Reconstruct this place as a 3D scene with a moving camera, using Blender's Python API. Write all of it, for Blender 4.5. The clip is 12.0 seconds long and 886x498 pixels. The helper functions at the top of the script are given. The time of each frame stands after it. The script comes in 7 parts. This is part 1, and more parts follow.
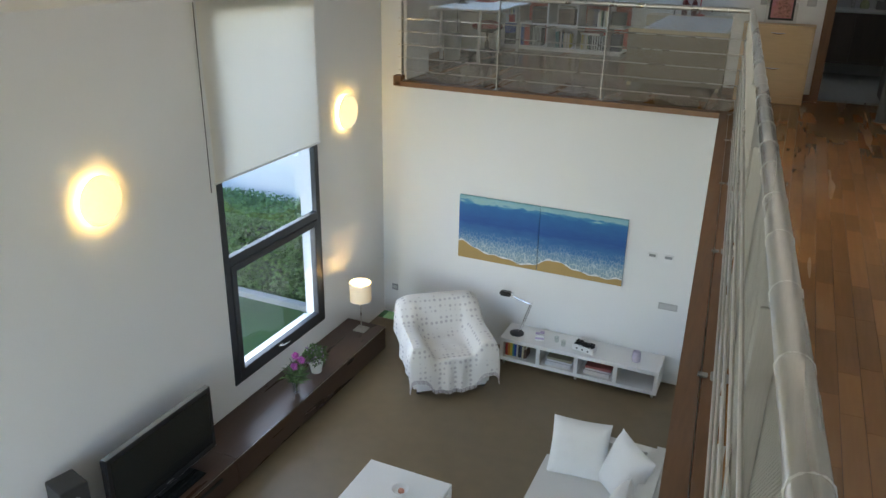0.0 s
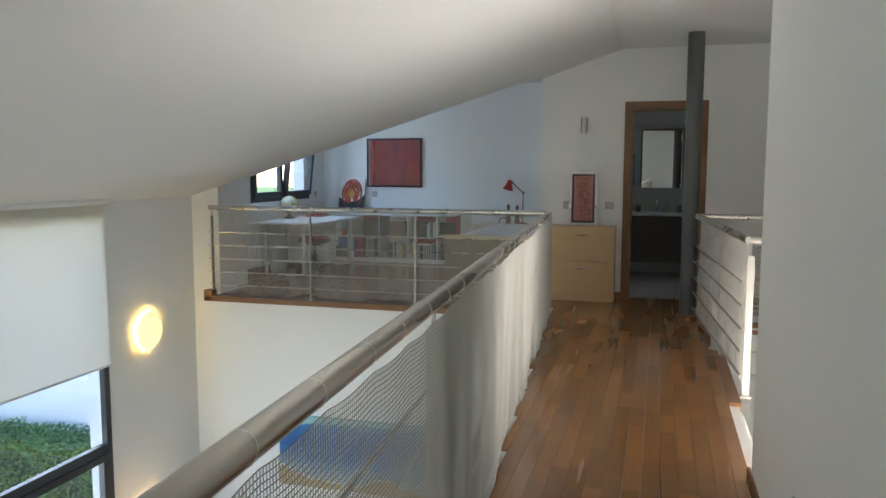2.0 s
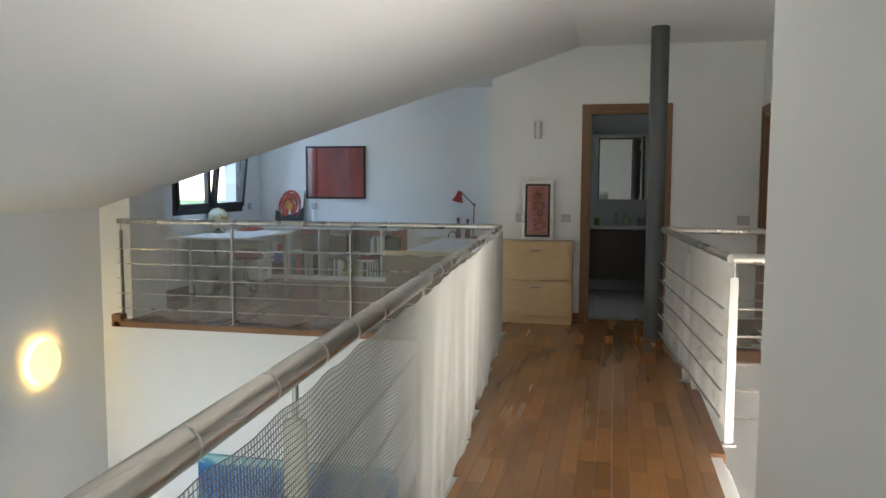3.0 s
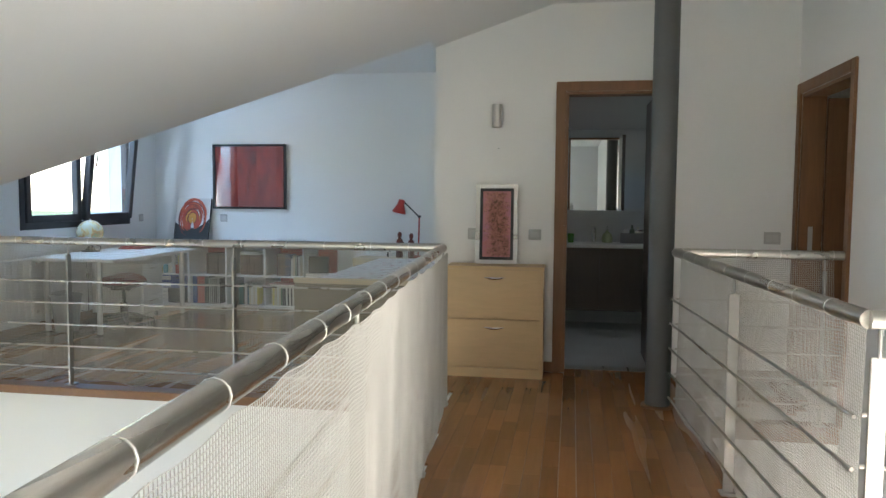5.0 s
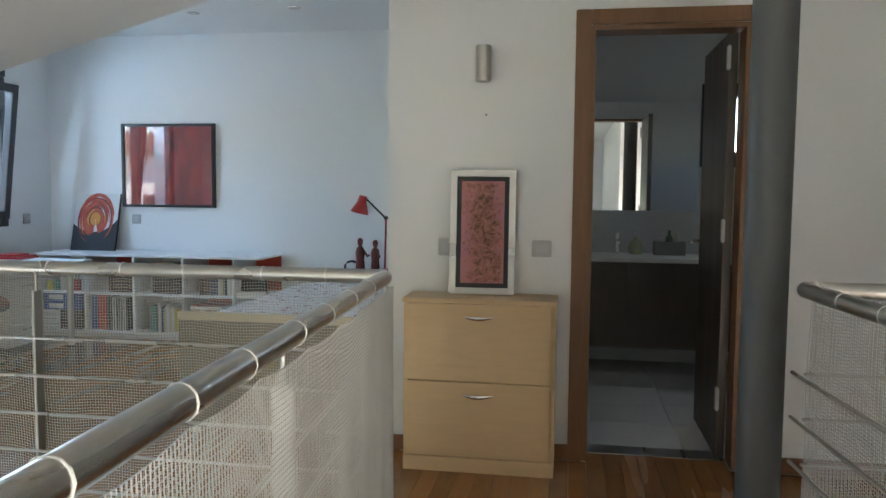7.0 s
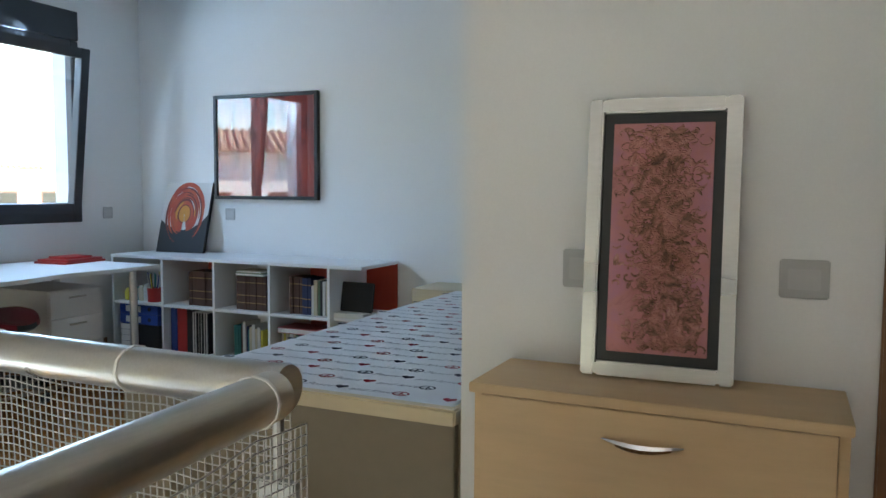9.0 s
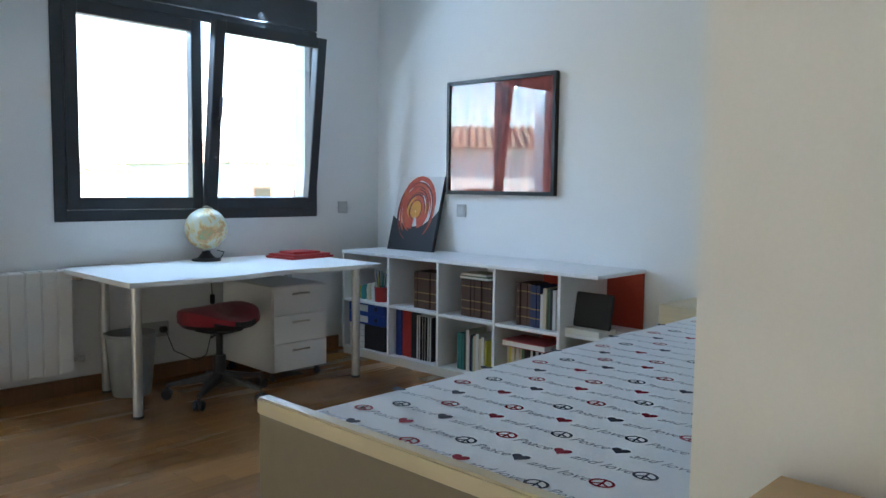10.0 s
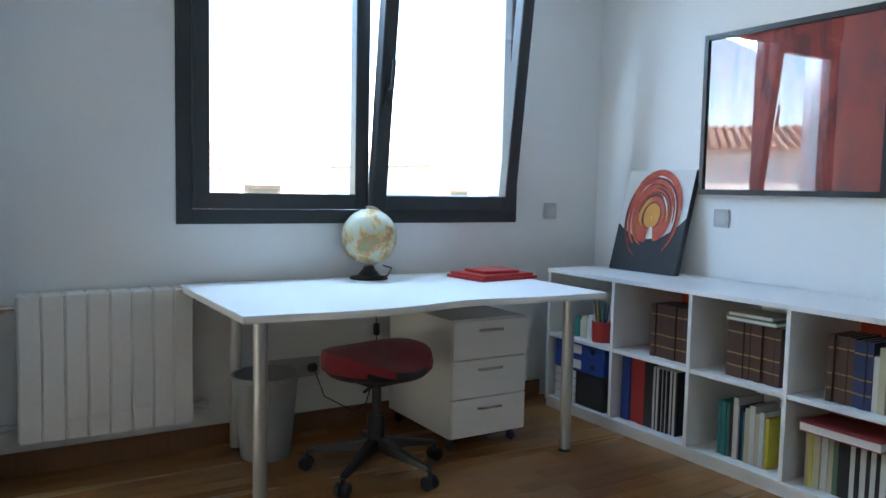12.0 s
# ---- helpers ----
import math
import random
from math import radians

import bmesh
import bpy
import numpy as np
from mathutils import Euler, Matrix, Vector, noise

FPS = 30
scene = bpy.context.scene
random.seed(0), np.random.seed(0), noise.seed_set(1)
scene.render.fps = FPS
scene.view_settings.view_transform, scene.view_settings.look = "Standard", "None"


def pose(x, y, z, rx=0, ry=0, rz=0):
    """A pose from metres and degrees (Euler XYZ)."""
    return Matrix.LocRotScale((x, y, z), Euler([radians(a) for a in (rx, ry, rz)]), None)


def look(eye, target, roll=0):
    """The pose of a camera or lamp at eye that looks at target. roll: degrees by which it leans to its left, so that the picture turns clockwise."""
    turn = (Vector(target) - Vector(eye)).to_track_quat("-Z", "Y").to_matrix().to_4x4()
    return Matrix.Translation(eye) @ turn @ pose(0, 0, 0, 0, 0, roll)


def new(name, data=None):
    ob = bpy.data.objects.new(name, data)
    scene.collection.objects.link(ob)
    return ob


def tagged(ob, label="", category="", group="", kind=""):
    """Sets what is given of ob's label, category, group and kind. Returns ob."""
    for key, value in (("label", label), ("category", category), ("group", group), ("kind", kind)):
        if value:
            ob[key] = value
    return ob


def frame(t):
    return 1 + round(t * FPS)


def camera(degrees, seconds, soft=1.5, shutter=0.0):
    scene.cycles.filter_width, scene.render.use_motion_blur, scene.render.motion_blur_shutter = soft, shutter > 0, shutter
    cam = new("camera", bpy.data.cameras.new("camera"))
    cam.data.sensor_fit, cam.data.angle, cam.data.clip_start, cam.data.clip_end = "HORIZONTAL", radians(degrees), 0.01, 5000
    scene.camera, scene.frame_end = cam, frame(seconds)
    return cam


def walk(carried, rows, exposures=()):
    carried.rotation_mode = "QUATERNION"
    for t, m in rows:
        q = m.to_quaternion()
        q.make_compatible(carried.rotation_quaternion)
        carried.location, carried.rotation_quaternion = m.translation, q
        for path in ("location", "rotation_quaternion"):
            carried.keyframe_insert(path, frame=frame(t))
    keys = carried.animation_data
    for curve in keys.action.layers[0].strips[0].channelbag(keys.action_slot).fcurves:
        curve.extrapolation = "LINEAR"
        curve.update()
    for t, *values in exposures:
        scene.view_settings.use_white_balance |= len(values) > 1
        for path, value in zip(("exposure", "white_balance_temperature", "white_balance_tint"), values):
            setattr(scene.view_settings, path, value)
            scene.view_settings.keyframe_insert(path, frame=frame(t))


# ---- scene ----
cam = camera(59.9, 12.0)
PATH = [
    (0, (0.486, -0.381, 1.581), (-0.265, 1.312, 0.827), 1.1),
    (0.5, (0.731, -0.262, 1.535), (-0.031, 1.505, 0.994), 0.6),
    (1, (0.933, -0.141, 1.505), (0.233, 1.695, 1.133), 0.2),
    (1.5, (1.047, 0.008, 1.447), (0.438, 1.895, 1.184), 0.1),
    (2, (1.057, 0.28, 1.414), (0.52, 2.195, 1.204), 0.1),
    (2.5, (1.038, 0.671, 1.376), (0.548, 2.601, 1.186), 0.2),
    (3, (0.995, 1.119, 1.368), (0.565, 3.064, 1.193), 0.2),
    (3.2, (0.967, 1.312, 1.395), (0.56, 3.262, 1.219), 0.1),
    (5, (0.812, 3.105, 1.302), (0.482, 5.072, 1.16), 0.4),
    (5.5, (0.767, 3.605, 1.287), (0.438, 5.572, 1.145), 0.3),
    (6, (0.72, 4.117, 1.273), (0.399, 6.086, 1.134), 0.3),
    (6.5, (0.678, 4.585, 1.263), (0.367, 6.556, 1.124), 0.3),
    (6.7, (0.673, 4.791, 1.275), (0.358, 6.761, 1.131), 0.4),
    (8.3, (0.596, 6.45, 1.213), (0.161, 8.397, 1.071), 0.3),
    (8.5, (0.573, 6.635, 1.204), (0.026, 8.553, 1.06), 0.4),
    (9, (0.51, 7.067, 1.182), (-0.306, 8.887, 1.033), 0.4),
    (9.5, (0.443, 7.44, 1.192), (-0.654, 9.105, 1.035), 0.4),
    (10, (0.285, 7.741, 1.164), (-1.095, 9.18, 1.003), 0.7),
    (10.5, (0.051, 7.99, 1.134), (-1.489, 9.256, 0.976), 1.0),
    (11, (-0.198, 8.247, 1.113), (-1.854, 9.359, 0.966), 1.0),
    (11.5, (-0.516, 8.41, 1.109), (-2.205, 9.471, 0.964), 1.1),
    (12, (-0.82, 8.549, 1.117), (-2.516, 9.597, 0.961), 1.2),
]
EXPOSURES = [(0.0, 2.5), (2.5, 2.57), (5.2, 3.05), (6.5, 3.07), (8.3, 2.92), (10.5, 3.15), (12.0, 3.2)]
walk(cam, [(t, look(eye, target, roll)) for t, eye, target, roll in PATH], EXPOSURES)

# ---- world and light ----
world = bpy.data.worlds.new("world")
scene.world = world
world.use_nodes = True
wn = world.node_tree
sky = wn.nodes.new("ShaderNodeTexSky")
sky.sky_type, sky.sun_disc = "NISHITA", False
SUN_EL, SUN_AZ = radians(48), radians(100)
sky.sun_elevation, sky.sun_rotation = SUN_EL, SUN_AZ
sky.dust_density, sky.ozone_density = 0.1, 3.0
wn.links.new(sky.outputs[0], wn.nodes["Background"].inputs[0])
wn.nodes["Background"].inputs[1].default_value = 0.15
sun = new("sun", bpy.data.lights.new("sun", "SUN"))
sun.data.energy, sun.data.angle, sun.data.color = 4.0, radians(0.5), (1.0, 0.95, 0.88)
to_sun = Vector((math.sin(SUN_AZ) * math.cos(SUN_EL), math.cos(SUN_AZ) * math.cos(SUN_EL), math.sin(SUN_EL)))
sun.rotation_mode = "QUATERNION"
sun.rotation_quaternion = to_sun.to_track_quat("Z", "Y")


def area(name, x, y, z, w, h, energy, colour, direction):
    """A rectangular daylight lamp, at a window or added out of view."""
    lamp = new(name, bpy.data.lights.new(name, "AREA"))
    lamp.data.shape, lamp.data.size, lamp.data.size_y = "RECTANGLE", w, h
    lamp.data.energy, lamp.data.color = energy, colour
    lamp.rotation_mode = "QUATERNION"
    lamp.rotation_quaternion = Vector(direction).to_track_quat("-Z", "Y")
    lamp.location = (x, y, z)
    return lamp


DAY = (0.86, 0.93, 1.0)
area("daylight_bedroom_window", -4.19, 10.13, 2.19, 1.5, 0.16, 10, (0.46, 0.70, 1.0), (1, -0.3, -0.4))
area("daylight_living_window", -4.2, 5.55, -1.6, 1.6, 2.0, 6, DAY, (1, 0, -0.2))
# Added fill light out of view; no glazing is known on this side.
area("daylight_south_glazing", -1.6, -2.9, -1.0, 4.0, 3.6, 11, (1.0, 0.98, 0.94), (0, 1, -0.4))
area("daylight_bathroom_window", 1.86, 11.05, 1.78, 0.24, 0.4, 0.15, DAY, (-0.3, -1, -0.2))
# Lamp added to brighten the stairwell, which has no window of its own.
area("daylight_stair_window", 2.9, 4.6, -0.7, 1.0, 2.0, 32, (1.0, 0.96, 0.89), (-1, 0.25, 0))


# ---- materials ----
def mat(name, base, rough=0.6, metal=0.0, spread=0.06, grain=40.0, stains=1.2, bump=0.05, coat=0.0, stretch=(1, 1, 1), island=False, obrand=0.0, emit=None, emit_strength=0.0, sheen=0.0, dist=0.002, world_grain=False):
    """A surface with fine grain, broad variation, relief, and a shade of its own per piece."""
    m = bpy.data.materials.new(name)
    m.use_nodes = True
    nt = m.node_tree
    b = nt.nodes["Principled BSDF"]
    tc = nt.nodes.new("ShaderNodeTexCoord")
    mp = nt.nodes.new("ShaderNodeMapping")
    mp.inputs["Scale"].default_value = stretch
    if world_grain:
        geo = nt.nodes.new("ShaderNodeNewGeometry")
        nt.links.new(geo.outputs["Position"], mp.inputs[0])
    else:
        nt.links.new(tc.outputs["Object"], mp.inputs[0])
    n1 = nt.nodes.new("ShaderNodeTexNoise")
    n1.inputs["Scale"].default_value, n1.inputs["Detail"].default_value = grain, 6
    n2 = nt.nodes.new("ShaderNodeTexNoise")
    n2.inputs["Scale"].default_value, n2.inputs["Detail"].default_value = stains, 3
    nt.links.new(mp.outputs[0], n1.inputs["Vector"])
    nt.links.new(mp.outputs[0], n2.inputs["Vector"])
    add = nt.nodes.new("ShaderNodeMath")
    add.operation = "ADD"
    nt.links.new(n1.outputs[0], add.inputs[0])
    nt.links.new(n2.outputs[0], add.inputs[1])
    last = add.outputs[0]
    if island or obrand:
        src = nt.nodes.new("ShaderNodeNewGeometry") if island else nt.nodes.new("ShaderNodeObjectInfo")
        mul = nt.nodes.new("ShaderNodeMath")
        mul.operation = "MULTIPLY_ADD"
        mul.inputs[1].default_value = obrand or 1.0
        nt.links.new(src.outputs["Random Per Island" if island else "Random"], mul.inputs[0])
        nt.links.new(last, mul.inputs[2])
        sub = nt.nodes.new("ShaderNodeMath")
        sub.operation = "SUBTRACT"
        sub.inputs[1].default_value = (obrand or 1.0) / 2
        nt.links.new(mul.outputs[0], sub.inputs[0])
        last = sub.outputs[0]
    ramp = nt.nodes.new("ShaderNodeMapRange")
    ramp.inputs["From Min"].default_value, ramp.inputs["From Max"].default_value = 0.6, 1.4
    ramp.inputs["To Min"].default_value, ramp.inputs["To Max"].default_value = 1 - spread, 1 + spread
    ramp.clamp = False
    nt.links.new(last, ramp.inputs[0])
    mix = nt.nodes.new("ShaderNodeVectorMath")
    mix.operation = "SCALE"
    mix.inputs[0].default_value = base[:3]
    nt.links.new(ramp.outputs[0], mix.inputs["Scale"])
    nt.links.new(mix.outputs[0], b.inputs["Base Color"])
    rr = nt.nodes.new("ShaderNodeMapRange")
    rr.inputs["From Min"].default_value, rr.inputs["From Max"].default_value = 0.3, 0.7
    rr.inputs["To Min"].default_value, rr.inputs["To Max"].default_value = max(0.0, rough - 0.06), min(1.0, rough + 0.06)
    nt.links.new(n2.outputs[0], rr.inputs[0])
    nt.links.new(rr.outputs[0], b.inputs["Roughness"])
    b.inputs["Metallic"].default_value = metal
    b.inputs["Coat Weight"].default_value = coat
    b.inputs["Coat Roughness"].default_value = 0.12
    b.inputs["Sheen Weight"].default_value = sheen
    if bump:
        bp = nt.nodes.new("ShaderNodeBump")
        bp.inputs["Strength"].default_value, bp.inputs["Distance"].default_value = bump, dist
        nt.links.new(n1.outputs[0], bp.inputs["Height"])
        nt.links.new(bp.outputs[0], b.inputs["Normal"])
    if emit:
        b.inputs["Emission Color"].default_value = (*emit, 1)
        b.inputs["Emission Strength"].default_value = emit_strength
    return m


PLASTER = mat("white_plaster", (0.80, 0.80, 0.79), 0.85, grain=180, stains=0.7, spread=0.025, bump=0.12)
CEILING = mat("ceiling_paint", (0.77, 0.77, 0.76), 0.9, grain=160, stains=0.5, spread=0.02, bump=0.08)
PARQUET = mat("parquet_wood", (0.31, 0.142, 0.044), 0.24, grain=14, stains=1.2, spread=0.13, bump=0.02, stretch=(4, 0.25, 4), obrand=1.15, coat=0.2, world_grain=True)
PARQUET_REST = mat("parquet_wood_joined", (0.31, 0.142, 0.044), 0.24, grain=14, stains=1.2, spread=0.13, bump=0.02, stretch=(4, 0.25, 4), island=True, obrand=1.15, coat=0.2, world_grain=True)
GROOVE = mat("floor_joint", (0.05, 0.022, 0.01), 0.7)
BROWNWOOD = mat("brown_wood_trim", (0.20, 0.095, 0.04), 0.42, grain=9, stains=1.5, spread=0.2, stretch=(8, 8, 0.7), bump=0.05)
TRIMWOOD = mat("brown_wood_ledge", (0.21, 0.095, 0.035), 0.4, grain=9, stains=1.5, spread=0.2, stretch=(8, 0.7, 8), bump=0.05)
RESIN = mat("brown_resin_floor", (0.17, 0.125, 0.07), 0.42, grain=6, stains=0.5, spread=0.12, bump=0.03)
POSTSTEEL = mat("satin_steel", (0.42, 0.41, 0.39), 0.42, 1.0, grain=60, spread=0.08, stretch=(6, 6, 0.4), bump=0.02)
STEEL = mat("brushed_steel", (0.56, 0.54, 0.50), 0.30, 1.0, grain=60, spread=0.08, stretch=(6, 0.4, 6), bump=0.02)
CHROME = mat("chrome", (0.75, 0.75, 0.76), 0.12, 1.0, spread=0.03, bump=0)
NET = mat("white_net_cord", (0.47, 0.46, 0.43), 0.8, grain=300, spread=0.05, bump=0)
TIE = mat("white_plastic_tie", (0.78, 0.77, 0.73), 0.5, spread=0.05, bump=0)
COLUMN = mat("grey_painted_steel", (0.085, 0.09, 0.09), 0.45, grain=90, spread=0.07, bump=0.05)
ANTHRACITE = mat("anthracite_aluminium", (0.030, 0.033, 0.038), 0.42, grain=200, spread=0.08, bump=0.03)
WHITEGLOSS = mat("white_lacquer", (0.80, 0.80, 0.79), 0.35, grain=60, spread=0.02, bump=0.01)
WHITEPAINT = mat("white_radiator_paint", (0.82, 0.82, 0.80), 0.35, grain=80, spread=0.03, bump=0.02)
BIRCH = mat("light_birch_veneer", (0.60, 0.42, 0.23), 0.45, grain=7, stains=2, spread=0.07, stretch=(1.2, 5, 9), bump=0.02)
BEDWOOD = mat("pale_birch_bed", (0.62, 0.52, 0.34), 0.42, grain=7, stains=2, spread=0.05, stretch=(1.2, 5, 9), bump=0.02)
BEDPANEL = mat("grey_brown_bed_panel", (0.22, 0.18, 0.12), 0.5, grain=30, spread=0.05, bump=0.02)
DARKWOOD = mat("dark_wenge_veneer", (0.055, 0.030, 0.020), 0.32, grain=8, stains=1.5, spread=0.18, stretch=(8, 0.8, 8), bump=0.03)
BATHWOOD = mat("dark_bath_veneer", (0.075, 0.055, 0.042), 0.4, grain=8, spread=0.14, stretch=(8, 8, 0.8), bump=0.03)
BLACK = mat("black_plastic", (0.015, 0.015, 0.017), 0.35, grain=150, spread=0.1, bump=0.03)
GREYMETAL = mat("grey_metal_legs", (0.50, 0.50, 0.49), 0.38, 0.6, spread=0.05, bump=0.01)
GREYPLASTIC = mat("grey_plastic", (0.28, 0.29, 0.29), 0.5, spread=0.06, bump=0.02)
PLATE = mat("silver_switch_plate", (0.45, 0.45, 0.44), 0.4, 0.0, spread=0.04, bump=0.01)
PLATEWHITE = mat("pale_switch_key", (0.50, 0.50, 0.49), 0.4, spread=0.03, bump=0)
REDCLOTH = mat("red_seat_fabric", (0.22, 0.012, 0.022), 0.9, grain=220, spread=0.16, bump=0.3, sheen=0.2)
REDPLASTIC = mat("red_lacquer", (0.42, 0.025, 0.022), 0.4, spread=0.06, bump=0.02)
REDPANEL = mat("red_cabinet_back", (0.45, 0.050, 0.022), 0.5, spread=0.05, bump=0.02)
WHITECLOTH = mat("white_slipcover_fabric", (0.72, 0.71, 0.69), 0.9, grain=160, stains=3, spread=0.06, bump=0.35, sheen=0.2)
BLINDCLOTH = mat("white_roller_blind_cloth", (0.74, 0.75, 0.70), 0.8, grain=240, spread=0.03, bump=0.1)
SEATWHITE = mat("sofa_cover_fabric", (0.66, 0.65, 0.62), 0.92, grain=160, stains=3, spread=0.06, bump=0.35, sheen=0.2)
TILE = mat("pale_bath_tile", (0.62, 0.62, 0.60), 0.45, grain=20, spread=0.02, bump=0.01, obrand=0.03)
GRASS = mat("lawn_grass", (0.055, 0.10, 0.025), 0.9, grain=30, stains=1.5, spread=0.4, bump=0.6, dist=0.02)
LEAF = mat("hedge_leaf", (0.11, 0.20, 0.042), 0.55, grain=3, stains=1, spread=0.25, bump=0.0, island=True, obrand=1.6)
WHITEWALL = mat("garden_wall_render", (0.80, 0.79, 0.76), 0.85, grain=60, spread=0.05, bump=0.2)
ROOF = mat("terracotta_roof_tile", (0.36, 0.27, 0.19), 0.8, grain=10, spread=0.25, bump=0.2, obrand=1.0, island=True)
PAPER = mat("paper_pages", (0.74, 0.72, 0.66), 0.85, grain=80, spread=0.05, bump=0.05)


def glass_mat(name, tint=(1, 1, 1), strength=1.5):
    """A thin pane: clear, with the gloss of glass at its surface."""
    m = bpy.data.materials.new(name)
    m.use_nodes = True
    nt = m.node_tree
    nt.nodes.remove(nt.nodes["Principled BSDF"])
    tr = nt.nodes.new("ShaderNodeBsdfTransparent")
    tr.inputs[0].default_value = (*tint, 1)
    gl = nt.nodes.new("ShaderNodeBsdfGlossy")
    gl.inputs["Roughness"].default_value = 0.0
    lw = nt.nodes.new("ShaderNodeLayerWeight")
    lw.inputs[0].default_value = 0.5
    pw = nt.nodes.new("ShaderNodeMath")
    pw.operation = "POWER"
    pw.inputs[1].default_value = 5.0
    nt.links.new(lw.outputs["Facing"], pw.inputs[0])
    mul = nt.nodes.new("ShaderNodeMath")
    mul.operation = "MULTIPLY_ADD"
    mul.inputs[1].default_value, mul.inputs[2].default_value = 0.9, 0.04 * strength
    nt.links.new(pw.outputs[0], mul.inputs[0])
    mx = nt.nodes.new("ShaderNodeMixShader")
    nt.links.new(mul.outputs[0], mx.inputs[0])
    nt.links.new(tr.outputs[0], mx.inputs[1])
    nt.links.new(gl.outputs[0], mx.inputs[2])
    nt.links.new(mx.outputs[0], nt.nodes["Material Output"].inputs[0])
    return m


PANE = glass_mat("window_glass")
PICGLASS = glass_mat("picture_glass", strength=2.4)
CLEAR = glass_mat("clear_glass", (0.93, 0.95, 0.94), 1.5)


def blind_mat():
    m = BLINDCLOTH.copy()
    m.name = "translucent_blind_cloth"
    nt = m.node_tree
    tl = nt.nodes.new("ShaderNodeBsdfTranslucent")
    tl.inputs[0].default_value = (0.93, 0.87, 0.80, 1)
    mx = nt.nodes.new("ShaderNodeMixShader")
    mx.inputs[0].default_value = 0.6
    nt.links.new(nt.nodes["Principled BSDF"].outputs[0], mx.inputs[1])
    nt.links.new(tl.outputs[0], mx.inputs[2])
    nt.links.new(mx.outputs[0], nt.nodes["Material Output"].inputs[0])
    return m


BLIND = blind_mat()


def mirror_mat():
    m = bpy.data.materials.new("mirror_silver")
    m.use_nodes = True
    b = m.node_tree.nodes["Principled BSDF"]
    b.inputs["Base Color"].default_value = (0.86, 0.88, 0.88, 1)
    b.inputs["Metallic"].default_value, b.inputs["Roughness"].default_value = 1.0, 0.01
    return m


MIRROR = mirror_mat()


# ---- mesh helpers ----
def bm_box(x0, y0, z0, x1, y1, z1, bevel=0.0, seg=2, bm=None):
    made = bmesh.new()
    bmesh.ops.create_cube(made, size=1)
    for v in made.verts:
        v.co = Vector(((x0 + x1) / 2 + v.co.x * (x1 - x0), (y0 + y1) / 2 + v.co.y * (y1 - y0), (z0 + z1) / 2 + v.co.z * (z1 - z0)))
    if bevel:
        bmesh.ops.bevel(made, geom=list(made.edges), offset=bevel, segments=seg, affect="EDGES", clamp_overlap=True)
    if bm is None:
        return made
    return join(bm, made)


def join(bm, other, m=None):
    if m is not None:
        other.transform(m)
    tmp = bpy.data.meshes.new("tmp")
    other.to_mesh(tmp)
    other.free()
    bm.from_mesh(tmp)
    bpy.data.meshes.remove(tmp)
    return bm


def bm_cyl(r, h, n=24, r2=None, bevel=0.0, cap=True):
    """An upright cylinder or cone standing on z = 0."""
    bm = bmesh.new()
    bmesh.ops.create_cone(bm, cap_ends=cap, segments=n, radius1=r, radius2=r if r2 is None else r2, depth=h)
    bmesh.ops.translate(bm, verts=bm.verts, vec=(0, 0, h / 2))
    if bevel:
        rim = [e for e in bm.edges if abs(e.verts[0].co.z - e.verts[1].co.z) < 1e-6]
        bmesh.ops.bevel(bm, geom=rim, offset=bevel, segments=2, affect="EDGES", clamp_overlap=True)
    return bm


def bm_lathe(profile, n=32):
    """A turned shape from (radius, height) pairs."""
    bm = bmesh.new()
    rings = []
    for r, z in profile:
        rings.append([bm.verts.new((r * math.cos(2 * math.pi * k / n), r * math.sin(2 * math.pi * k / n), z)) for k in range(n)])
    for a, b in zip(rings, rings[1:]):
        for k in range(n):
            bm.faces.new((a[k], a[(k + 1) % n], b[(k + 1) % n], b[k]))
    bm.faces.new(rings[0][::-1])
    bm.faces.new(rings[-1])
    bmesh.ops.remove_doubles(bm, verts=bm.verts, dist=1e-5)
    return bm


def bm_tube(points, r, n=10, bm=None):
    """A round bar along a line of points."""
    bm = bm or bmesh.new()
    pts = [Vector(p) for p in points]
    rings = []
    for i, p in enumerate(pts):
        d = (pts[min(i + 1, len(pts) - 1)] - pts[max(i - 1, 0)]).normalized()
        side = d.cross(Vector((0, 0, 1)) if abs(d.z) < 0.95 else Vector((1, 0, 0))).normalized()
        up = side.cross(d)
        rings.append([bm.verts.new(p + r * (math.cos(2 * math.pi * k / n) * side + math.sin(2 * math.pi * k / n) * up)) for k in range(n)])
    for a, b in zip(rings, rings[1:]):
        for k in range(n):
            bm.faces.new((a[k], a[(k + 1) % n], b[(k + 1) % n], b[k]))
    bm.faces.new(rings[0][::-1])
    bm.faces.new(rings[-1])
    bmesh.ops.recalc_face_normals(bm, faces=bm.faces)
    return bm


def bm_poly(outline, z0, z1, bevel=0.0):
    """A plate with the given outline (x, y)."""
    bm = bmesh.new()
    f = bm.faces.new([bm.verts.new((x, y, z0)) for x, y in outline])
    r = bmesh.ops.extrude_face_region(bm, geom=[f])
    bmesh.ops.translate(bm, verts=[v for v in r["geom"] if isinstance(v, bmesh.types.BMVert)], vec=(0, 0, z1 - z0))
    bmesh.ops.recalc_face_normals(bm, faces=bm.faces)
    if bevel:
        bmesh.ops.bevel(bm, geom=list(bm.edges), offset=bevel, segments=2, affect="EDGES", clamp_overlap=True)
    return bm


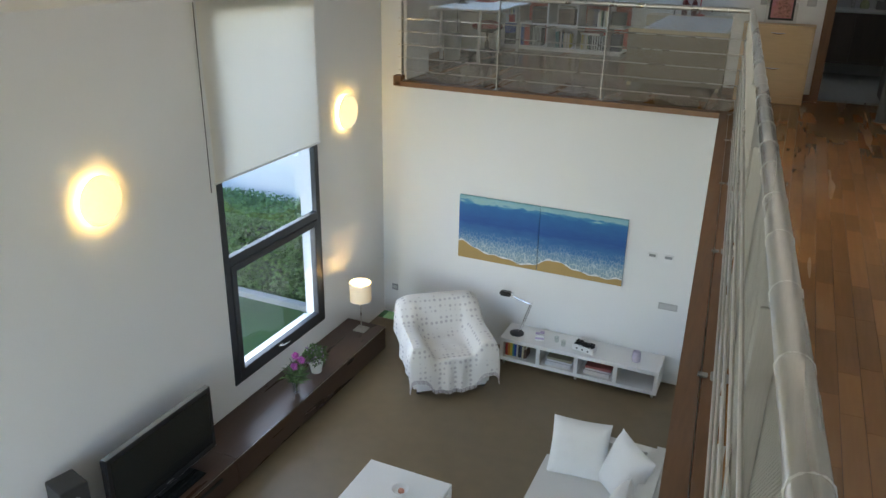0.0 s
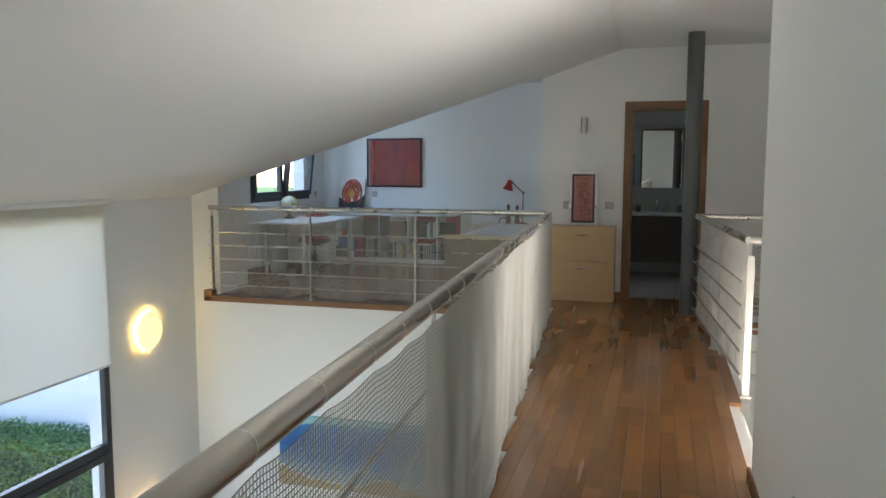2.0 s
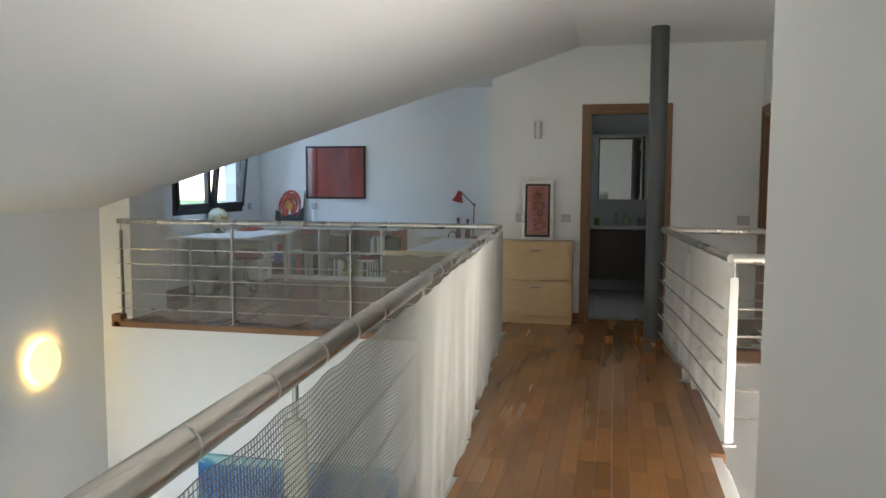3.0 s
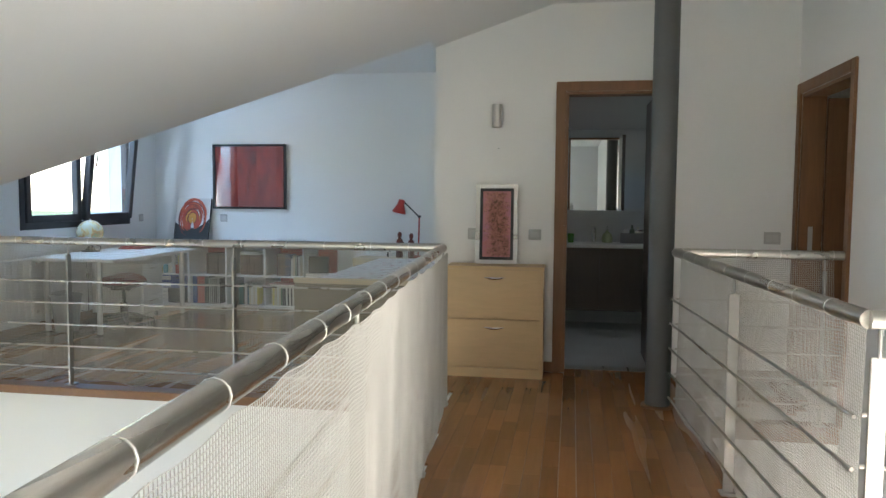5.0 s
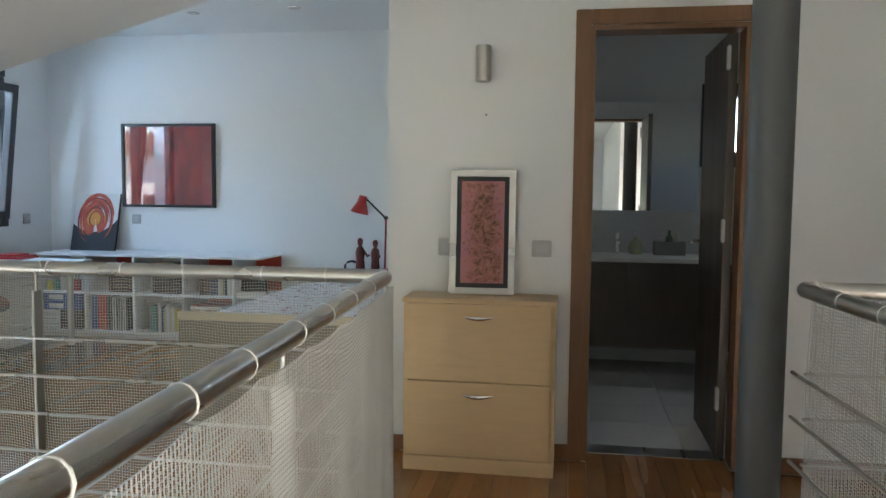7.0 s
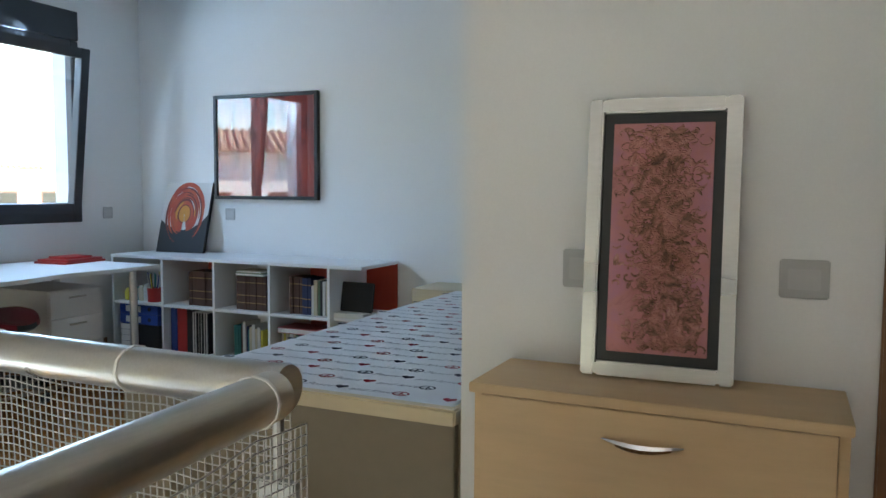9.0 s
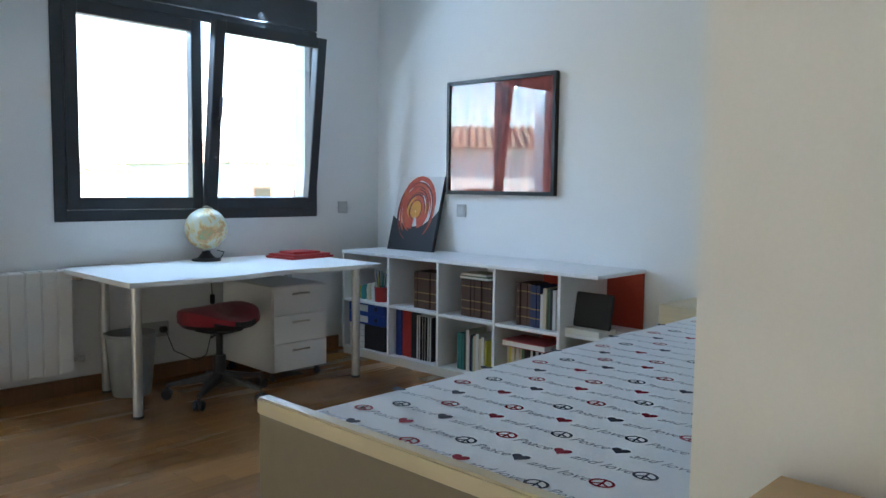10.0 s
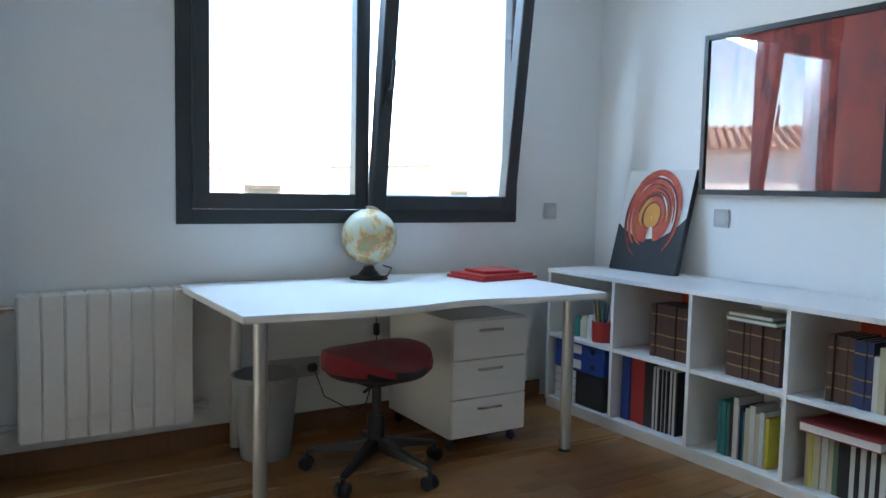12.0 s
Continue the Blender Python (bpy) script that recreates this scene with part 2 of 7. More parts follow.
def mesh_of(name, bm, material, smooth=True):
    me = bpy.data.meshes.new(name)
    bm.to_mesh(me)
    bm.free()
    me.materials.append(material)
    if smooth:
        me.shade_smooth()
        me.set_sharp_from_angle(angle=radians(35))
    return me


def part(name, bm, material, parent, label="", smooth=True):
    """One mesh under a thing or a part; the geometry is in the thing's own space."""
    ob = new(name, mesh_of(name, bm, material, smooth))
    if parent is not None:
        ob.parent = parent
    if label:
        ob["label"] = label
    return ob


def thing(name, m, label, category, group="", kind=""):
    ob = new(name)
    ob.empty_display_size = 0.1
    ob.matrix_basis = m
    return tagged(ob, label, category, group, kind)


def solid(name, bm, material, label, category, kind="", smooth=True, group=""):
    return tagged(new(name, mesh_of(name, bm, material, smooth)), label, category, group, kind)


def structure(name, bm, material, label, category):
    return solid(name, bm, material, label, category, "structure")


def boxes(*specs):
    bm = bmesh.new()
    for s in specs:
        bm_box(*s, bm=bm)
    return bm


# ---- structure ----
WEST, NORTH, EASTW = -4.07, 11.57, 1.49      # inner faces
LOW = -3.19                                   # living room floor
RAILY = 7.72                                  # line of the bedroom balustrade
HALLY = 8.765                                 # face of the wall with the bathroom door
FLAT = 2.665


def rail_x(y):
    """The balustrade along the walkway draws slightly in towards the bedroom."""
    return 0.042 + 0.073 * (RAILY - y)


def slope(x):
    return 1.087 + 0.334 * (x - WEST)


T = 0.25
structure("floor_living", boxes((WEST - T, -2.9, LOW - 0.2, 3.2, 7.74, LOW)), RESIN, "glossy brown poured resin floor of the living room", "floor")
# west wall with the living room window and the bedroom window
W0, W1, WZ0, WZ1 = 4.825, 6.47, -2.64, 1.02
BW0, BW1, BZ0, BZ1 = 9.27, 11.0, 0.95, 2.405
structure("wall_west", boxes(
    (WEST - T, -2.9, LOW, WEST, W0, 1.9), (WEST - T, W0, LOW, WEST, W1, WZ0), (WEST - T, W0, WZ1, WEST, W1, 1.9), (WEST - T, W1, LOW, WEST, 7.95, 1.9),
    (WEST - T, 7.95, LOW, WEST, BW0, 3.0), (WEST - T, BW0, LOW, WEST, BW1, BZ0), (WEST - T, BW0, BZ1, WEST, BW1, 3.0), (WEST - T, BW1, LOW, WEST, NORTH + T, 3.0)),
    PLASTER, "white plastered outer wall with two windows", "wall")
structure("wall_north", boxes((WEST, NORTH, -0.3, -0.20, NORTH + T, 3.0)), PLASTER, "white plastered bedroom wall", "wall")
structure("wall_living_north", boxes((-3.73, 7.74, LOW, 3.2, 7.99, -0.06)), PLASTER, "white plastered living room wall under the bedroom", "wall")
structure("wall_pilaster", boxes((WEST, 7.95, LOW, -3.73, 8.565, 2.7)), PLASTER, "white plastered pier between living room and bedroom", "wall")
# Unseen wall, left open where the added south lamp stands.
structure("wall_south", boxes((WEST - T, -3.15, LOW, 3.2, -2.9, LOW + 0.05), (0.6, -3.15, LOW + 0.05, 3.2, -2.9, 3.0), (WEST - T, -3.15, 1.0, 0.6, -2.9, 3.0), (WEST - T, -3.15, LOW + 0.05, -3.8, -2.9, 1.0)), PLASTER, "unseen white plastered wall with an added wide opening", "wall")
structure("wall_east_walkway", boxes((EASTW, -2.9, 0, EASTW + 0.15, 3.83, 3.0), (EASTW + 0.15, 3.68, -3.0, 3.2, 3.83, 3.0)), PLASTER, "white plastered wall along the walkway", "wall")
structure("wall_east_low", boxes((3.0, -2.9, LOW, 3.2, 9.4, 3.0), (EASTW, 3.5, LOW, EASTW + 0.07, 7.74, -0.3)), PLASTER, "white plastered wall of the stairwell", "wall")
structure("wall_stair", boxes((2.30, 5.05, LOW, 2.5, 7.195, 3.0)), PLASTER, "white plastered stairwell wall", "wall")
# hall wall with the bathroom door
DX0, DX1, DZ = 0.753, 1.455, 2.043
structure("wall_hall", boxes((-0.20, HALLY, -0.3, DX0, HALLY + 0.14, 3.0), (DX0, HALLY, DZ, DX1, HALLY + 0.14, 3.0), (DX1, HALLY, -0.3, 2.48, HALLY + 0.14, 3.0)), PLASTER, "white plastered hall wall with the bathroom doorway", "wall")
structure("wall_bedroom_east", boxes((-0.20, HALLY + 0.14, -0.3, -0.09, NORTH + T, 3.0)), PLASTER, "white plastered wall between bedroom and bathroom", "wall")
D2Y0, D2Y1, D2Z = 7.65, 8.75, 1.995
structure("wall_hall_east", boxes((2.33, 7.2, -0.3, 2.48, D2Y0 + 0.07, 3.0), (2.33, D2Y0 + 0.07, D2Z, 2.48, D2Y1 - 0.07, 3.0), (2.33, D2Y1 - 0.07, -0.3, 2.48, HALLY, 3.0)), PLASTER, "white plastered hall wall with a side doorway", "wall")
structure("wall_bathroom", boxes((-0.09, 11.1, -0.3, 1.66, 11.25, 3.0), (1.66, 11.1, -0.3, 2.02, 11.25, 1.51), (1.66, 11.1, 2.06, 2.02, 11.25, 3.0), (2.02, 11.1, -0.3, 2.75, 11.25, 3.0), (2.60, HALLY + 0.14, -0.3, 2.75, 11.1, 3.0)), mat("grey_bathroom_paint", (0.66, 0.67, 0.67), 0.7, grain=120, spread=0.03), "pale grey bathroom wall with a small window", "wall")
structure("wall_side_room", boxes((3.4, 7.1, -0.3, 3.5, 8.86, 3.0), (2.48, 8.86, -0.3, 3.5, 8.96, 3.0), (2.5, 7.1, -0.3, 3.4, 7.19, 3.0)), PLASTER, "white plastered wall of the side room", "wall")


# floor slabs of the upper storey
def slab_outline():
    return [(rail_x(-2.9) - 0.148, -2.9), (EASTW + 0.07, -2.9), (EASTW + 0.07, 7.8), (3.4, 7.8), (3.4, 9.0), (-0.20, 9.0), (-0.20, NORTH), (WEST, NORTH), (WEST, 7.952), (-3.728, 7.952), (-3.728, 7.76), (rail_x(7.76) - 0.148, 7.76)]


structure("floor_upper_slab", bm_poly(slab_outline(), -0.30, -0.014), PLASTER, "white plastered concrete floor slab", "floor slab")
structure("floor_bathroom_slab", boxes((-0.09, 9.0, -0.3, 2.60, 11.1, -0.012)), PLASTER, "concrete slab of the bathroom floor", "floor slab")

# ceilings
EDGE0, EDGE1 = 8.0, 8.55                      # the slope ends on a slant
bm = bm_poly([(WEST, -2.9), (0.655, -2.9), (0.655, HALLY), (-0.20, HALLY), (-0.20, EDGE1), (WEST, EDGE0)], 0, 0.15)
for v in bm.verts:
    v.co.z += slope(v.co.x)
structure("ceiling_sloped", bm, CEILING, "white sloping ceiling over the double-height room", "ceiling")
structure("ceiling_hall", boxes((0.655, -2.9, FLAT, 3.4, 9.9, FLAT + 0.15)), CEILING, "white flat ceiling over the walkway", "ceiling")
structure("ceiling_bedroom", boxes((WEST, 7.99, FLAT - 0.02, -0.20, NORTH, FLAT + 0.13)), CEILING, "white flat bedroom ceiling", "ceiling")
structure("ceiling_bathroom", boxes((-0.09, 9.0, 2.55, 2.60, 11.1, 2.7)), CEILING, "white bathroom ceiling", "ceiling")
bm = bmesh.new()
a = [bm.verts.new(p) for p in ((WEST, EDGE0, slope(WEST) + 0.14), (-0.20, EDGE1, slope(-0.20) + 0.14), (-0.20, EDGE1, 2.86), (WEST, EDGE0, 2.86))]
f = bm.faces.new(a)
r = bmesh.ops.extrude_face_region(bm, geom=[f])
bmesh.ops.translate(bm, verts=[v for v in r["geom"] if isinstance(v, bmesh.types.BMVert)], vec=(0, 0.1, 0))
bm_box(-0.32, EDGE1 + 0.102, slope(-0.20) + 0.02, -0.20, HALLY, 2.86, bm=bm)
bmesh.ops.recalc_face_normals(bm, faces=bm.faces)
structure("wall_bulkhead", bm, PLASTER, "white bulkhead above the balustrade", "wall")


# ---- baseboards and wooden ledges ----
structure("baseboard", boxes((EASTW - 0.014, -2.9, 0, EASTW, 3.88, 0.075, 0.003), (-0.20, HALLY - 0.014, 0, -0.075, HALLY, 0.075, 0.003), (0.62, HALLY - 0.014, 0, 0.695, HALLY, 0.075, 0.003),
    (WEST, 8.579, 0, WEST + 0.014, 11.19, 0.09, 0.003), (WEST, 8.565, 0, -3.73, 8.579, 0.09, 0.003), (-1.9, NORTH - 0.014, 0, -0.20, NORTH, 0.09, 0.003), (1.57, HALLY - 0.014, 0, 2.316, HALLY, 0.075, 0.003)),
    BROWNWOOD, "brown stained wooden skirting board", "baseboard")


def ledge_prism(p0, p1, width, z0, z1):
    """A board along the line p0 - p1, lying to its left."""
    a, b = Vector((*p0, 0)), Vector((*p1, 0))
    n = Vector((-(b - a).y, (b - a).x, 0)).normalized() * width
    return bm_poly([(a.x, a.y), (b.x, b.y), ((b + n).x, (b + n).y), ((a + n).x, (a + n).y)], z0, z1, 0.004)


ledge = thing("ledge_trim", Matrix(), "brown wooden edge boards along the open floor edge", "ledge", kind="structure")
for off, wide in ((0.005, 0.062), (0.0705, 0.084)):
    part("edge_board", ledge_prism((rail_x(-2.9) - off, -2.9), (rail_x(7.645) - off, 7.645), wide, -0.05, 0.006), TRIMWOOD, ledge)
for y in (7.60, 6.50, 5.15, 3.80, 2.42, 1.07, 0.35, -0.30, -1.65):
    part("bracket", bm_box(rail_x(y) - 0.083, y - 0.016, 0.002, rail_x(y) - 0.045, y + 0.016, 0.014, 0.002), POSTSTEEL, ledge, "small steel clamp over the joint")
part("edge_board", bm_box(-3.73, 7.64, -0.05, rail_x(7.64) - 0.005, 7.765, 0.006, 0.004), TRIMWOOD, ledge)
part("edge_board", bm_box(-3.75, 7.64, -0.05, -3.65, 7.75, 0.07, 0.004), TRIMWOOD, ledge)
part("edge_board", bm_box(1.50, 5.1, -0.05, 1.575, 7.80, 0.006, 0.004), TRIMWOOD, ledge)
part("edge_board", bm_box(1.575, 7.65, -0.09, 2.315, 7.76, 0.006, 0.004), TRIMWOOD, ledge)


# ---- door frames ----
def casing(bm, x0, x1, top, y, w, d):
    bm_box(x0 - w, y - d, 0, x0, y, top + w, 0.004, bm=bm)
    bm_box(x1, y - d, 0, x1 + w, y, top + w, 0.004, bm=bm)
    bm_box(x0, y - d, top, x1, y, top + w, 0.004, bm=bm)


door = thing("door_1", Matrix(), "open dark wooden bathroom door in a brown wooden frame", "door", kind="structure")
bm = bmesh.new()
casing(bm, DX0, DX1, DZ, HALLY, 0.07, 0.018)
part("casing", bm, BROWNWOOD, door)
bm = boxes((DX0, HALLY, 0, DX0 + 0.022, HALLY + 0.14, DZ), (DX1 - 0.022, HALLY, 0, DX1, HALLY + 0.14, DZ), (DX0 + 0.022, HALLY, DZ - 0.022, DX1 - 0.022, HALLY + 0.14, DZ))
part("jamb", bm, BROWNWOOD, door)
leaf = part("leaf", bm_box(1.388, HALLY + 0.13, 0.008, 1.426, HALLY + 0.80, 2.03, 0.003), BATHWOOD, door, "dark brown veneered leaf")
for z in (0.25, 1.05, 1.85):
    part("hinge", bm_box(1.372, HALLY + 0.09, z, 1.388, HALLY + 0.128, z + 0.11, 0.004), PLATEWHITE, leaf, "white steel hinge")
bm = bm_tube([(1.38, HALLY + 0.74, 1.02), (1.33, HALLY + 0.74, 1.02), (1.325, HALLY + 0.68, 1.02), (1.325, HALLY + 0.62, 1.02)], 0.009)
part("door_handle", bm, CHROME, leaf, "chrome lever handle")

door2 = thing("door_2", Matrix(), "side doorway with an open door in a brown wooden frame", "door", kind="structure")
bm = bmesh.new()
bm_box(2.312, D2Y0, 0, 2.33, D2Y0 + 0.07, D2Z + 0.07, 0.004, bm=bm)
bm_box(2.312, D2Y1 - 0.07, 0, 2.33, D2Y1, D2Z + 0.07, 0.004, bm=bm)
bm_box(2.312, D2Y0 + 0.07, D2Z, 2.33, D2Y1 - 0.07, D2Z + 0.07, 0.004, bm=bm)
part("casing", bm, BROWNWOOD, door2)
part("jamb", boxes((2.33, D2Y0 + 0.07, 0, 2.48, D2Y0 + 0.092, D2Z), (2.33, D2Y1 - 0.092, 0, 2.48, D2Y1 - 0.07, D2Z), (2.33, D2Y0 + 0.092, D2Z - 0.022, 2.48, D2Y1 - 0.092, D2Z)), BROWNWOOD, door2)
leaf = part("leaf", bm_box(2.49, D2Y1 - 0.10, 0.008, 3.36, D2Y1 - 0.06, 1.96, 0.003), BROWNWOOD, door2)
part("lock_plate", bm_box(2.39, D2Y1 - 0.096, 0.93, 2.42, D2Y1 - 0.0922, 1.10, 0.001), PLATE, leaf, "steel strike plate")


# ---- windows ----
def frame_ring(bm, y0, y1, z0, z1, w, x0, x1, bevel=0.004):
    bm_box(x0, y0, z0, x1, y0 + w, z1, bevel, bm=bm)
    bm_box(x0, y1 - w, z0, x1, y1, z1, bevel, bm=bm)
    bm_box(x0, y0 + w, z0, x1, y1 - w, z0 + w, bevel, bm=bm)
    bm_box(x0, y0 + w, z1 - w, x1, y1 - w, z1, bevel, bm=bm)


def pane(y0, y1, z0, z1, x, parent, name="pane"):
    ob = part(name, bm_box(x - 0.004, y0, z0, x + 0.004, y1, z1), PANE, parent, smooth=False)
    ob.visible_shadow = False
    return ob


win = thing("window_1", Matrix(), "tall anthracite aluminium window, fixed above and hinged below", "window", kind="structure")
bm = bmesh.new()
frame_ring(bm, W0, W1, WZ0, WZ1, 0.075, WEST - 0.05, WEST + 0.012)
bm_box(WEST - 0.05, W0 + 0.075, -1.36, WEST + 0.012, W1 - 0.075, -1.27, 0.004, bm=bm)
part("window_frame", bm, ANTHRACITE, win)
bm = bmesh.new()
frame_ring(bm, W0 + 0.078, W1 - 0.078, WZ0 + 0.078, -1.363, 0.07, WEST - 0.045, WEST + 0.024)
sash = part("sash", bm, ANTHRACITE, win)
bm = bm_box(WEST + 0.024, 5.52, WZ0 + 0.095, WEST + 0.034, 5.60, WZ0 + 0.125, 0.003)
bm_tube([(WEST + 0.03, 5.56, WZ0 + 0.11), (WEST + 0.06, 5.56, WZ0 + 0.11), (WEST + 0.062, 5.68, WZ0 + 0.10)], 0.008, bm=bm)
part("window_handle", bm, CHROME, sash, "steel lever handle")
pane(W0 + 0.148, W1 - 0.148, WZ0 + 0.148, -1.433, WEST - 0.01, win)
pane(W0 + 0.075, W1 - 0.075, -1.27, WZ1 - 0.075, WEST - 0.02, win)
part("window_sill", boxes((WEST - T - 0.03, W0, WZ0 - 0.04, WEST - 0.052, W1, WZ0 + 0.015, 0.004)), WHITEGLOSS, win)

win = thing("window_2", Matrix(), "anthracite bedroom window with its second sash tilted inwards", "window", kind="structure")
bm = bmesh.new()
frame_ring(bm, BW0, BW1, BZ0, BZ1 - 0.20, 0.062, WEST - 0.05, WEST + 0.012)
part("window_frame", bm, ANTHRACITE, win)
bm = bm_box(WEST - 0.05, BW0, BZ1 - 0.198, WEST + 0.03, BW1 - 0.01, BZ1, 0.004)
part("shutter_box", bm, ANTHRACITE, win)
YM = 10.10
bm = bmesh.new()
frame_ring(bm, BW0 + 0.064, YM + 0.03, BZ0 + 0.064, BZ1 - 0.265, 0.068, WEST - 0.04, WEST + 0.026)
sash = part("sash", bm, ANTHRACITE, win)
pane(BW0 + 0.13, YM - 0.036, BZ0 + 0.13, BZ1 - 0.33, WEST - 0.01, win)
bm = bmesh.new()
frame_ring(bm, YM + 0.034, BW1 - 0.05, 0, BZ1 - 0.265 - BZ0 - 0.064, 0.068, -0.033, 0.033)
lean = pose(WEST + 0.03, 0, BZ0 + 0.066, 0, 6.5, 0)
bm.transform(lean)
sash = part("sash", bm, ANTHRACITE, win, "sash tilted inwards at the top")
bm = bm_box(-0.004, YM + 0.10, 0.066, 0.004, BW1 - 0.116, BZ1 - 0.40 - BZ0)
bm.transform(lean)
ob = part("pane", bm, PANE, win, smooth=False)
ob.visible_shadow = False
bm = bm_box(0.033, YM + 0.055, 0.48, 0.043, YM + 0.085, 0.62, 0.003)
bm_tube([(0.04, YM + 0.07, 0.55), (0.075, YM + 0.07, 0.55), (0.08, YM + 0.07, 0.68)], 0.009, bm=bm)
bm.transform(lean)
part("window_handle", bm, BLACK, sash, "black lever handle")

# roller blind
blind = thing("roller_blind", Matrix(), "white translucent roller blind, drawn half down over the tall window", "blind")
bm = bmesh.new()
BLX = WEST + 0.085
rows = 14
grid = []
for i in range(rows + 1):
    z = 1.06 + (-0.47 - 1.06) * i / rows
    grid.append([bm.verts.new((BLX + 0.006 * math.sin(2.2 * y + i * 0.35) + 0.012 * (i / rows), y, z + 0.004 * math.sin(y * 5))) for y in np.linspace(4.705, 6.39, 12)])
for a, b in zip(grid, grid[1:]):
    for k in range(11):
        bm.faces.new((a[k], a[k + 1], b[k + 1], b[k]))
r = bmesh.ops.extrude_face_region(bm, geom=list(bm.faces))
bmesh.ops.translate(bm, verts=[v for v in r["geom"] if isinstance(v, bmesh.types.BMVert)], vec=(0.0015, 0, 0))
bmesh.ops.recalc_face_normals(bm, faces=bm.faces)
part("cloth", bm, BLIND, blind)
part("roller", bm_tube([(WEST + 0.06, 4.68, 1.10), (WEST + 0.06, 6.48, 1.10)], 0.035, 20), WHITEGLOSS, blind, "white cloth roll")
part("bottom_bar", bm_tube([(BLX + 0.012, 4.705, -0.475), (BLX + 0.012, 6.39, -0.475)], 0.011), WHITEGLOSS, blind)
part("bracket", bm_box(WEST, 4.655, 1.055, WEST + 0.10, 4.68, 1.14, 0.004), WHITEGLOSS, blind)
part("bracket", bm_box(WEST, 6.48, 1.055, WEST + 0.10, 6.505, 1.14, 0.004), WHITEGLOSS, blind)
part("chain", bm_tube([(WEST + 0.085, 4.664, 1.07), (WEST + 0.08, 4.668, 0.2), (WEST + 0.075, 4.675, -0.55)], 0.004, 6), BLACK, blind, "dark bead chain")


# ---- balustrades ----
def torus(c, axis, R, r, n=12, k=6):
    bm = bmesh.new()
    a = Vector(axis).normalized()
    side = a.cross(Vector((0, 0, 1))).normalized()
    up = side.cross(a)
    ring = []
    for i in range(n):
        d = math.cos(2 * math.pi * i / n) * side + math.sin(2 * math.pi * i / n) * up
        ring.append([bm.verts.new(Vector(c) + d * (R + r * math.cos(2 * math.pi * j / k)) + a * (r * 1.8 * math.sin(2 * math.pi * j / k))) for j in range(k)])
    for i in range(n):
        for j in range(k):
            bm.faces.new((ring[i][j], ring[(i + 1) % n][j], ring[(i + 1) % n][(j + 1) % k], ring[i][(j + 1) % k]))
    bmesh.ops.recalc_face_normals(bm, faces=bm.faces)
    return bm


RAILZ, RAILR = 0.976, 0.0255
rng = random.Random(4)


def balustrade(name, p0, p1, posts, side, label, over=(0.0, 0.0)):
    """Steel rail, posts and five rods from p0 to p1; side is the way towards the floor."""
    a, b = Vector((*p0, 0)), Vector((*p1, 0))
    d = (b - a).normalized()
    s = Vector((*side, 0)).normalized()
    ob = thing(name, Matrix(), label, "balustrade")
    part("handrail", bm_tube([a - d * over[0] + Vector((0, 0, RAILZ)), b + d * over[1] + Vector((0, 0, RAILZ))], RAILR, 20), STEEL, ob, "brushed steel tube handrail")
    ang = math.degrees(math.atan2(d.y, d.x))
    for u in posts:
        p = a + d * u
        bm = bm_box(-0.006, -0.022, 0.0, 0.006, 0.022, 0.88, 0.002)
        bm_box(-0.03, -0.035, 0.0, 0.03, 0.035, 0.012, 0.003, bm=bm)
        join(bm, bm_cyl(0.006, 0.09, 10), pose(0, 0, 0.865))
        bm.transform(pose(p.x, p.y, 0.006, 0, 0, ang))
        part("post", bm, POSTSTEEL, ob)
    for i in range(5):
        z = 0.13 + 0.145 * i
        part("rod", bm_tube([a - s * 0.028 + Vector((0, 0, z)), b - s * 0.028 + Vector((0, 0, z))], 0.006, 8), STEEL, ob)
    return ob


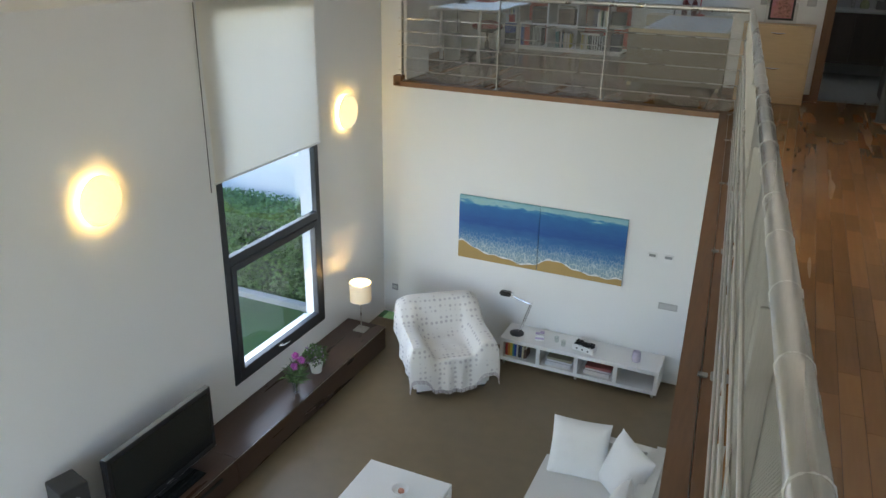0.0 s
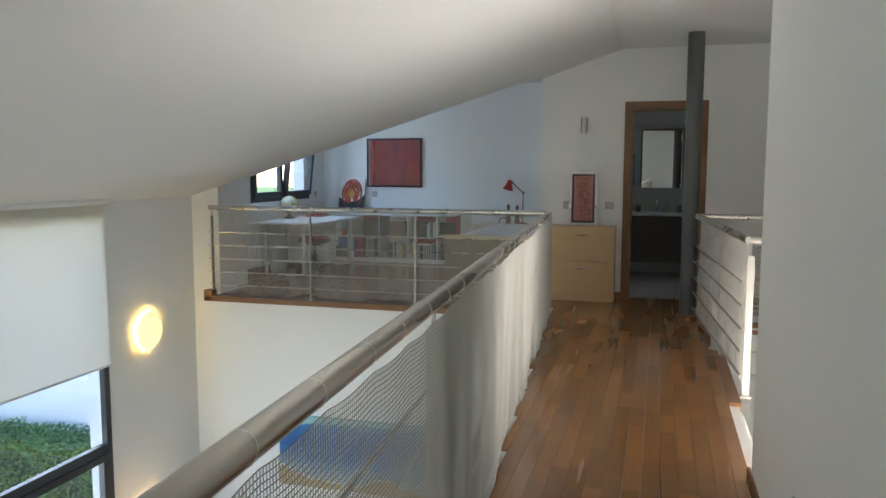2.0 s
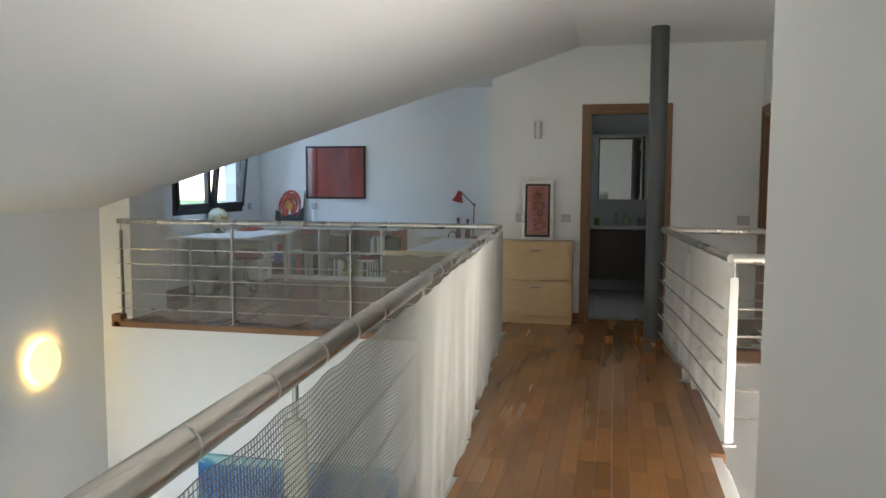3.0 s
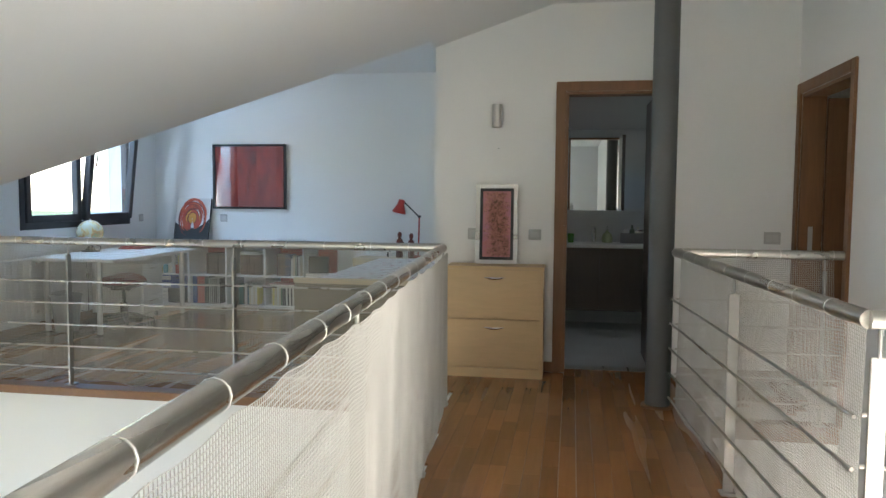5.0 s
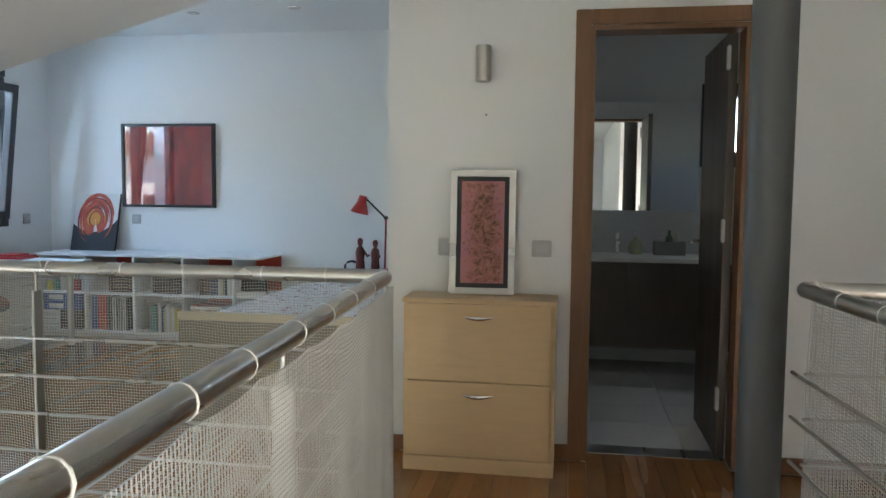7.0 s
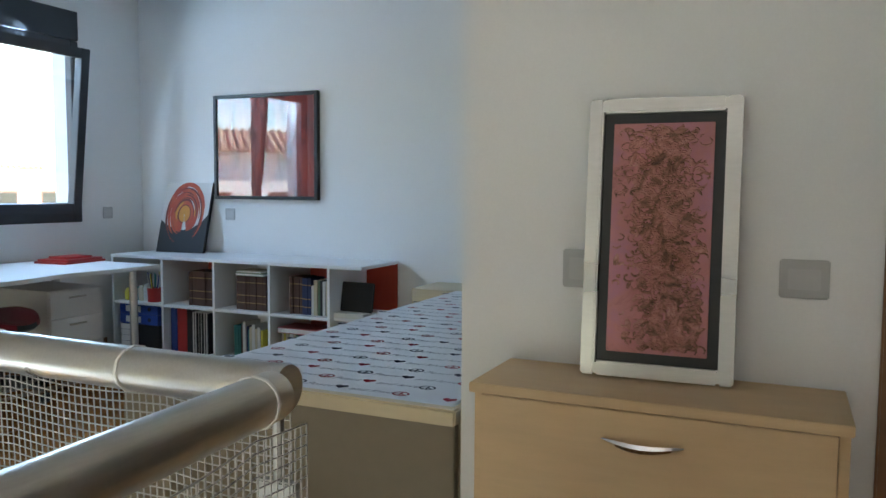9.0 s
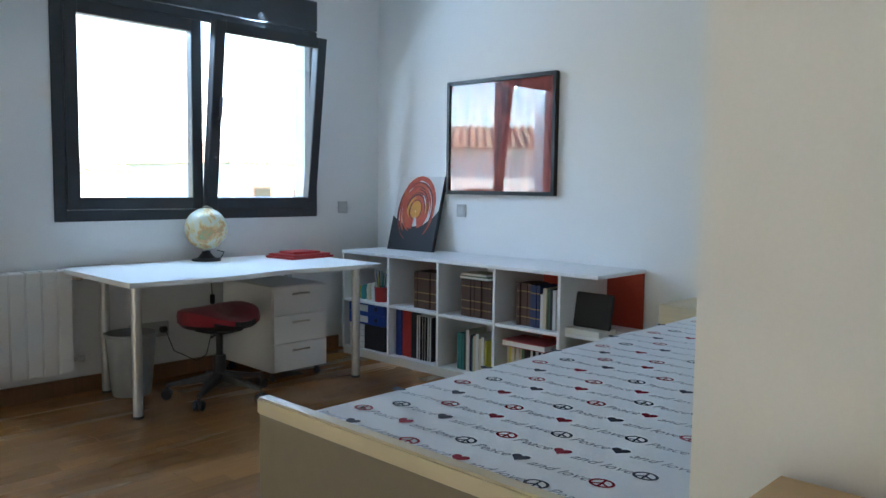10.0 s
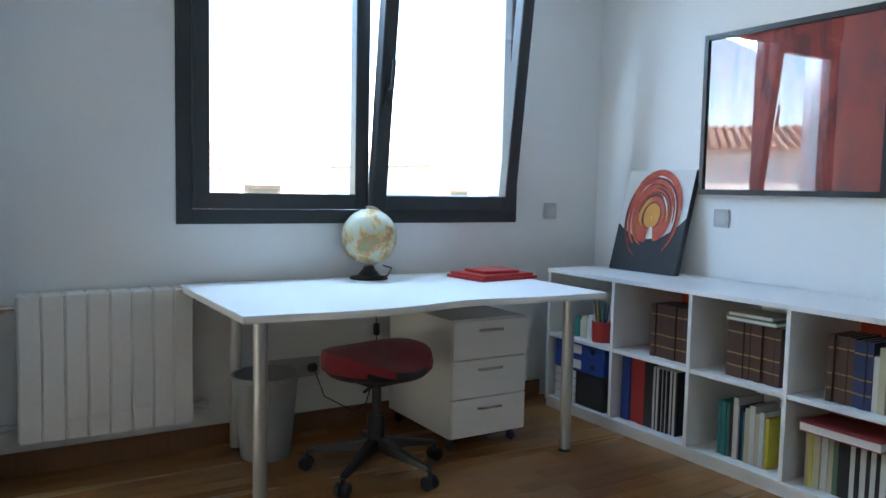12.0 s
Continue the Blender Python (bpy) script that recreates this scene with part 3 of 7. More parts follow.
def net(name, p0, p1, side, label, seed, top=0.952, bottom=0.035, cell=0.011, cord=0.0012, tie=0.27, sag=0.010):
    """A knotted cord net tied to the handrail, hanging in shallow folds."""
    a, b = Vector((*p0, 0)), Vector((*p1, 0))
    L = (b - a).length
    d = (b - a).normalized()
    s = Vector((*side, 0)).normalized()
    ob = thing(name, Matrix(), label, "net")
    ph = [random.Random(seed + i).uniform(0, 6.28) for i in range(8)]

    def place(u, v):
        # u along, v from 0 at the top to 1 at the hem
        drop = sag * abs(math.sin(math.pi * u / tie)) ** 0.8
        hem = 0.018 * math.sin(7.0 * u + ph[0]) + 0.014 * math.sin(17.0 * u + ph[1])
        z = (top - drop * (1 - v)) * (1 - v) + (bottom + hem) * v
        out = 0.030 + 0.006 * math.sin(4 * u + ph[2] + 1.3 * v) + 0.009 * v * math.sin(5.1 * u + ph[3]) + 0.004 * v * math.sin(19 * u + ph[4] + 2 * v)
        along = u + 0.006 * math.sin(6 * v + ph[5] + 3 * u)
        return a + d * along + s * out + Vector((0, 0, z))

    nu, nv = int(L / cell), int((top - bottom) / cell)
    verts, faces = [], []

    def strand(points):
        base = len(verts)
        for p in points:
            verts.extend((p + s * cord, p - s * cord * 0.5 + d * cord * 0.87, p - s * cord * 0.5 - d * cord * 0.87))
        for i in range(len(points) - 1):
            for k in range(3):
                faces.append((base + 3 * i + k, base + 3 * i + (k + 1) % 3, base + 3 * i + 3 + (k + 1) % 3, base + 3 * i + 3 + k))

    def strand_h(points):
        base = len(verts)
        up = Vector((0, 0, 1))
        for p in points:
            verts.extend((p + s * cord, p - s * cord * 0.5 + up * cord * 0.87, p - s * cord * 0.5 - up * cord * 0.87))
        for i in range(len(points) - 1):
            for k in range(3):
                faces.append((base + 3 * i + k, base + 3 * i + (k + 1) % 3, base + 3 * i + 3 + (k + 1) % 3, base + 3 * i + 3 + k))

    for i in range(nu + 1):
        u = L * i / nu
        strand([place(u, j / 14) for j in range(15)])
    steps = max(8, int(L / 0.045))
    for j in range(nv + 1):
        strand_h([place(L * i / steps, j / nv) for i in range(steps + 1)])
    me = bpy.data.meshes.new("mesh_cords")
    me.from_pydata([tuple(p) for p in verts], [], faces)
    me.materials.append(NET)
    me.shade_smooth()
    cords = new("cord_mesh", me)
    cords.parent = ob
    tagged(cords, kind="stuff")
    n = int(L / tie)
    ring = mesh_of("tie", torus((0, 0, 0), d, RAILR + 0.0010, 0.0016), TIE)
    for i in range(n + 1):
        t = new("tie", ring)
        t.parent = ob
        p = a + d * (tie * i + rng.uniform(-0.02, 0.02) + 0.01) + Vector((0, 0, RAILZ))
        t.matrix_basis = Matrix.Translation(p) @ Matrix.Rotation(rng.uniform(-0.15, 0.15), 4, "Z")
    return ob


R0, R1 = (rail_x(-2.6), -2.6), (rail_x(RAILY), RAILY)
LEN = (Vector(R1) - Vector(R0)).length
ds = Vector((R1[0] - R0[0], R1[1] - R0[1]))
side_w = (ds.y, -ds.x)
walk_rail = balustrade("walkway_balustrade", R0, R1, [(y + 2.6) / (RAILY + 2.6) * LEN for y in (7.70, 6.50, 5.15, 3.80, 2.42, 1.07, -0.30, -1.65)], side_w, "brushed steel balustrade with rods along the walkway", over=(0, -0.03))
walk_net = net("walkway_net", R0, R1, side_w, "white cord safety net tied to the walkway handrail", 1)



def raised(y):
    """The walkway rail climbs a little away from the bedroom corner."""
    return 1 + 0.009 * (RAILY - y)


for ob in walk_rail.children + walk_net.children:
    if ob.name.startswith("tie"):
        ob.location.z *= raised(ob.location.y)
    else:
        for v in ob.data.vertices:
            v.co.z *= raised(v.co.y)
balustrade("bedroom_balustrade", (-3.70, RAILY), (rail_x(RAILY), RAILY), [0.03, 1.21, 2.38], (0, 1), "brushed steel balustrade with rods at the bedroom edge")
net("bedroom_net", (-3.68, RAILY), (rail_x(RAILY) - 0.02, RAILY), (0, 1), "white cord safety net tied to the bedroom handrail", 2)
S0, S1 = (1.60, 5.30), (1.41, RAILY - 0.04)
balustrade("stair_balustrade", S1, S0, [1.15, 2.45], (1, 0), "brushed steel balustrade with rods beside the stairwell")
net("stair_net", S1, (1.592, 5.40), (1, 0), "white cord safety net tied to the stair handrail", 3)
balustrade("landing_balustrade", S1, (2.305, RAILY - 0.04), [0.80], (0, 1), "brushed steel balustrade with rods across the landing")
net("landing_net", (1.44, RAILY - 0.04), (2.27, RAILY - 0.04), (0, 1), "white cord safety net tied to the landing handrail", 4)
balustrade("stairhead_balustrade", S0, (2.29, 5.30), [0.68], (0, -1), "brushed steel balustrade with rods at the stair head")

column = thing("steel_column", pose(1.35, 7.93, 0), "dark grey painted round steel column", "column", kind="structure")
part("shaft", bm_cyl(0.076, FLAT, 40), COLUMN, column)
part("collar", bm_lathe([(0.076, 0.004), (0.100, 0.004), (0.098, 0.018), (0.076, 0.02)], 40), TRIMWOOD, column, "brown wooden floor collar")

# stairs going down behind the walkway wall
stairs = thing("staircase", Matrix(), "white stairs with brown wooden treads going down", "stairs", kind="structure")
for i in range(6):
    part("tread", bm_box(1.56 + 0.14 * i, 3.88, -0.18 * (i + 1) - 0.04, 1.56 + 0.14 * (i + 1) + 0.03, 5.02, -0.18 * (i + 1), 0.004), TRIMWOOD, stairs)
    part("riser", bm_box(1.56 + 0.14 * i + 0.002, 3.89, -0.18 * (i + 1), 1.56 + 0.14 * i + 0.02, 5.02, -0.18 * i - 0.042), PLASTER, stairs)


# ---- hall things ----
def switch(name, m, label, keys=1, plate=PLATE, w=0.085, h=0.085):
    """A wall plate; its face looks along the local -y."""
    ob = thing(name, m, label, "switch")
    part("plate", bm_box(-w / 2, -0.010, -h / 2, w / 2, 0, h / 2, 0.003), plate, ob)
    for k in range(keys):
        u = (w - 0.03) / keys
        part("key", bm_box(-w / 2 + 0.015 + k * u + 0.001, -0.015, -h / 2 + 0.018, -w / 2 + 0.015 + (k + 1) * u - 0.001, -0.010, h / 2 - 0.018, 0.002), PLATEWHITE, ob)
    return ob


FACE_S, FACE_E, FACE_W = 0, 90, -90
switch("light_switch", pose(0.544, HALLY, 1.012, 0, 0, FACE_S), "silver light switch on the white hall wall", 1, w=0.092, h=0.078)
switch("light_switch", pose(0.092, HALLY, 1.012, 0, 0, FACE_S), "silver light switch half hidden by the leaning picture", 1)
switch("light_switch", pose(2.188, HALLY, 1.012, 0, 0, FACE_S), "silver double switch beside the side doorway", 2, w=0.11)
switch("light_switch", pose(-3.214, NORTH, 1.006, 0, 0, FACE_S), "silver light switch below the framed print", 1)
switch("light_switch", pose(WEST, 11.23, 1.01, 0, 0, FACE_E), "silver light switch on the bedroom window wall", 1)
switch("wall_socket", pose(EASTW, 2.73, 0.365, 0, 0, FACE_W), "silver socket low on the walkway wall", 1)
switch("wall_socket", pose(-0.344, 7.74, -2.226, 0, 0, FACE_S), "grey triple switch plate on the living room wall", 3, w=0.21, h=0.08)
switch("wall_socket", pose(-3.90, 7.95, -2.80, 0, 0, FACE_S), "dark socket on the pier beside the sideboard", 1, plate=GREYPLASTIC)

wl = thing("wall_light", pose(0.262, HALLY, 1.87), "small brushed steel cylinder wall light", "wall light")
part("shade", bm_cyl(0.036, 0.165, 28, bevel=0.003), STEEL, wl).matrix_basis = pose(0, -0.055, -0.082)
part("back_plate", bm_box(-0.025, -0.02, -0.05, 0.025, 0, 0.05, 0.003), STEEL, wl)
part("screw", bm_cyl(0.004, 0.006, 8), BLACK, wl).matrix_basis = pose(0.01, 0, -0.23, 90)

# shoe cabinet
CX0, CX1, CY0, CY1 = -0.066, 0.622, 8.497, 8.75
cab = thing("shoe_cabinet", pose(0, 0, 0), "light birch veneer shoe cabinet with two tilting doors", "cabinet")
bm = boxes((CX0, CY0 + 0.02, 0, CX0 + 0.018, CY1, 0.776, 0.001), (CX1 - 0.018, CY0 + 0.02, 0, CX1, CY1, 0.776, 0.001), (CX0 + 0.018, CY1 - 0.01, 0.0, CX1 - 0.018, CY1, 0.776),
    (CX0 + 0.018, CY0 + 0.022, 0.06, CX1 - 0.018, CY1 - 0.01, 0.075))
part("body", bm, BIRCH, cab)
part("top", bm_box(CX0 - 0.004, CY0 - 0.004, 0.776, CX1 + 0.004, CY1, 0.796, 0.002), BIRCH, cab)
part("plinth", bm_box(CX0 + 0.001, CY0 + 0.003, 0, CX1 - 0.001, CY0 + 0.019, 0.068, 0.001), BIRCH, cab)
for z0, z1 in ((0.073, 0.417), (0.422, 0.773)):
    d = part("door", bm_box(CX0 + 0.020, CY0 + 0.001, z0, CX1 - 0.020, CY0 + 0.019, z1, 0.0015), BIRCH, cab)
    xm = (CX0 + CX1) / 2
    bm = bmesh.new()
    for i in range(13):
        t = i / 12
        w = 0.016 * math.sin(math.pi * min(max(t, 0.02), 0.98)) ** 0.6
        o = 0.020 * math.sin(math.pi * t)
        z = z1 - 0.055 + 0.006 * math.sin(math.pi * t) * -1
        ring = [bm.verts.new((xm - 0.075 + 0.15 * t, CY0 - o - dy, z + dz)) for dy, dz in ((0.004, w * 0.5), (0.007, 0), (0.004, -w * 0.5), (0, 0))]
        if i:
            for k in range(4):
                bm.faces.new((last[k], last[(k + 1) % 4], ring[(k + 1) % 4], ring[k]))
        else:
            bm.faces.new(ring)
        last = ring
    bm.faces.new(last[::-1])
    bmesh.ops.recalc_face_normals(bm, faces=bm.faces)
    part("handle", bm, CHROME, d, "curved satin metal handle")


def art_mat(name, colours, scale, distort, rough=0.6, bump=0.5, stretch=(1, 1, 1)):
    """Blotched paint in several colours."""
    m = bpy.data.materials.new(name)
    m.use_nodes = True
    nt = m.node_tree
    b = nt.nodes["Principled BSDF"]
    tc = nt.nodes.new("ShaderNodeTexCoord")
    mp = nt.nodes.new("ShaderNodeMapping")
    mp.inputs["Scale"].default_value = stretch
    n = nt.nodes.new("ShaderNodeTexNoise")
    n.inputs["Scale"].default_value, n.inputs["Detail"].default_value, n.inputs["Distortion"].default_value = scale, 8, distort
    n.inputs["Roughness"].default_value = 0.7
    rp = nt.nodes.new("ShaderNodeValToRGB")
    els = rp.color_ramp.elements
    while len(els) < len(colours):
        els.new(0.5)
    for e, (pos, c) in zip(els, colours):
        e.position, e.color = pos, (*c, 1)
    nt.links.new(tc.outputs["Object"], mp.inputs[0])
    nt.links.new(mp.outputs[0], n.inputs["Vector"])
    nt.links.new(n.outputs[0], rp.inputs[0])
    nt.links.new(rp.outputs[0], b.inputs["Base Color"])
    b.inputs["Roughness"].default_value = rough
    bp = nt.nodes.new("ShaderNodeBump")
    bp.inputs["Strength"].default_value, bp.inputs["Distance"].default_value = bump, 0.004
    nt.links.new(n.outputs[0], bp.inputs["Height"])
    nt.links.new(bp.outputs[0], b.inputs["Normal"])
    return m


RELIEF = art_mat("pink_relief_ground", [(0.30, (0.26, 0.09, 0.11)), (0.45, (0.50, 0.21, 0.20)), (0.6, (0.46, 0.20, 0.25)), (0.75, (0.36, 0.19, 0.26))], 7, 0.6)
RELIEF_BITS = art_mat("encrusted_brown_pink", [(0.32, (0.08, 0.045, 0.030)), (0.43, (0.22, 0.11, 0.07)), (0.52, (0.44, 0.20, 0.16)), (0.66, (0.54, 0.29, 0.25))], 26, 1.2, bump=0.8)
SILVERFRAME = mat("silver_leaf_frame", (0.56, 0.55, 0.53), 0.30, 0.9, grain=25, spread=0.06, stretch=(1, 1, 6), bump=0.03)

# relief picture leaning on the cabinet
AW, AH = 0.306, 0.583
art = thing("relief_picture", pose(0.270, 8.672, 0.798, -5.5, 0, 2), "pink and brown relief picture in a silver frame, leaning", "picture")
bm = bmesh.new()
fw = 0.030
for x0, z0, x1, z1 in ((-AW / 2, 0, -AW / 2 + fw, AH), (AW / 2 - fw, 0, AW / 2, AH), (-AW / 2 + fw, 0, AW / 2 - fw, fw), (-AW / 2 + fw, AH - fw, AW / 2 - fw, AH)):
    bm_box(x0, -0.012, z0, x1, 0.022, z1, 0.004, bm=bm)
part("picture_frame", bm, SILVERFRAME, art)
part("mount", bm_box(-AW / 2 + fw, 0.004, fw, AW / 2 - fw, 0.012, AH - fw), BLACK, art, "black mount board")
m = 0.052
relief = part("panel", bm_box(-AW / 2 + m, -0.004, m, AW / 2 - m, 0.004, AH - m, 0.001), RELIEF, art, "pink painted panel")
bm = bmesh.new()
rg = random.Random(11)
for i in range(1700):
    x, z = rg.gauss(0.014, 0.038), rg.uniform(m + 0.012, AH - m - 0.012)
    cx = 0.012 * math.sin(z * 11)
    if abs(x + cx) > AW / 2 - m - 0.010:
        continue
    r = rg.uniform(0.003, 0.011)
    if i % 3:
        a0, sweep = rg.uniform(0, 6.28), rg.uniform(2.0, 4.5)
        bm_tube([(x + cx + r * 1.1 * math.cos(a0 + sweep * k / 5), -0.005, z + r * 0.8 * math.sin(a0 + sweep * k / 5)) for k in range(6)], rg.uniform(0.0012, 0.0026), 4, bm=bm)
        continue
    blob = bmesh.new()
    bmesh.ops.create_icosphere(blob, subdivisions=1, radius=1)
    for v in blob.verts:
        v.co *= rg.uniform(0.6, 1.3)
    join(bm, blob, Matrix.Translation((x + cx, -0.004, z)) @ Matrix.Rotation(rg.uniform(0, 3), 4, "Y") @ Matrix.Diagonal((r * rg.uniform(0.6, 2.2), 0.004, r * 0.7, 1)))
part("encrusted_relief", bm, RELIEF_BITS, art, "encrusted brown and pink modelling", smooth=False)


# radiators
def radiator(name, m, n, pitch, h, label):
    """Aluminium sections; stands off the wall along local +y, sections run along x."""
    ob = thing(name, m, label, "radiator")
    bm = bm_box(0.0012, -0.045, 0, pitch - 0.0012, 0.045, h, 0.006, 3)
    for z in (0.05, h - 0.09):
        bm_box(0.012, -0.05, z, pitch - 0.012, -0.042, z + 0.04, 0.003, bm=bm)
    me = mesh_of("section", bm, WHITEPAINT)
    for k in range(n):
        s = new("section", me)
        s.parent = ob
        s.matrix_basis = pose(k * pitch, 0, 0)
    for x, s in ((-0.004, -1), (n * pitch + 0.004, 1)):
        for z in (0.06, h - 0.05):
            bm = bm_tube([(x, 0, z), (x + s * 0.05, 0, z)], 0.011)
            join(bm, bm_cyl(0.017, 0.035, 14, bevel=0.003), Matrix.Translation((x + s * 0.03, 0, z)) @ Matrix.Rotation(s * math.pi / 2, 4, "Y"))
            part("valve", bm, CHROME if z > 0.2 else PLATE, ob)
    for x in (0.1, n * pitch - 0.1):
        part("wall_bracket", bm_box(x - 0.01, 0.045, h - 0.10, x + 0.01, 0.069, h - 0.07), WHITEPAINT, ob)
    return ob


radiator("radiator", pose(WEST + 0.07, 8.685, 0.145, 0, 0, 90), 8, 0.0785, 0.555, "white aluminium radiator under the bedroom wall")
radiator("radiator", pose(EASTW - 0.07, 1.70, 0.19, 0, 0, -90), 9, 0.08, 0.565, "white aluminium radiator on the walkway wall")

# ---- bathroom ----
van = thing("bathroom_vanity", pose(0, 0, 0), "dark wood wall-hung vanity with a pale counter", "vanity")
part("body", bm_box(0.1, 10.62, 0.19, 2.58, 11.1, 0.80, 0.002), BATHWOOD, van)
for x0, x1 in ((0.105, 0.56), (0.565, 1.073), (1.078, 1.60), (1.605, 2.575)):
    part("door", bm_box(x0, 10.60, 0.195, x1, 10.62, 0.795, 0.002), BATHWOOD, van)
part("counter", bm_box(0.05, 10.58, 0.80, 2.60, 11.1, 0.83, 0.003), WHITEGLOSS, van, "pale stone counter")
tap = thing("basin_tap", pose(1.03, 10.98, 0.83), "chrome basin mixer tap on the counter", "tap")
bm = bm_cyl(0.022, 0.15, 20, bevel=0.003)
bm_tube([(0, 0, 0.10), (0, -0.06, 0.105), (0, -0.12, 0.09)], 0.011, bm=bm)
part("body", bm, CHROME, tap)
part("lever", bm_box(-0.007, -0.06, 0.152, 0.007, 0.02, 0.165, 0.003), CHROME, tap)
GREENGLASS = mat("green_glass", (0.10, 0.32, 0.03), 0.15, spread=0.05, bump=0)
solid("green_tumbler", bm_lathe([(0.0, 0.004), (0.028, 0.0), (0.034, 0.09), (0.031, 0.09), (0.026, 0.01), (0.0, 0.008)], 20), GREENGLASS, "green toothbrush tumbler on the bathroom counter", "tumbler").matrix_basis = pose(0.80, 10.9, 0.83)
soap = thing("soap_dispenser", pose(1.16, 10.95, 0.83), "clear soap dispenser with a pump", "dispenser")
part("bottle", bm_lathe([(0.0, 0.0), (0.045, 0.002), (0.055, 0.04), (0.04, 0.09), (0.014, 0.11), (0.012, 0.125)], 20), mat("pale_green_soap", (0.45, 0.50, 0.30), 0.2, bump=0), soap)
bm = bm_cyl(0.006, 0.05, 10)
bm_tube([(0, 0, 0.05), (0, -0.035, 0.048)], 0.004, bm=bm)
part("pump", bm, CHROME, soap).matrix_basis = pose(0, 0, 0.12)
box = thing("toiletry_box", pose(1.40, 10.95, 0.83), "grey box of toiletries on the bathroom counter", "box")
bm = boxes((-0.11, -0.06, 0, 0.11, -0.052, 0.10, 0.001), (-0.11, 0.052, 0, 0.11, 0.06, 0.10, 0.001), (-0.11, -0.052, 0, -0.102, 0.052, 0.10, 0.001), (0.102, -0.052, 0, 0.11, 0.052, 0.10, 0.001), (-0.102, -0.052, 0, 0.102, 0.052, 0.01))
part("tray", bm, mat("grey_fabric_box", (0.28, 0.27, 0.26), 0.8), box)
for i, (x, h, c) in enumerate(((-0.06, 0.15, (0.6, 0.6, 0.58)), (0.0, 0.17, (0.12, 0.16, 0.12)), (0.055, 0.15, (0.62, 0.60, 0.50)))):
    part("bottle", bm_lathe([(0.0, 0.0), (0.024, 0.001), (0.026, h * 0.7), (0.012, h * 0.8), (0.011, h)], 14), mat("bottle_" + "abc"[i], c, 0.35), box).matrix_basis = pose(x, 0, 0.011)
mir = thing("bathroom_mirror", pose(0, 0, 0), "wide frameless bathroom mirror above the counter", "mirror")
part("glass", bm_box(0.05, 11.086, 1.15, 1.612, 11.096, 1.965, 0.002), MIRROR, mir, smooth=False)
bwin = thing("window_3", Matrix(), "small dark-framed bathroom window", "window", kind="structure")
bm = bmesh.new()
for x0, z0, x1, z1 in ((1.62, 1.48, 1.74, 2.09), (1.98, 1.48, 2.05, 2.09), (1.74, 1.48, 1.98, 1.59), (1.74, 1.99, 1.98, 2.09)):
    bm_box(x0, 11.085, z0, x1, 11.16, z1, 0.003, bm=bm)
part("window_frame", bm, ANTHRACITE, bwin)
ob = part("pane", bm_box(1.74, 11.12, 1.59, 1.98, 11.124, 1.99), PANE, bwin, smooth=False)
ob.visible_shadow = False
tiles = thing("floor_bathroom", Matrix(), "pale square bathroom floor tiles", "floor", kind="structure")
tile_mesh = mesh_of("tile", bm_box(0.0008, 0.0008, -0.012, 0.3992, 0.3992, 0.0), TILE)
for i in range(6):
    for j in range(5):
        t = new("tile", tile_mesh)
        t.parent = tiles
        t.matrix_basis = pose(-0.09 + 0.448 * i, 9.012 + 0.418 * j, 0) @ Matrix.Diagonal((1.12, 1.043, 1, 1))
structure("door_sill", boxes((DX0 + 0.022, HALLY + 0.12, -0.01, DX1 - 0.022, 9.012, 0.003, 0.001)), STEEL, "thin steel threshold strip", "threshold")
rack = thing("towel_rack", pose(0.55, HALLY + 0.165, 1.2), "black wire towel rack beside the bathroom door", "rack")
for z in (0, 0.2, 0.4):
    part("bar", bm_tube([(-0.1, 0.005, z), (-0.1, 0.09, z), (0.1, 0.09, z), (0.1, 0.005, z)], 0.006, 8), BLACK, rack)
part("upright", bm_tube([(-0.1, 0.0, -0.05), (-0.1, 0.0, 0.45)], 0.006, 8), BLACK, rack)
part("upright", bm_tube([(0.1, 0.0, -0.05), (0.1, 0.0, 0.45)], 0.006, 8), BLACK, rack)

# spotlights in the ceilings
for x, y, z in ((-2.24, 10.80, FLAT - 0.02), (-1.39, 10.72, FLAT - 0.02), (-1.7, 9.4, FLAT - 0.02), (0.95, 10.0, 2.55)):
    sp = thing("recessed_spotlight", pose(x, y, z), "small recessed steel ceiling spotlight, unlit", "spotlight")
    part("ring", bm_lathe([(0.030, 0.0), (0.045, -0.002), (0.043, -0.008), (0.032, -0.008)], 24), STEEL, sp)
    part("lens", bm_cyl(0.030, 0.004, 20), GREYPLASTIC, sp).matrix_basis = pose(0, 0, -0.005)


# ---- bedroom things ----
bed = thing("bed", pose(0, 0, 0), "pale birch bed with a patterned sheet on its mattress", "bed")
BX0, BX1, BY0, BY1 = -1.305, -0.215, 8.755, 11.18
foot = part("footboard", bm_box(BX0, BY0 + 0.004, 0.05, BX1, BY0 + 0.030, 0.61, 0.002), BEDPANEL, bed, "grey-brown foot panel")
part("foot_rail", bm_box(BX0 - 0.003, BY0 - 0.002, 0.608, BX1 + 0.003, BY0 + 0.036, 0.650, 0.005), BEDWOOD, foot, "pale birch top rail")
for x, top in ((BX0, 0.44), (BX1 - 0.03, 0.64)):
    part("side_rail", bm_box(x, BY0 + 0.038, 0.20, x + 0.03, BY1, top, 0.004), BEDWOOD, bed)
for x in (BX0 + 0.03, BX1 - 0.07):
    for y in (BY0 + 0.06, BY1 - 0.06):
        part("leg", bm_box(x, y, 0, x + 0.04, y + 0.04, 0.22, 0.003), BEDWOOD, bed)
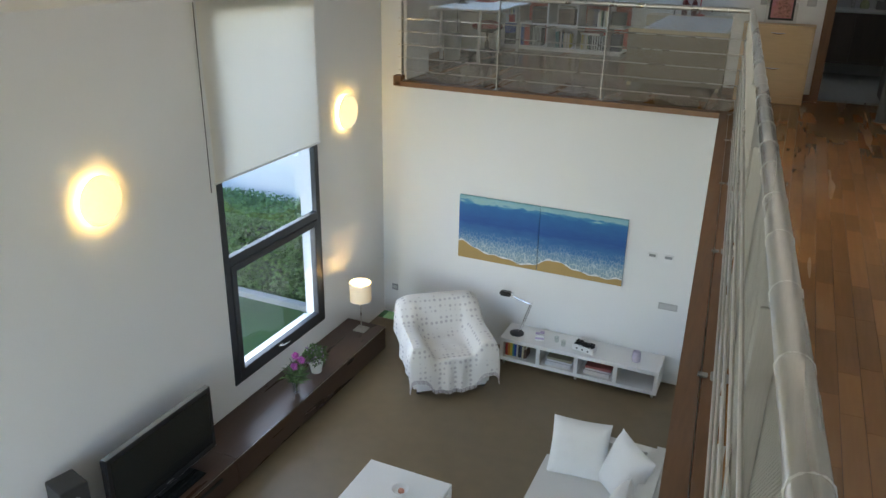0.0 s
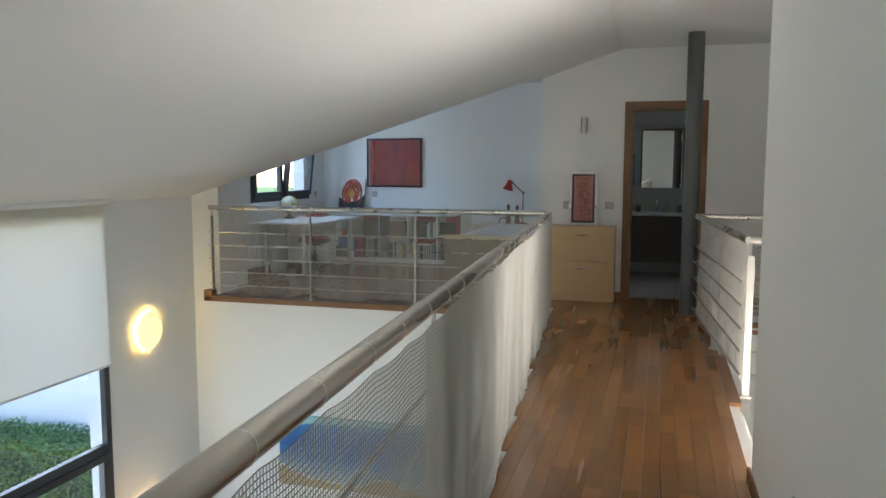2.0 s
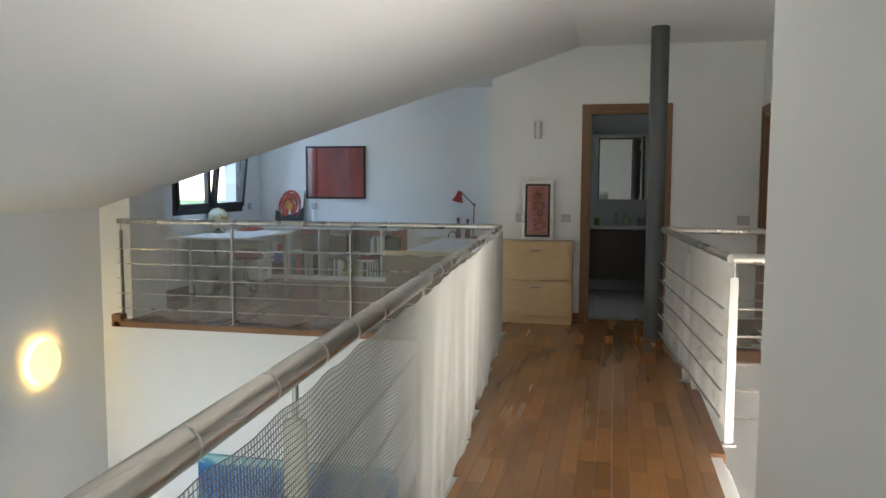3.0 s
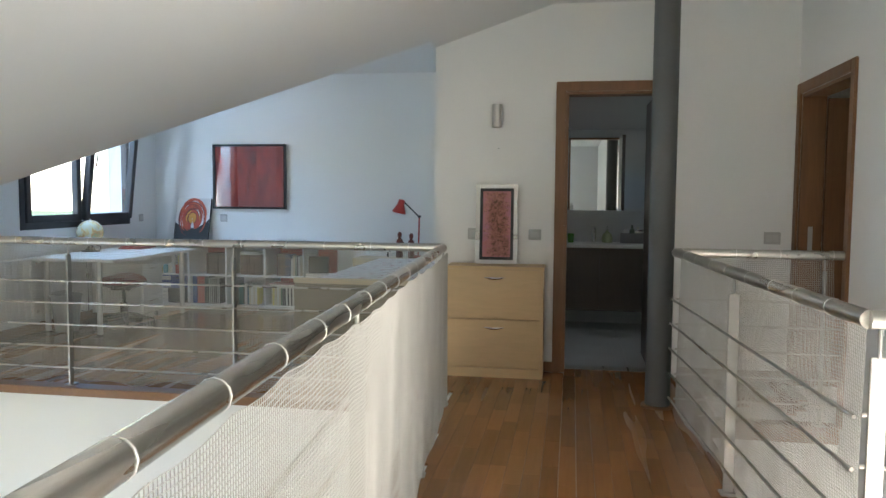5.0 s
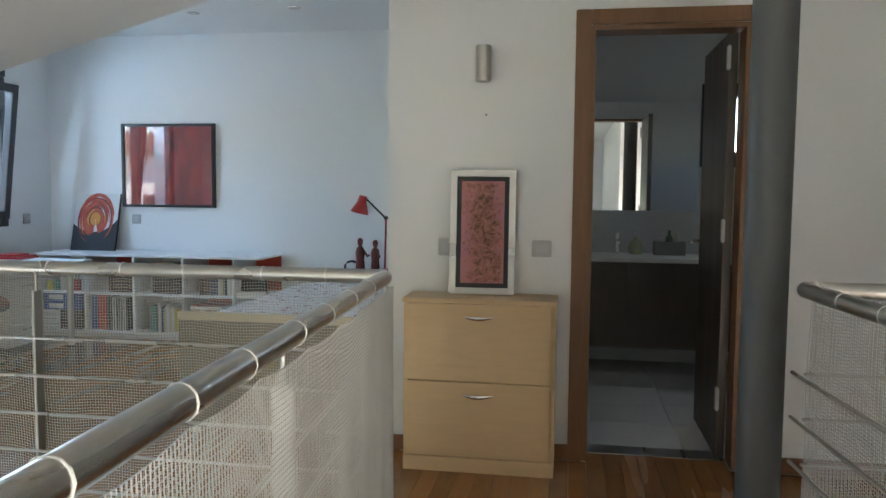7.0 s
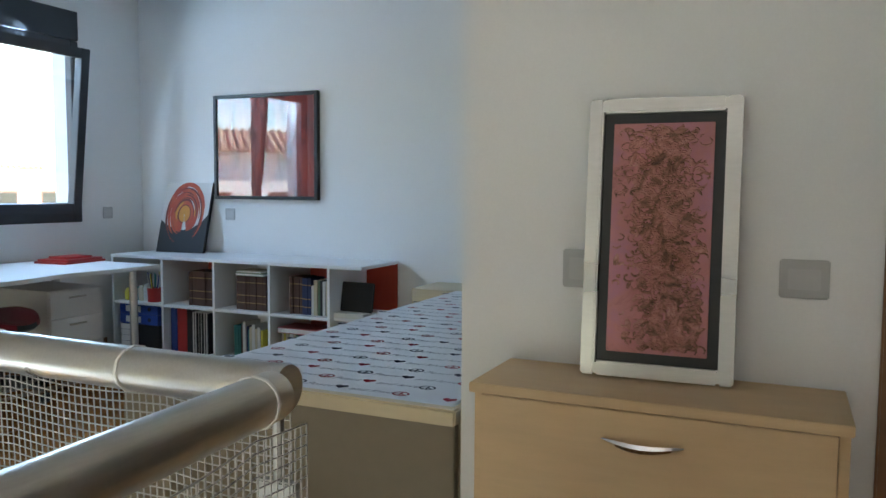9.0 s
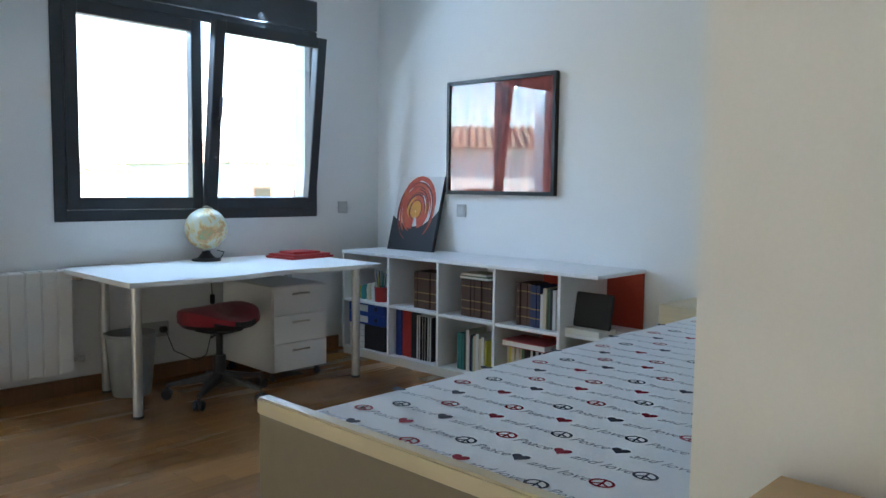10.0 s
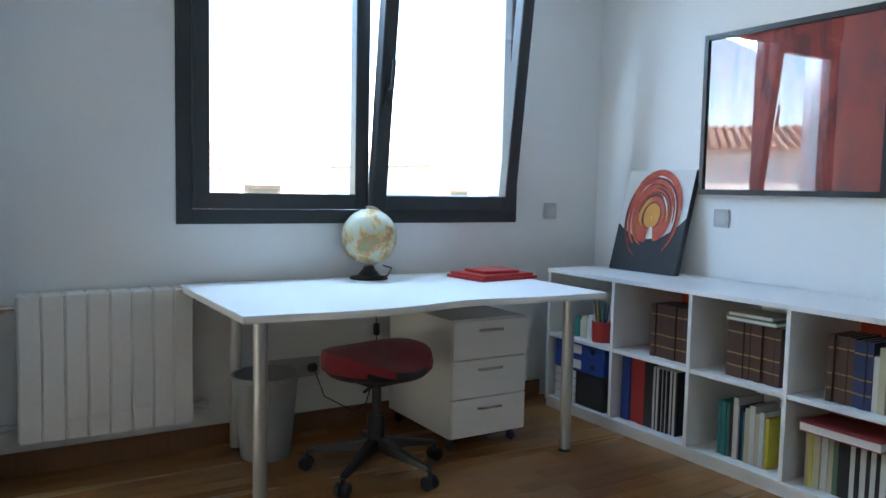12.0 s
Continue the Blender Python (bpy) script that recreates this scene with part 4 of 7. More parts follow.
part("slat_base", bm_box(BX0 + 0.03, BY0 + 0.035, 0.36, BX1 - 0.03, BY1, 0.42), BEDWOOD, bed)
SHEET = mat("white_cotton_sheet", (0.74, 0.74, 0.75), 0.9, grain=170, stains=4, spread=0.03, bump=0.2, sheen=0.1)
bm = bm_box(BX0 + 0.035, BY0 + 0.045, 0.42, BX1 - 0.035, BY1 - 0.01, 0.61, 0.045, 4)
bmesh.ops.subdivide_edges(bm, edges=[e for e in bm.edges if e.calc_length() > 0.5], cuts=12, use_grid_fill=True)
matt = part("mattress", bm, SHEET, bed, "white sheet printed with hearts, peace signs and words")
part("headboard", boxes((BX0 - 0.235, BY1 + 0.002, 0.0, BX1, BY1 + 0.03, 0.60, 0.003), (BX0 - 0.235, BY1 + 0.032, 0.57, BX1, NORTH - 0.016, 0.60, 0.003)), BEDWOOD, bed, "pale birch headboard with a ledge")

# the sheet's print: rows of words with hearts and peace signs between
INKS = (mat("dark_print_ink", (0.06, 0.065, 0.085), 0.9), mat("red_print_ink", (0.34, 0.03, 0.05), 0.9), mat("faded_word_ink", (0.30, 0.30, 0.33), 0.9))


def heart_bm(s):
    bm = bmesh.new()
    pts = []
    for k in range(20):
        t = 2 * math.pi * k / 20
        pts.append((s * math.sin(t) ** 3, s * (13 * math.cos(t) - 5 * math.cos(2 * t) - 2 * math.cos(3 * t) - math.cos(4 * t)) / 16))
    bm.faces.new([bm.verts.new((x, y, 0)) for x, y in pts][::-1])
    return bm


def peace_bm(s):
    bm = bmesh.new()
    n = 20
    o = [bm.verts.new((s * math.cos(2 * math.pi * k / n), s * 0.82 * math.sin(2 * math.pi * k / n), 0)) for k in range(n)]
    i = [bm.verts.new((0.76 * s * math.cos(2 * math.pi * k / n), 0.60 * s * math.sin(2 * math.pi * k / n), 0)) for k in range(n)]
    for k in range(n):
        bm.faces.new((o[k], o[(k + 1) % n], i[(k + 1) % n], i[k]))
    for a in (90, 270, 215, 325):
        d = Vector((math.cos(radians(a)), 0.8 * math.sin(radians(a)), 0)) * s * 0.8
        w = Vector((-d.y, d.x, 0)).normalized() * s * 0.10
        bm.faces.new([bm.verts.new(p) for p in (w, -w, d - w, d + w)])
    bmesh.ops.recalc_face_normals(bm, faces=bm.faces)
    return bm


def words_mesh(text, size):
    cu = bpy.data.curves.new("words", "FONT")
    cu.body, cu.size, cu.shear, cu.resolution_u = text, size, 0.45, 2
    tmp = bpy.data.objects.new("words", cu)
    scene.collection.objects.link(tmp)
    me = bpy.data.meshes.new_from_object(tmp.evaluated_get(bpy.context.evaluated_depsgraph_get()))
    bpy.data.objects.remove(tmp)
    bpy.data.curves.remove(cu)
    return me


WORDS = [words_mesh(t, 0.046) for t in ("Peace", "and love")]
prints = [bmesh.new(), bmesh.new(), bmesh.new()]
ROWS_N = 24
MZ = 0.6115
for j in range(ROWS_N):
    y = BY0 + 0.11 + 0.0915 * j
    x = BX0 + 0.06 - (0.11 * (j % 4))
    k = (j * 3) % 4
    while x < BX1 - 0.08:
        ink = (k // 2 + j) % 2
        if x > BX0 + 0.06:
            sym = heart_bm(0.021) if k % 2 else peace_bm(0.026)
            sym.faces.ensure_lookup_table()
            join(prints[ink], sym, pose(x, y + 0.012, MZ, 0, 0, 4))
        w = WORDS[k % 2]
        lx = x + 0.03
        if lx > BX0 + 0.06 and lx < BX1 - 0.24:
            for_words = bmesh.new()
            for_words.from_mesh(w)
            join(prints[2], for_words, pose(lx, y - 0.008, MZ, 0, 0, 3) @ Matrix.Diagonal((0.88, 0.8, 1, 1)))
        x += 0.15 + (0.045 if k % 2 else 0.0)
        k += 1
for p, ink in zip(prints, INKS):
    ob = part("printed_pattern", p, ink, matt, smooth=False)
    tagged(ob, kind="stuff")

# desk
DKZ, DX_F, DX_B, DY0, DY1 = 0.706, -3.17, -4.04, 9.27, 10.78
desk = thing("desk", pose(0, 0, 0), "white desk with a wavy front edge on grey steel legs", "desk")
pts = [(DX_B, DY0), (DX_B, DY1), (DX_F, DY1)]
for i in range(21):
    y = DY1 - (DY1 - DY0) * i / 20
    u = (y - DY0) / (DY1 - DY0)
    wave = 0.035 * u + 0.035 * math.exp(-((u - 0.28) / 0.20) ** 2) - 0.040 * math.exp(-((u - 0.58) / 0.13) ** 2)
    pts.append((DX_F + wave, y))
pts = pts[:2] + pts[3:]
part("desktop", bm_poly(pts[::-1], DKZ - 0.025, DKZ, 0.002), WHITEGLOSS, desk)
for x, y in ((DX_F - 0.22, DY0 + 0.13), (DX_F - 0.13, DY1 - 0.06), (DX_B + 0.06, DY0 + 0.22), (DX_B + 0.06, DY1 - 0.08)):
    bm = bm_cyl(0.025, DKZ - 0.03, 20)
    join(bm, bm_cyl(0.045, 0.006, 20), pose(0, 0, DKZ - 0.031))
    leg = part("leg", bm, GREYMETAL, desk)
    leg.matrix_basis = pose(x, y, 0)
    part("foot_cap", bm_cyl(0.027, 0.012, 18), BLACK, leg, "black rubber foot")
part("frame_bar", bm_box(DX_B + 0.05, DY0 + 0.12, DKZ - 0.055, DX_B + 0.08, DY1 - 0.12, DKZ - 0.028, 0.002), GREYMETAL, desk)

ped = thing("drawer_unit", pose(-3.68, 10.44, 0), "white three-drawer unit on castors under the desk", "drawers")
part("body", bm_box(-0.355, -0.192, 0.062, 0.188, 0.192, 0.570, 0.002), WHITEGLOSS, ped)
for i in range(3):
    z = 0.068 + 0.167 * i
    dr = part("drawer", bm_box(0.190, -0.190, z, 0.208, 0.190, z + 0.162, 0.002), WHITEGLOSS, ped)
    part("handle", bm_tube([(0.208, -0.06, z + 0.118), (0.228, -0.045, z + 0.122), (0.232, 0, z + 0.124), (0.228, 0.045, z + 0.122), (0.208, 0.06, z + 0.118)], 0.006, 8), STEEL, dr, "curved grey metal handle")
for x, y in ((-0.31, -0.16), (-0.31, 0.16), (0.15, -0.16), (0.15, 0.16)):
    bm = bm_cyl(0.022, 0.018, 14, bevel=0.003)
    bm.transform(pose(0, 0.009, 0.022, 90))
    bm_box(-0.008, -0.012, 0.022, 0.008, 0.012, 0.062, bm=bm)
    part("castor", bm, BLACK, ped).matrix_basis = pose(x, y, 0, 0, 0, 25)

# office stool
chair = thing("office_chair", pose(-3.46, 9.89, 0, 0, 0, 12), "office swivel chair with a red fabric seat and black base", "chair")
bm = bmesh.new()
rings = []
for z, k, dz in ((0.385, 0.55, 0), (0.40, 0.88, 0), (0.425, 0.99, 0), (0.445, 1.0, 1), (0.470, 0.97, 1), (0.482, 0.80, 1), (0.484, 0.4, 1)):
    ring = []
    for i in range(40):
        a = 2 * math.pi * i / 40
        r = 0.225 * (1 + 0.06 * math.cos(2 * a))
        x, y = r * math.cos(a) * 0.92, r * math.sin(a) * 1.03
        sad = 0.03 * (abs(y) / 0.23) ** 2 - 0.025 * max(0, x / 0.2) ** 2 if dz else 0
        ring.append(bm.verts.new((x * k, y * k, z + sad)))
    rings.append(ring)
for a, b in zip(rings, rings[1:]):
    for i in range(40):
        bm.faces.new((a[i], a[(i + 1) % 40], b[(i + 1) % 40], b[i]))
bm.faces.new(rings[0][::-1])
bm.faces.new(rings[-1])
lower = [f for f in bm.faces if f.calc_center_median().z < 0.43]
shell = bm.copy()
bmesh.ops.delete(bm, geom=lower, context="FACES")
part("seat", bm, REDCLOTH, chair, "dark red fabric seat")
shell.faces.ensure_lookup_table()
bmesh.ops.delete(shell, geom=[f for f in shell.faces if f.calc_center_median().z >= 0.437], context="FACES")
part("seat_shell", shell, BLACK, chair)
bm = bm_cyl(0.035, 0.12, 20, bevel=0.002)
part("gas_lift", join(bm, bm_cyl(0.018, 0.19, 16), pose(0, 0, 0.10)), BLACK, chair).matrix_basis = pose(0, 0, 0.115)
part("lever", bm_tube([(0.02, 0.0, 0.375), (0.10, -0.14, 0.365)], 0.006, 8), BLACK, chair)
part("seat_plate", bm_box(-0.09, -0.09, 0.365, 0.09, 0.09, 0.388, 0.004), BLACK, chair)
for k in range(5):
    a = 360 / 5 * k + 8
    bm = bmesh.new()
    ring_prev = None
    for x, w, z0, z1 in ((0.02, 0.028, 0.095, 0.145), (0.14, 0.022, 0.085, 0.115), (0.275, 0.015, 0.068, 0.085)):
        ring = [bm.verts.new(p) for p in ((x, -w, z0), (x, w, z0), (x, w * 0.8, z1), (x, -w * 0.8, z1))]
        if ring_prev:
            for i in range(4):
                bm.faces.new((ring_prev[i], ring_prev[(i + 1) % 4], ring[(i + 1) % 4], ring[i]))
        else:
            bm.faces.new(ring[::-1])
        ring_prev = ring
    bm.faces.new(ring_prev)
    bmesh.ops.bevel(bm, geom=list(bm.edges), offset=0.004, segments=2, affect="EDGES", clamp_overlap=True)
    arm = part("base_arm", bm, BLACK, chair)
    arm.matrix_basis = pose(0, 0, 0, 0, 0, a)
    bm = bmesh.new()
    for y in (-0.016, 0.016):
        w = bm_cyl(0.028, 0.018, 18, bevel=0.004)
        join(bm, w, pose(0.275, y + 0.009, 0.028, 90))
    join(bm, bm_cyl(0.008, 0.035, 8), pose(0.275, 0, 0.035))
    part("castor", bm, BLACK, arm)

bin_ = thing("waste_bin", pose(-3.85, 9.575, 0), "grey plastic waste bin under the desk", "bin")
part("pail", bm_lathe([(0.0, 0.004), (0.098, 0.0), (0.102, 0.01), (0.132, 0.325), (0.14, 0.33), (0.14, 0.345), (0.128, 0.345), (0.127, 0.32), (0.096, 0.012), (0.0, 0.012)], 36), GREYPLASTIC, bin_)

sock = thing("socket_strip", pose(WEST, 9.78, 0.30, 0, 0, FACE_E), "white triple socket in the wall under the desk", "socket")
part("plate", bm_box(-0.12, -0.012, -0.045, 0.12, 0, 0.045, 0.003), PLATE, sock)
for x in (-0.075, 0.0, 0.075):
    part("outlet", bm_lathe([(0.020, 0.0), (0.022, 0.004), (0.017, 0.004), (0.016, 0.001)], 20), PLATEWHITE, sock).matrix_basis = pose(x, -0.012, 0, 90)
part("plug", bm_box(0.055, -0.05, -0.018, 0.095, -0.016, 0.018, 0.006), BLACK, sock)
cable = thing("lamp_cable", Matrix(), "thin black cable hanging behind the desk with a switch", "cable")
part("cord", bm_tube([(-4.0, 9.85, 0.30), (-4.0, 9.9, 0.17), (-3.95, 10.02, 0.10), (-3.98, 10.1, 0.12), (-4.03, 10.17, 0.26), (-4.04, 10.18, 0.45), (-4.04, 10.16, 0.70)], 0.003, 6), BLACK, cable)
part("inline_switch", bm_box(-4.05, 10.165, 0.42, -4.03, 10.192, 0.48, 0.004), BLACK, cable)

GLOBE = art_mat("globe_map", [(0.47, (0.55, 0.56, 0.44)), (0.50, (0.60, 0.50, 0.25)), (0.56, (0.50, 0.26, 0.12)), (0.64, (0.22, 0.33, 0.16)), (0.72, (0.58, 0.50, 0.30))], 6.5, 0.4, rough=0.25, bump=0.0)
globe = thing("desk_globe", pose(-3.93, 10.08, DKZ), "pale world globe on a dark stand with a meridian arc", "globe")
part("stand", bm_lathe([(0.0, 0.0), (0.085, 0.0), (0.086, 0.008), (0.05, 0.018), (0.028, 0.045), (0.022, 0.06), (0.0, 0.062)], 32), BLACK, globe)
bm = bmesh.new()
bmesh.ops.create_uvsphere(bm, u_segments=40, v_segments=24, radius=0.125)
ball = part("ball", bm, GLOBE, globe, "globe ball with printed continents")
ball.matrix_basis = pose(0, 0, 0.19, 23, 0, 40)
arc = []
for i in range(25):
    a = radians(-100 + 200 * i / 24)
    arc.append((0.0, -0.133 * math.cos(a), 0.133 * math.sin(a)))
bm = bm_tube(arc, 0.006, 8)
bm.transform(pose(0, 0, 0.19, 0, 0, 205))
part("meridian_arc", bm, STEEL, globe, "steel meridian arc")
part("cord", bm_tube([(0.02, 0.06, 0.06), (0.05, 0.09, 0.05), (0.07, 0.06, 0.02), (0.06, 0.03, 0.012)], 0.003, 6), BLACK, globe)
fold = thing("red_folder_stack", pose(-3.76, 10.64, DKZ, 0, 0, 6), "stack of red folders lying on the desk", "folders")
for i, (w, d, r) in enumerate(((0.17, 0.13, 0), (0.155, 0.12, 3), (0.10, 0.08, -6))):
    part("folder", bm_box(-d, -w, 0, d, w, 0.014, 0.002), REDPLASTIC, fold).matrix_basis = pose(0.01 * i, -0.01 * i, 0.0145 * i, 0, 0, r)

# bookcase
SX0, SX1, SY, SZ = -3.89, -1.83, 11.09, 0.722
BDIV = [-3.89, -3.43, -2.98, -2.53, -2.08]
case = thing("bookcase", Matrix(), "low white bookcase of open cubes with red backs", "bookcase")
t_ = 0.018
part("top", bm_box(SX0, SY - 0.005, SZ - 0.02, SX1, NORTH - 0.002, SZ, 0.001), WHITEGLOSS, case)
part("bottom", bm_box(SX0, SY, 0.04, SX1, NORTH - 0.002, 0.04 + t_, 0.001), WHITEGLOSS, case)
part("plinth", bm_box(SX0, SY + 0.01, 0, SX1 - 0.02, SY + 0.026, 0.04), WHITEGLOSS, case)
part("shelf", bm_box(SX0 + t_, SY + 0.004, 0.372, BDIV[4], NORTH - 0.02, 0.372 + t_, 0.001), WHITEGLOSS, case)
part("shelf", bm_box(BDIV[4] + t_, SY + 0.05, 0.372, SX1, NORTH - 0.02, 0.372 + t_, 0.001), WHITEGLOSS, case)
for x in BDIV:
    part("divider", bm_box(x, SY, 0.04 + t_, x + t_, NORTH - 0.02, SZ - 0.02, 0.001), WHITEGLOSS, case)
for i in range(5):
    x0, x1 = BDIV[i] + t_, (BDIV + [SX1])[i + 1]
    part("back_panel", bm_box(x0, NORTH - 0.02, 0.04 + t_, x1, NORTH - 0.012, SZ - 0.02), REDPANEL if i % 2 or i == 4 else WHITEGLOSS, case, "red back panel" if i % 2 or i == 4 else "")

BOOKMATS = {}


def book_mat(c):
    if c not in BOOKMATS:
        BOOKMATS[c] = mat("book_cover_%d" % len(BOOKMATS), c, 0.55, grain=60, spread=0.08, bump=0.08)
    return BOOKMATS[c]


BROWN, NAVY, TEAL, CREAM, WHITE_, BLK, YEL, BLUE, RED_, GRN = (0.075, 0.035, 0.022), (0.02, 0.03, 0.09), (0.04, 0.20, 0.19), (0.50, 0.44, 0.30), (0.58, 0.57, 0.53), (0.02, 0.02, 0.022), (0.55, 0.45, 0.05), (0.02, 0.06, 0.28), (0.42, 0.035, 0.03), (0.10, 0.17, 0.10)
bk = random.Random(21)


def book(x, y, z, w, h, d, c, lean=0.0, band=False):
    """An upright book with its spine towards the room (-y)."""
    ob = thing("book", pose(x, y, z, 0, lean, 0), "upright book in the white bookcase", "book", "books in the bookcase")
    part("cover", boxes((0, 0.0, 0, 0.002, d, h), (w - 0.002, 0.0, 0, w, d, h), (0.002, 0, 0, w - 0.002, 0.0025, h)), book_mat(c), ob)
    part("page_block", bm_box(0.0022, 0.003, 0.003, w - 0.0022, d - 0.004, h - 0.004), PAPER, ob)
    if band:
        for zz in (0.2, 0.42, 0.8):
            part("spine_band", bm_box(0.001, -0.0012, h * zz, w - 0.001, 0.0, h * zz + 0.006), book_mat((0.30, 0.20, 0.08)), ob)
    return ob


def row(x, x1, z, specs, y=SY + 0.05):
    """Books side by side."""
    for c, w, h, d, band in specs:
        if x + w > x1:
            break
        book(x, y + bk.uniform(0, 0.012), z, w, h, d, c, 0.0, band)
        x += w + 0.0012


UP, DN = 0.372 + t_ + 0.001, 0.04 + t_ + 0.001
row(BDIV[1] + 0.20, BDIV[2] - 0.004, UP, [(BROWN, 0.027, 0.235, 0.17, True)] * 8)
row(BDIV[2] + 0.155, BDIV[3] - 0.004, UP, [(BROWN, 0.026, 0.225, 0.17, True)] * 9)
row(BDIV[3] + 0.135, BDIV[4] - 0.004, UP, [(BROWN, 0.022, 0.24, 0.16, True)] * 4 + [(NAVY, 0.022, 0.235, 0.16, True)] * 3 + [(WHITE_, 0.02, 0.19, 0.14, False), (CREAM, 0.024, 0.225, 0.15, False), (GRN, 0.02, 0.22, 0.15, False), (BLK, 0.018, 0.225, 0.15, False), (WHITE_, 0.02, 0.22, 0.15, False), (CREAM, 0.018, 0.22, 0.14, False)])
row(BDIV[1] + 0.035, BDIV[2] - 0.004, DN, [(BLUE, 0.05, 0.30, 0.22, False), (RED_, 0.045, 0.30, 0.22, False), (RED_, 0.042, 0.30, 0.22, False), (BLK, 0.05, 0.30, 0.22, False)] + [(WHITE_, 0.011, 0.285, 0.2, False), (BLK, 0.009, 0.28, 0.2, False)] * 6)
row(BDIV[2] + 0.13, BDIV[3] - 0.004, DN, [(TEAL, 0.013, 0.22, 0.15, False)] * 4 + [(BROWN, 0.018, 0.225, 0.15, False), (WHITE_, 0.022, 0.25, 0.16, False), (NAVY, 0.015, 0.22, 0.15, False), (TEAL, 0.012, 0.20, 0.14, False), (CREAM, 0.02, 0.22, 0.15, False), (WHITE_, 0.024, 0.235, 0.15, False), (CREAM, 0.018, 0.21, 0.15, False), (WHITE_, 0.02, 0.22, 0.15, False), (YEL, 0.015, 0.20, 0.14, False)])
row(BDIV[3] + 0.07, BDIV[4] - 0.004, DN, [(CREAM, 0.018, 0.20, 0.14, False), (YEL, 0.012, 0.20, 0.14, False), (CREAM, 0.026, 0.205, 0.14, False), (WHITE_, 0.024, 0.205, 0.14, False), (CREAM, 0.02, 0.2, 0.14, False), (GRN, 0.018, 0.2, 0.14, False), (BLK, 0.02, 0.205, 0.14, False), (BLK, 0.018, 0.205, 0.14, False)] + [(WHITE_, 0.02, 0.20, 0.14, False), (BLK, 0.014, 0.2, 0.14, False)] * 5)
row(BDIV[4] + 0.06, SX1 - 0.02, DN, [(BLK, 0.02, 0.24, 0.15, False), (NAVY, 0.022, 0.24, 0.15, False)] * 8)
# lying volumes
for name, x, y, z, w, d, h, c, lab in (("lying_book", BDIV[2] + 0.155, SY + 0.04, UP + 0.227, 0.23, 0.17, 0.018, GRN, "book lying on top of a row of brown volumes"),
        ("lying_book", BDIV[2] + 0.16, SY + 0.05, UP + 0.247, 0.20, 0.16, 0.014, CREAM, "thin cream book lying on a stack"), ("board_game", BDIV[3] + 0.06, SY + 0.02, DN + 0.208, 0.30, 0.20, 0.035, (0.36, 0.06, 0.06), "red boxed game lying on a row of books")):
    ob = thing(name, pose(x, y, z), lab, "book")
    part("cover", boxes((0, 0, 0, w, d, 0.003), (0, 0, h - 0.003, w, d, h)), book_mat(c), ob)
    part("page_block", bm_box(0.003, 0.003, 0.003, w - 0.003, d - 0.003, h - 0.003), PAPER, ob)
# drawer boxes and magazine files in the first bay
for i in range(2):
    ob = thing("storage_box", pose(BDIV[0] + t_ + 0.03, SY + 0.02, DN + 0.17 + 0.075 * i), "blue box file with a pale label", "box")
    part("body", bm_box(0, 0, 0, 0.36, 0.25, 0.072, 0.003), book_mat(BLUE), ob)
    part("label", bm_box(0.06, -0.002, 0.012, 0.2, 0.0, 0.055), PAPER, ob)
    part("hole", bm_cyl(0.014, 0.003, 14), BLACK, ob).matrix_basis = pose(0.28, 0.0, 0.036, 90)
ob = thing("file_drawers", pose(BDIV[0] + t_ + 0.03, SY + 0.02, DN), "dark desktop drawer box with pale labels", "drawers")
part("body", bm_box(0, 0.006, 0, 0.36, 0.25, 0.168, 0.002), book_mat(BLK), ob)
for i in range(4):
    part("drawer_front", bm_box(0.006, 0, 0.004 + 0.041 * i, 0.16, 0.006, 0.042 + 0.041 * i, 0.001), PAPER, ob)
pot = thing("pen_pot", pose(BDIV[0] + 0.33, SY + 0.07, UP), "red pot full of pens in the bookcase", "pen pot")
part("cup", bm_lathe([(0, 0.0), (0.045, 0.0), (0.05, 0.10), (0.046, 0.10), (0.042, 0.006), (0, 0.006)], 20), REDPLASTIC, pot)
for i in range(9):
    a = 0.7 * i
    part("pen", bm_tube([(0.015 * math.cos(a), 0.015 * math.sin(a), 0.01), (0.045 * math.cos(a), 0.045 * math.sin(a), 0.19 + 0.01 * (i % 3))], 0.004, 6), book_mat((BLUE, WHITE_, YEL, TEAL, BLK)[i % 5]), pot)
for i, (x, c) in enumerate(((0.09, YEL), (0.16, TEAL), (0.22, CREAM), (0.27, WHITE_))):
    solid("small_jar", bm_lathe([(0, 0), (0.028, 0.001), (0.03, 0.06 + 0.012 * i), (0.018, 0.085 + 0.012 * i), (0.0, 0.09 + 0.012 * i)], 16), book_mat(c), "small craft jar in the bookcase", "jar").matrix_basis = pose(BDIV[0] + x, SY + 0.07, UP)
tab = thing("tablet_stand", pose(-1.95, SY + 0.10, UP), "dark flat screen leaning on a pale stack of paper", "screen")
part("paper_ream", bm_box(-0.14, -0.05, 0, 0.10, 0.12, 0.03, 0.001), PAPER, tab)
part("screen", bm_box(-0.12, 0.0, 0.03, 0.12, 0.015, 0.22, 0.008, 3), BLACK, tab).matrix_basis = pose(0, 0.02, 0, -10)

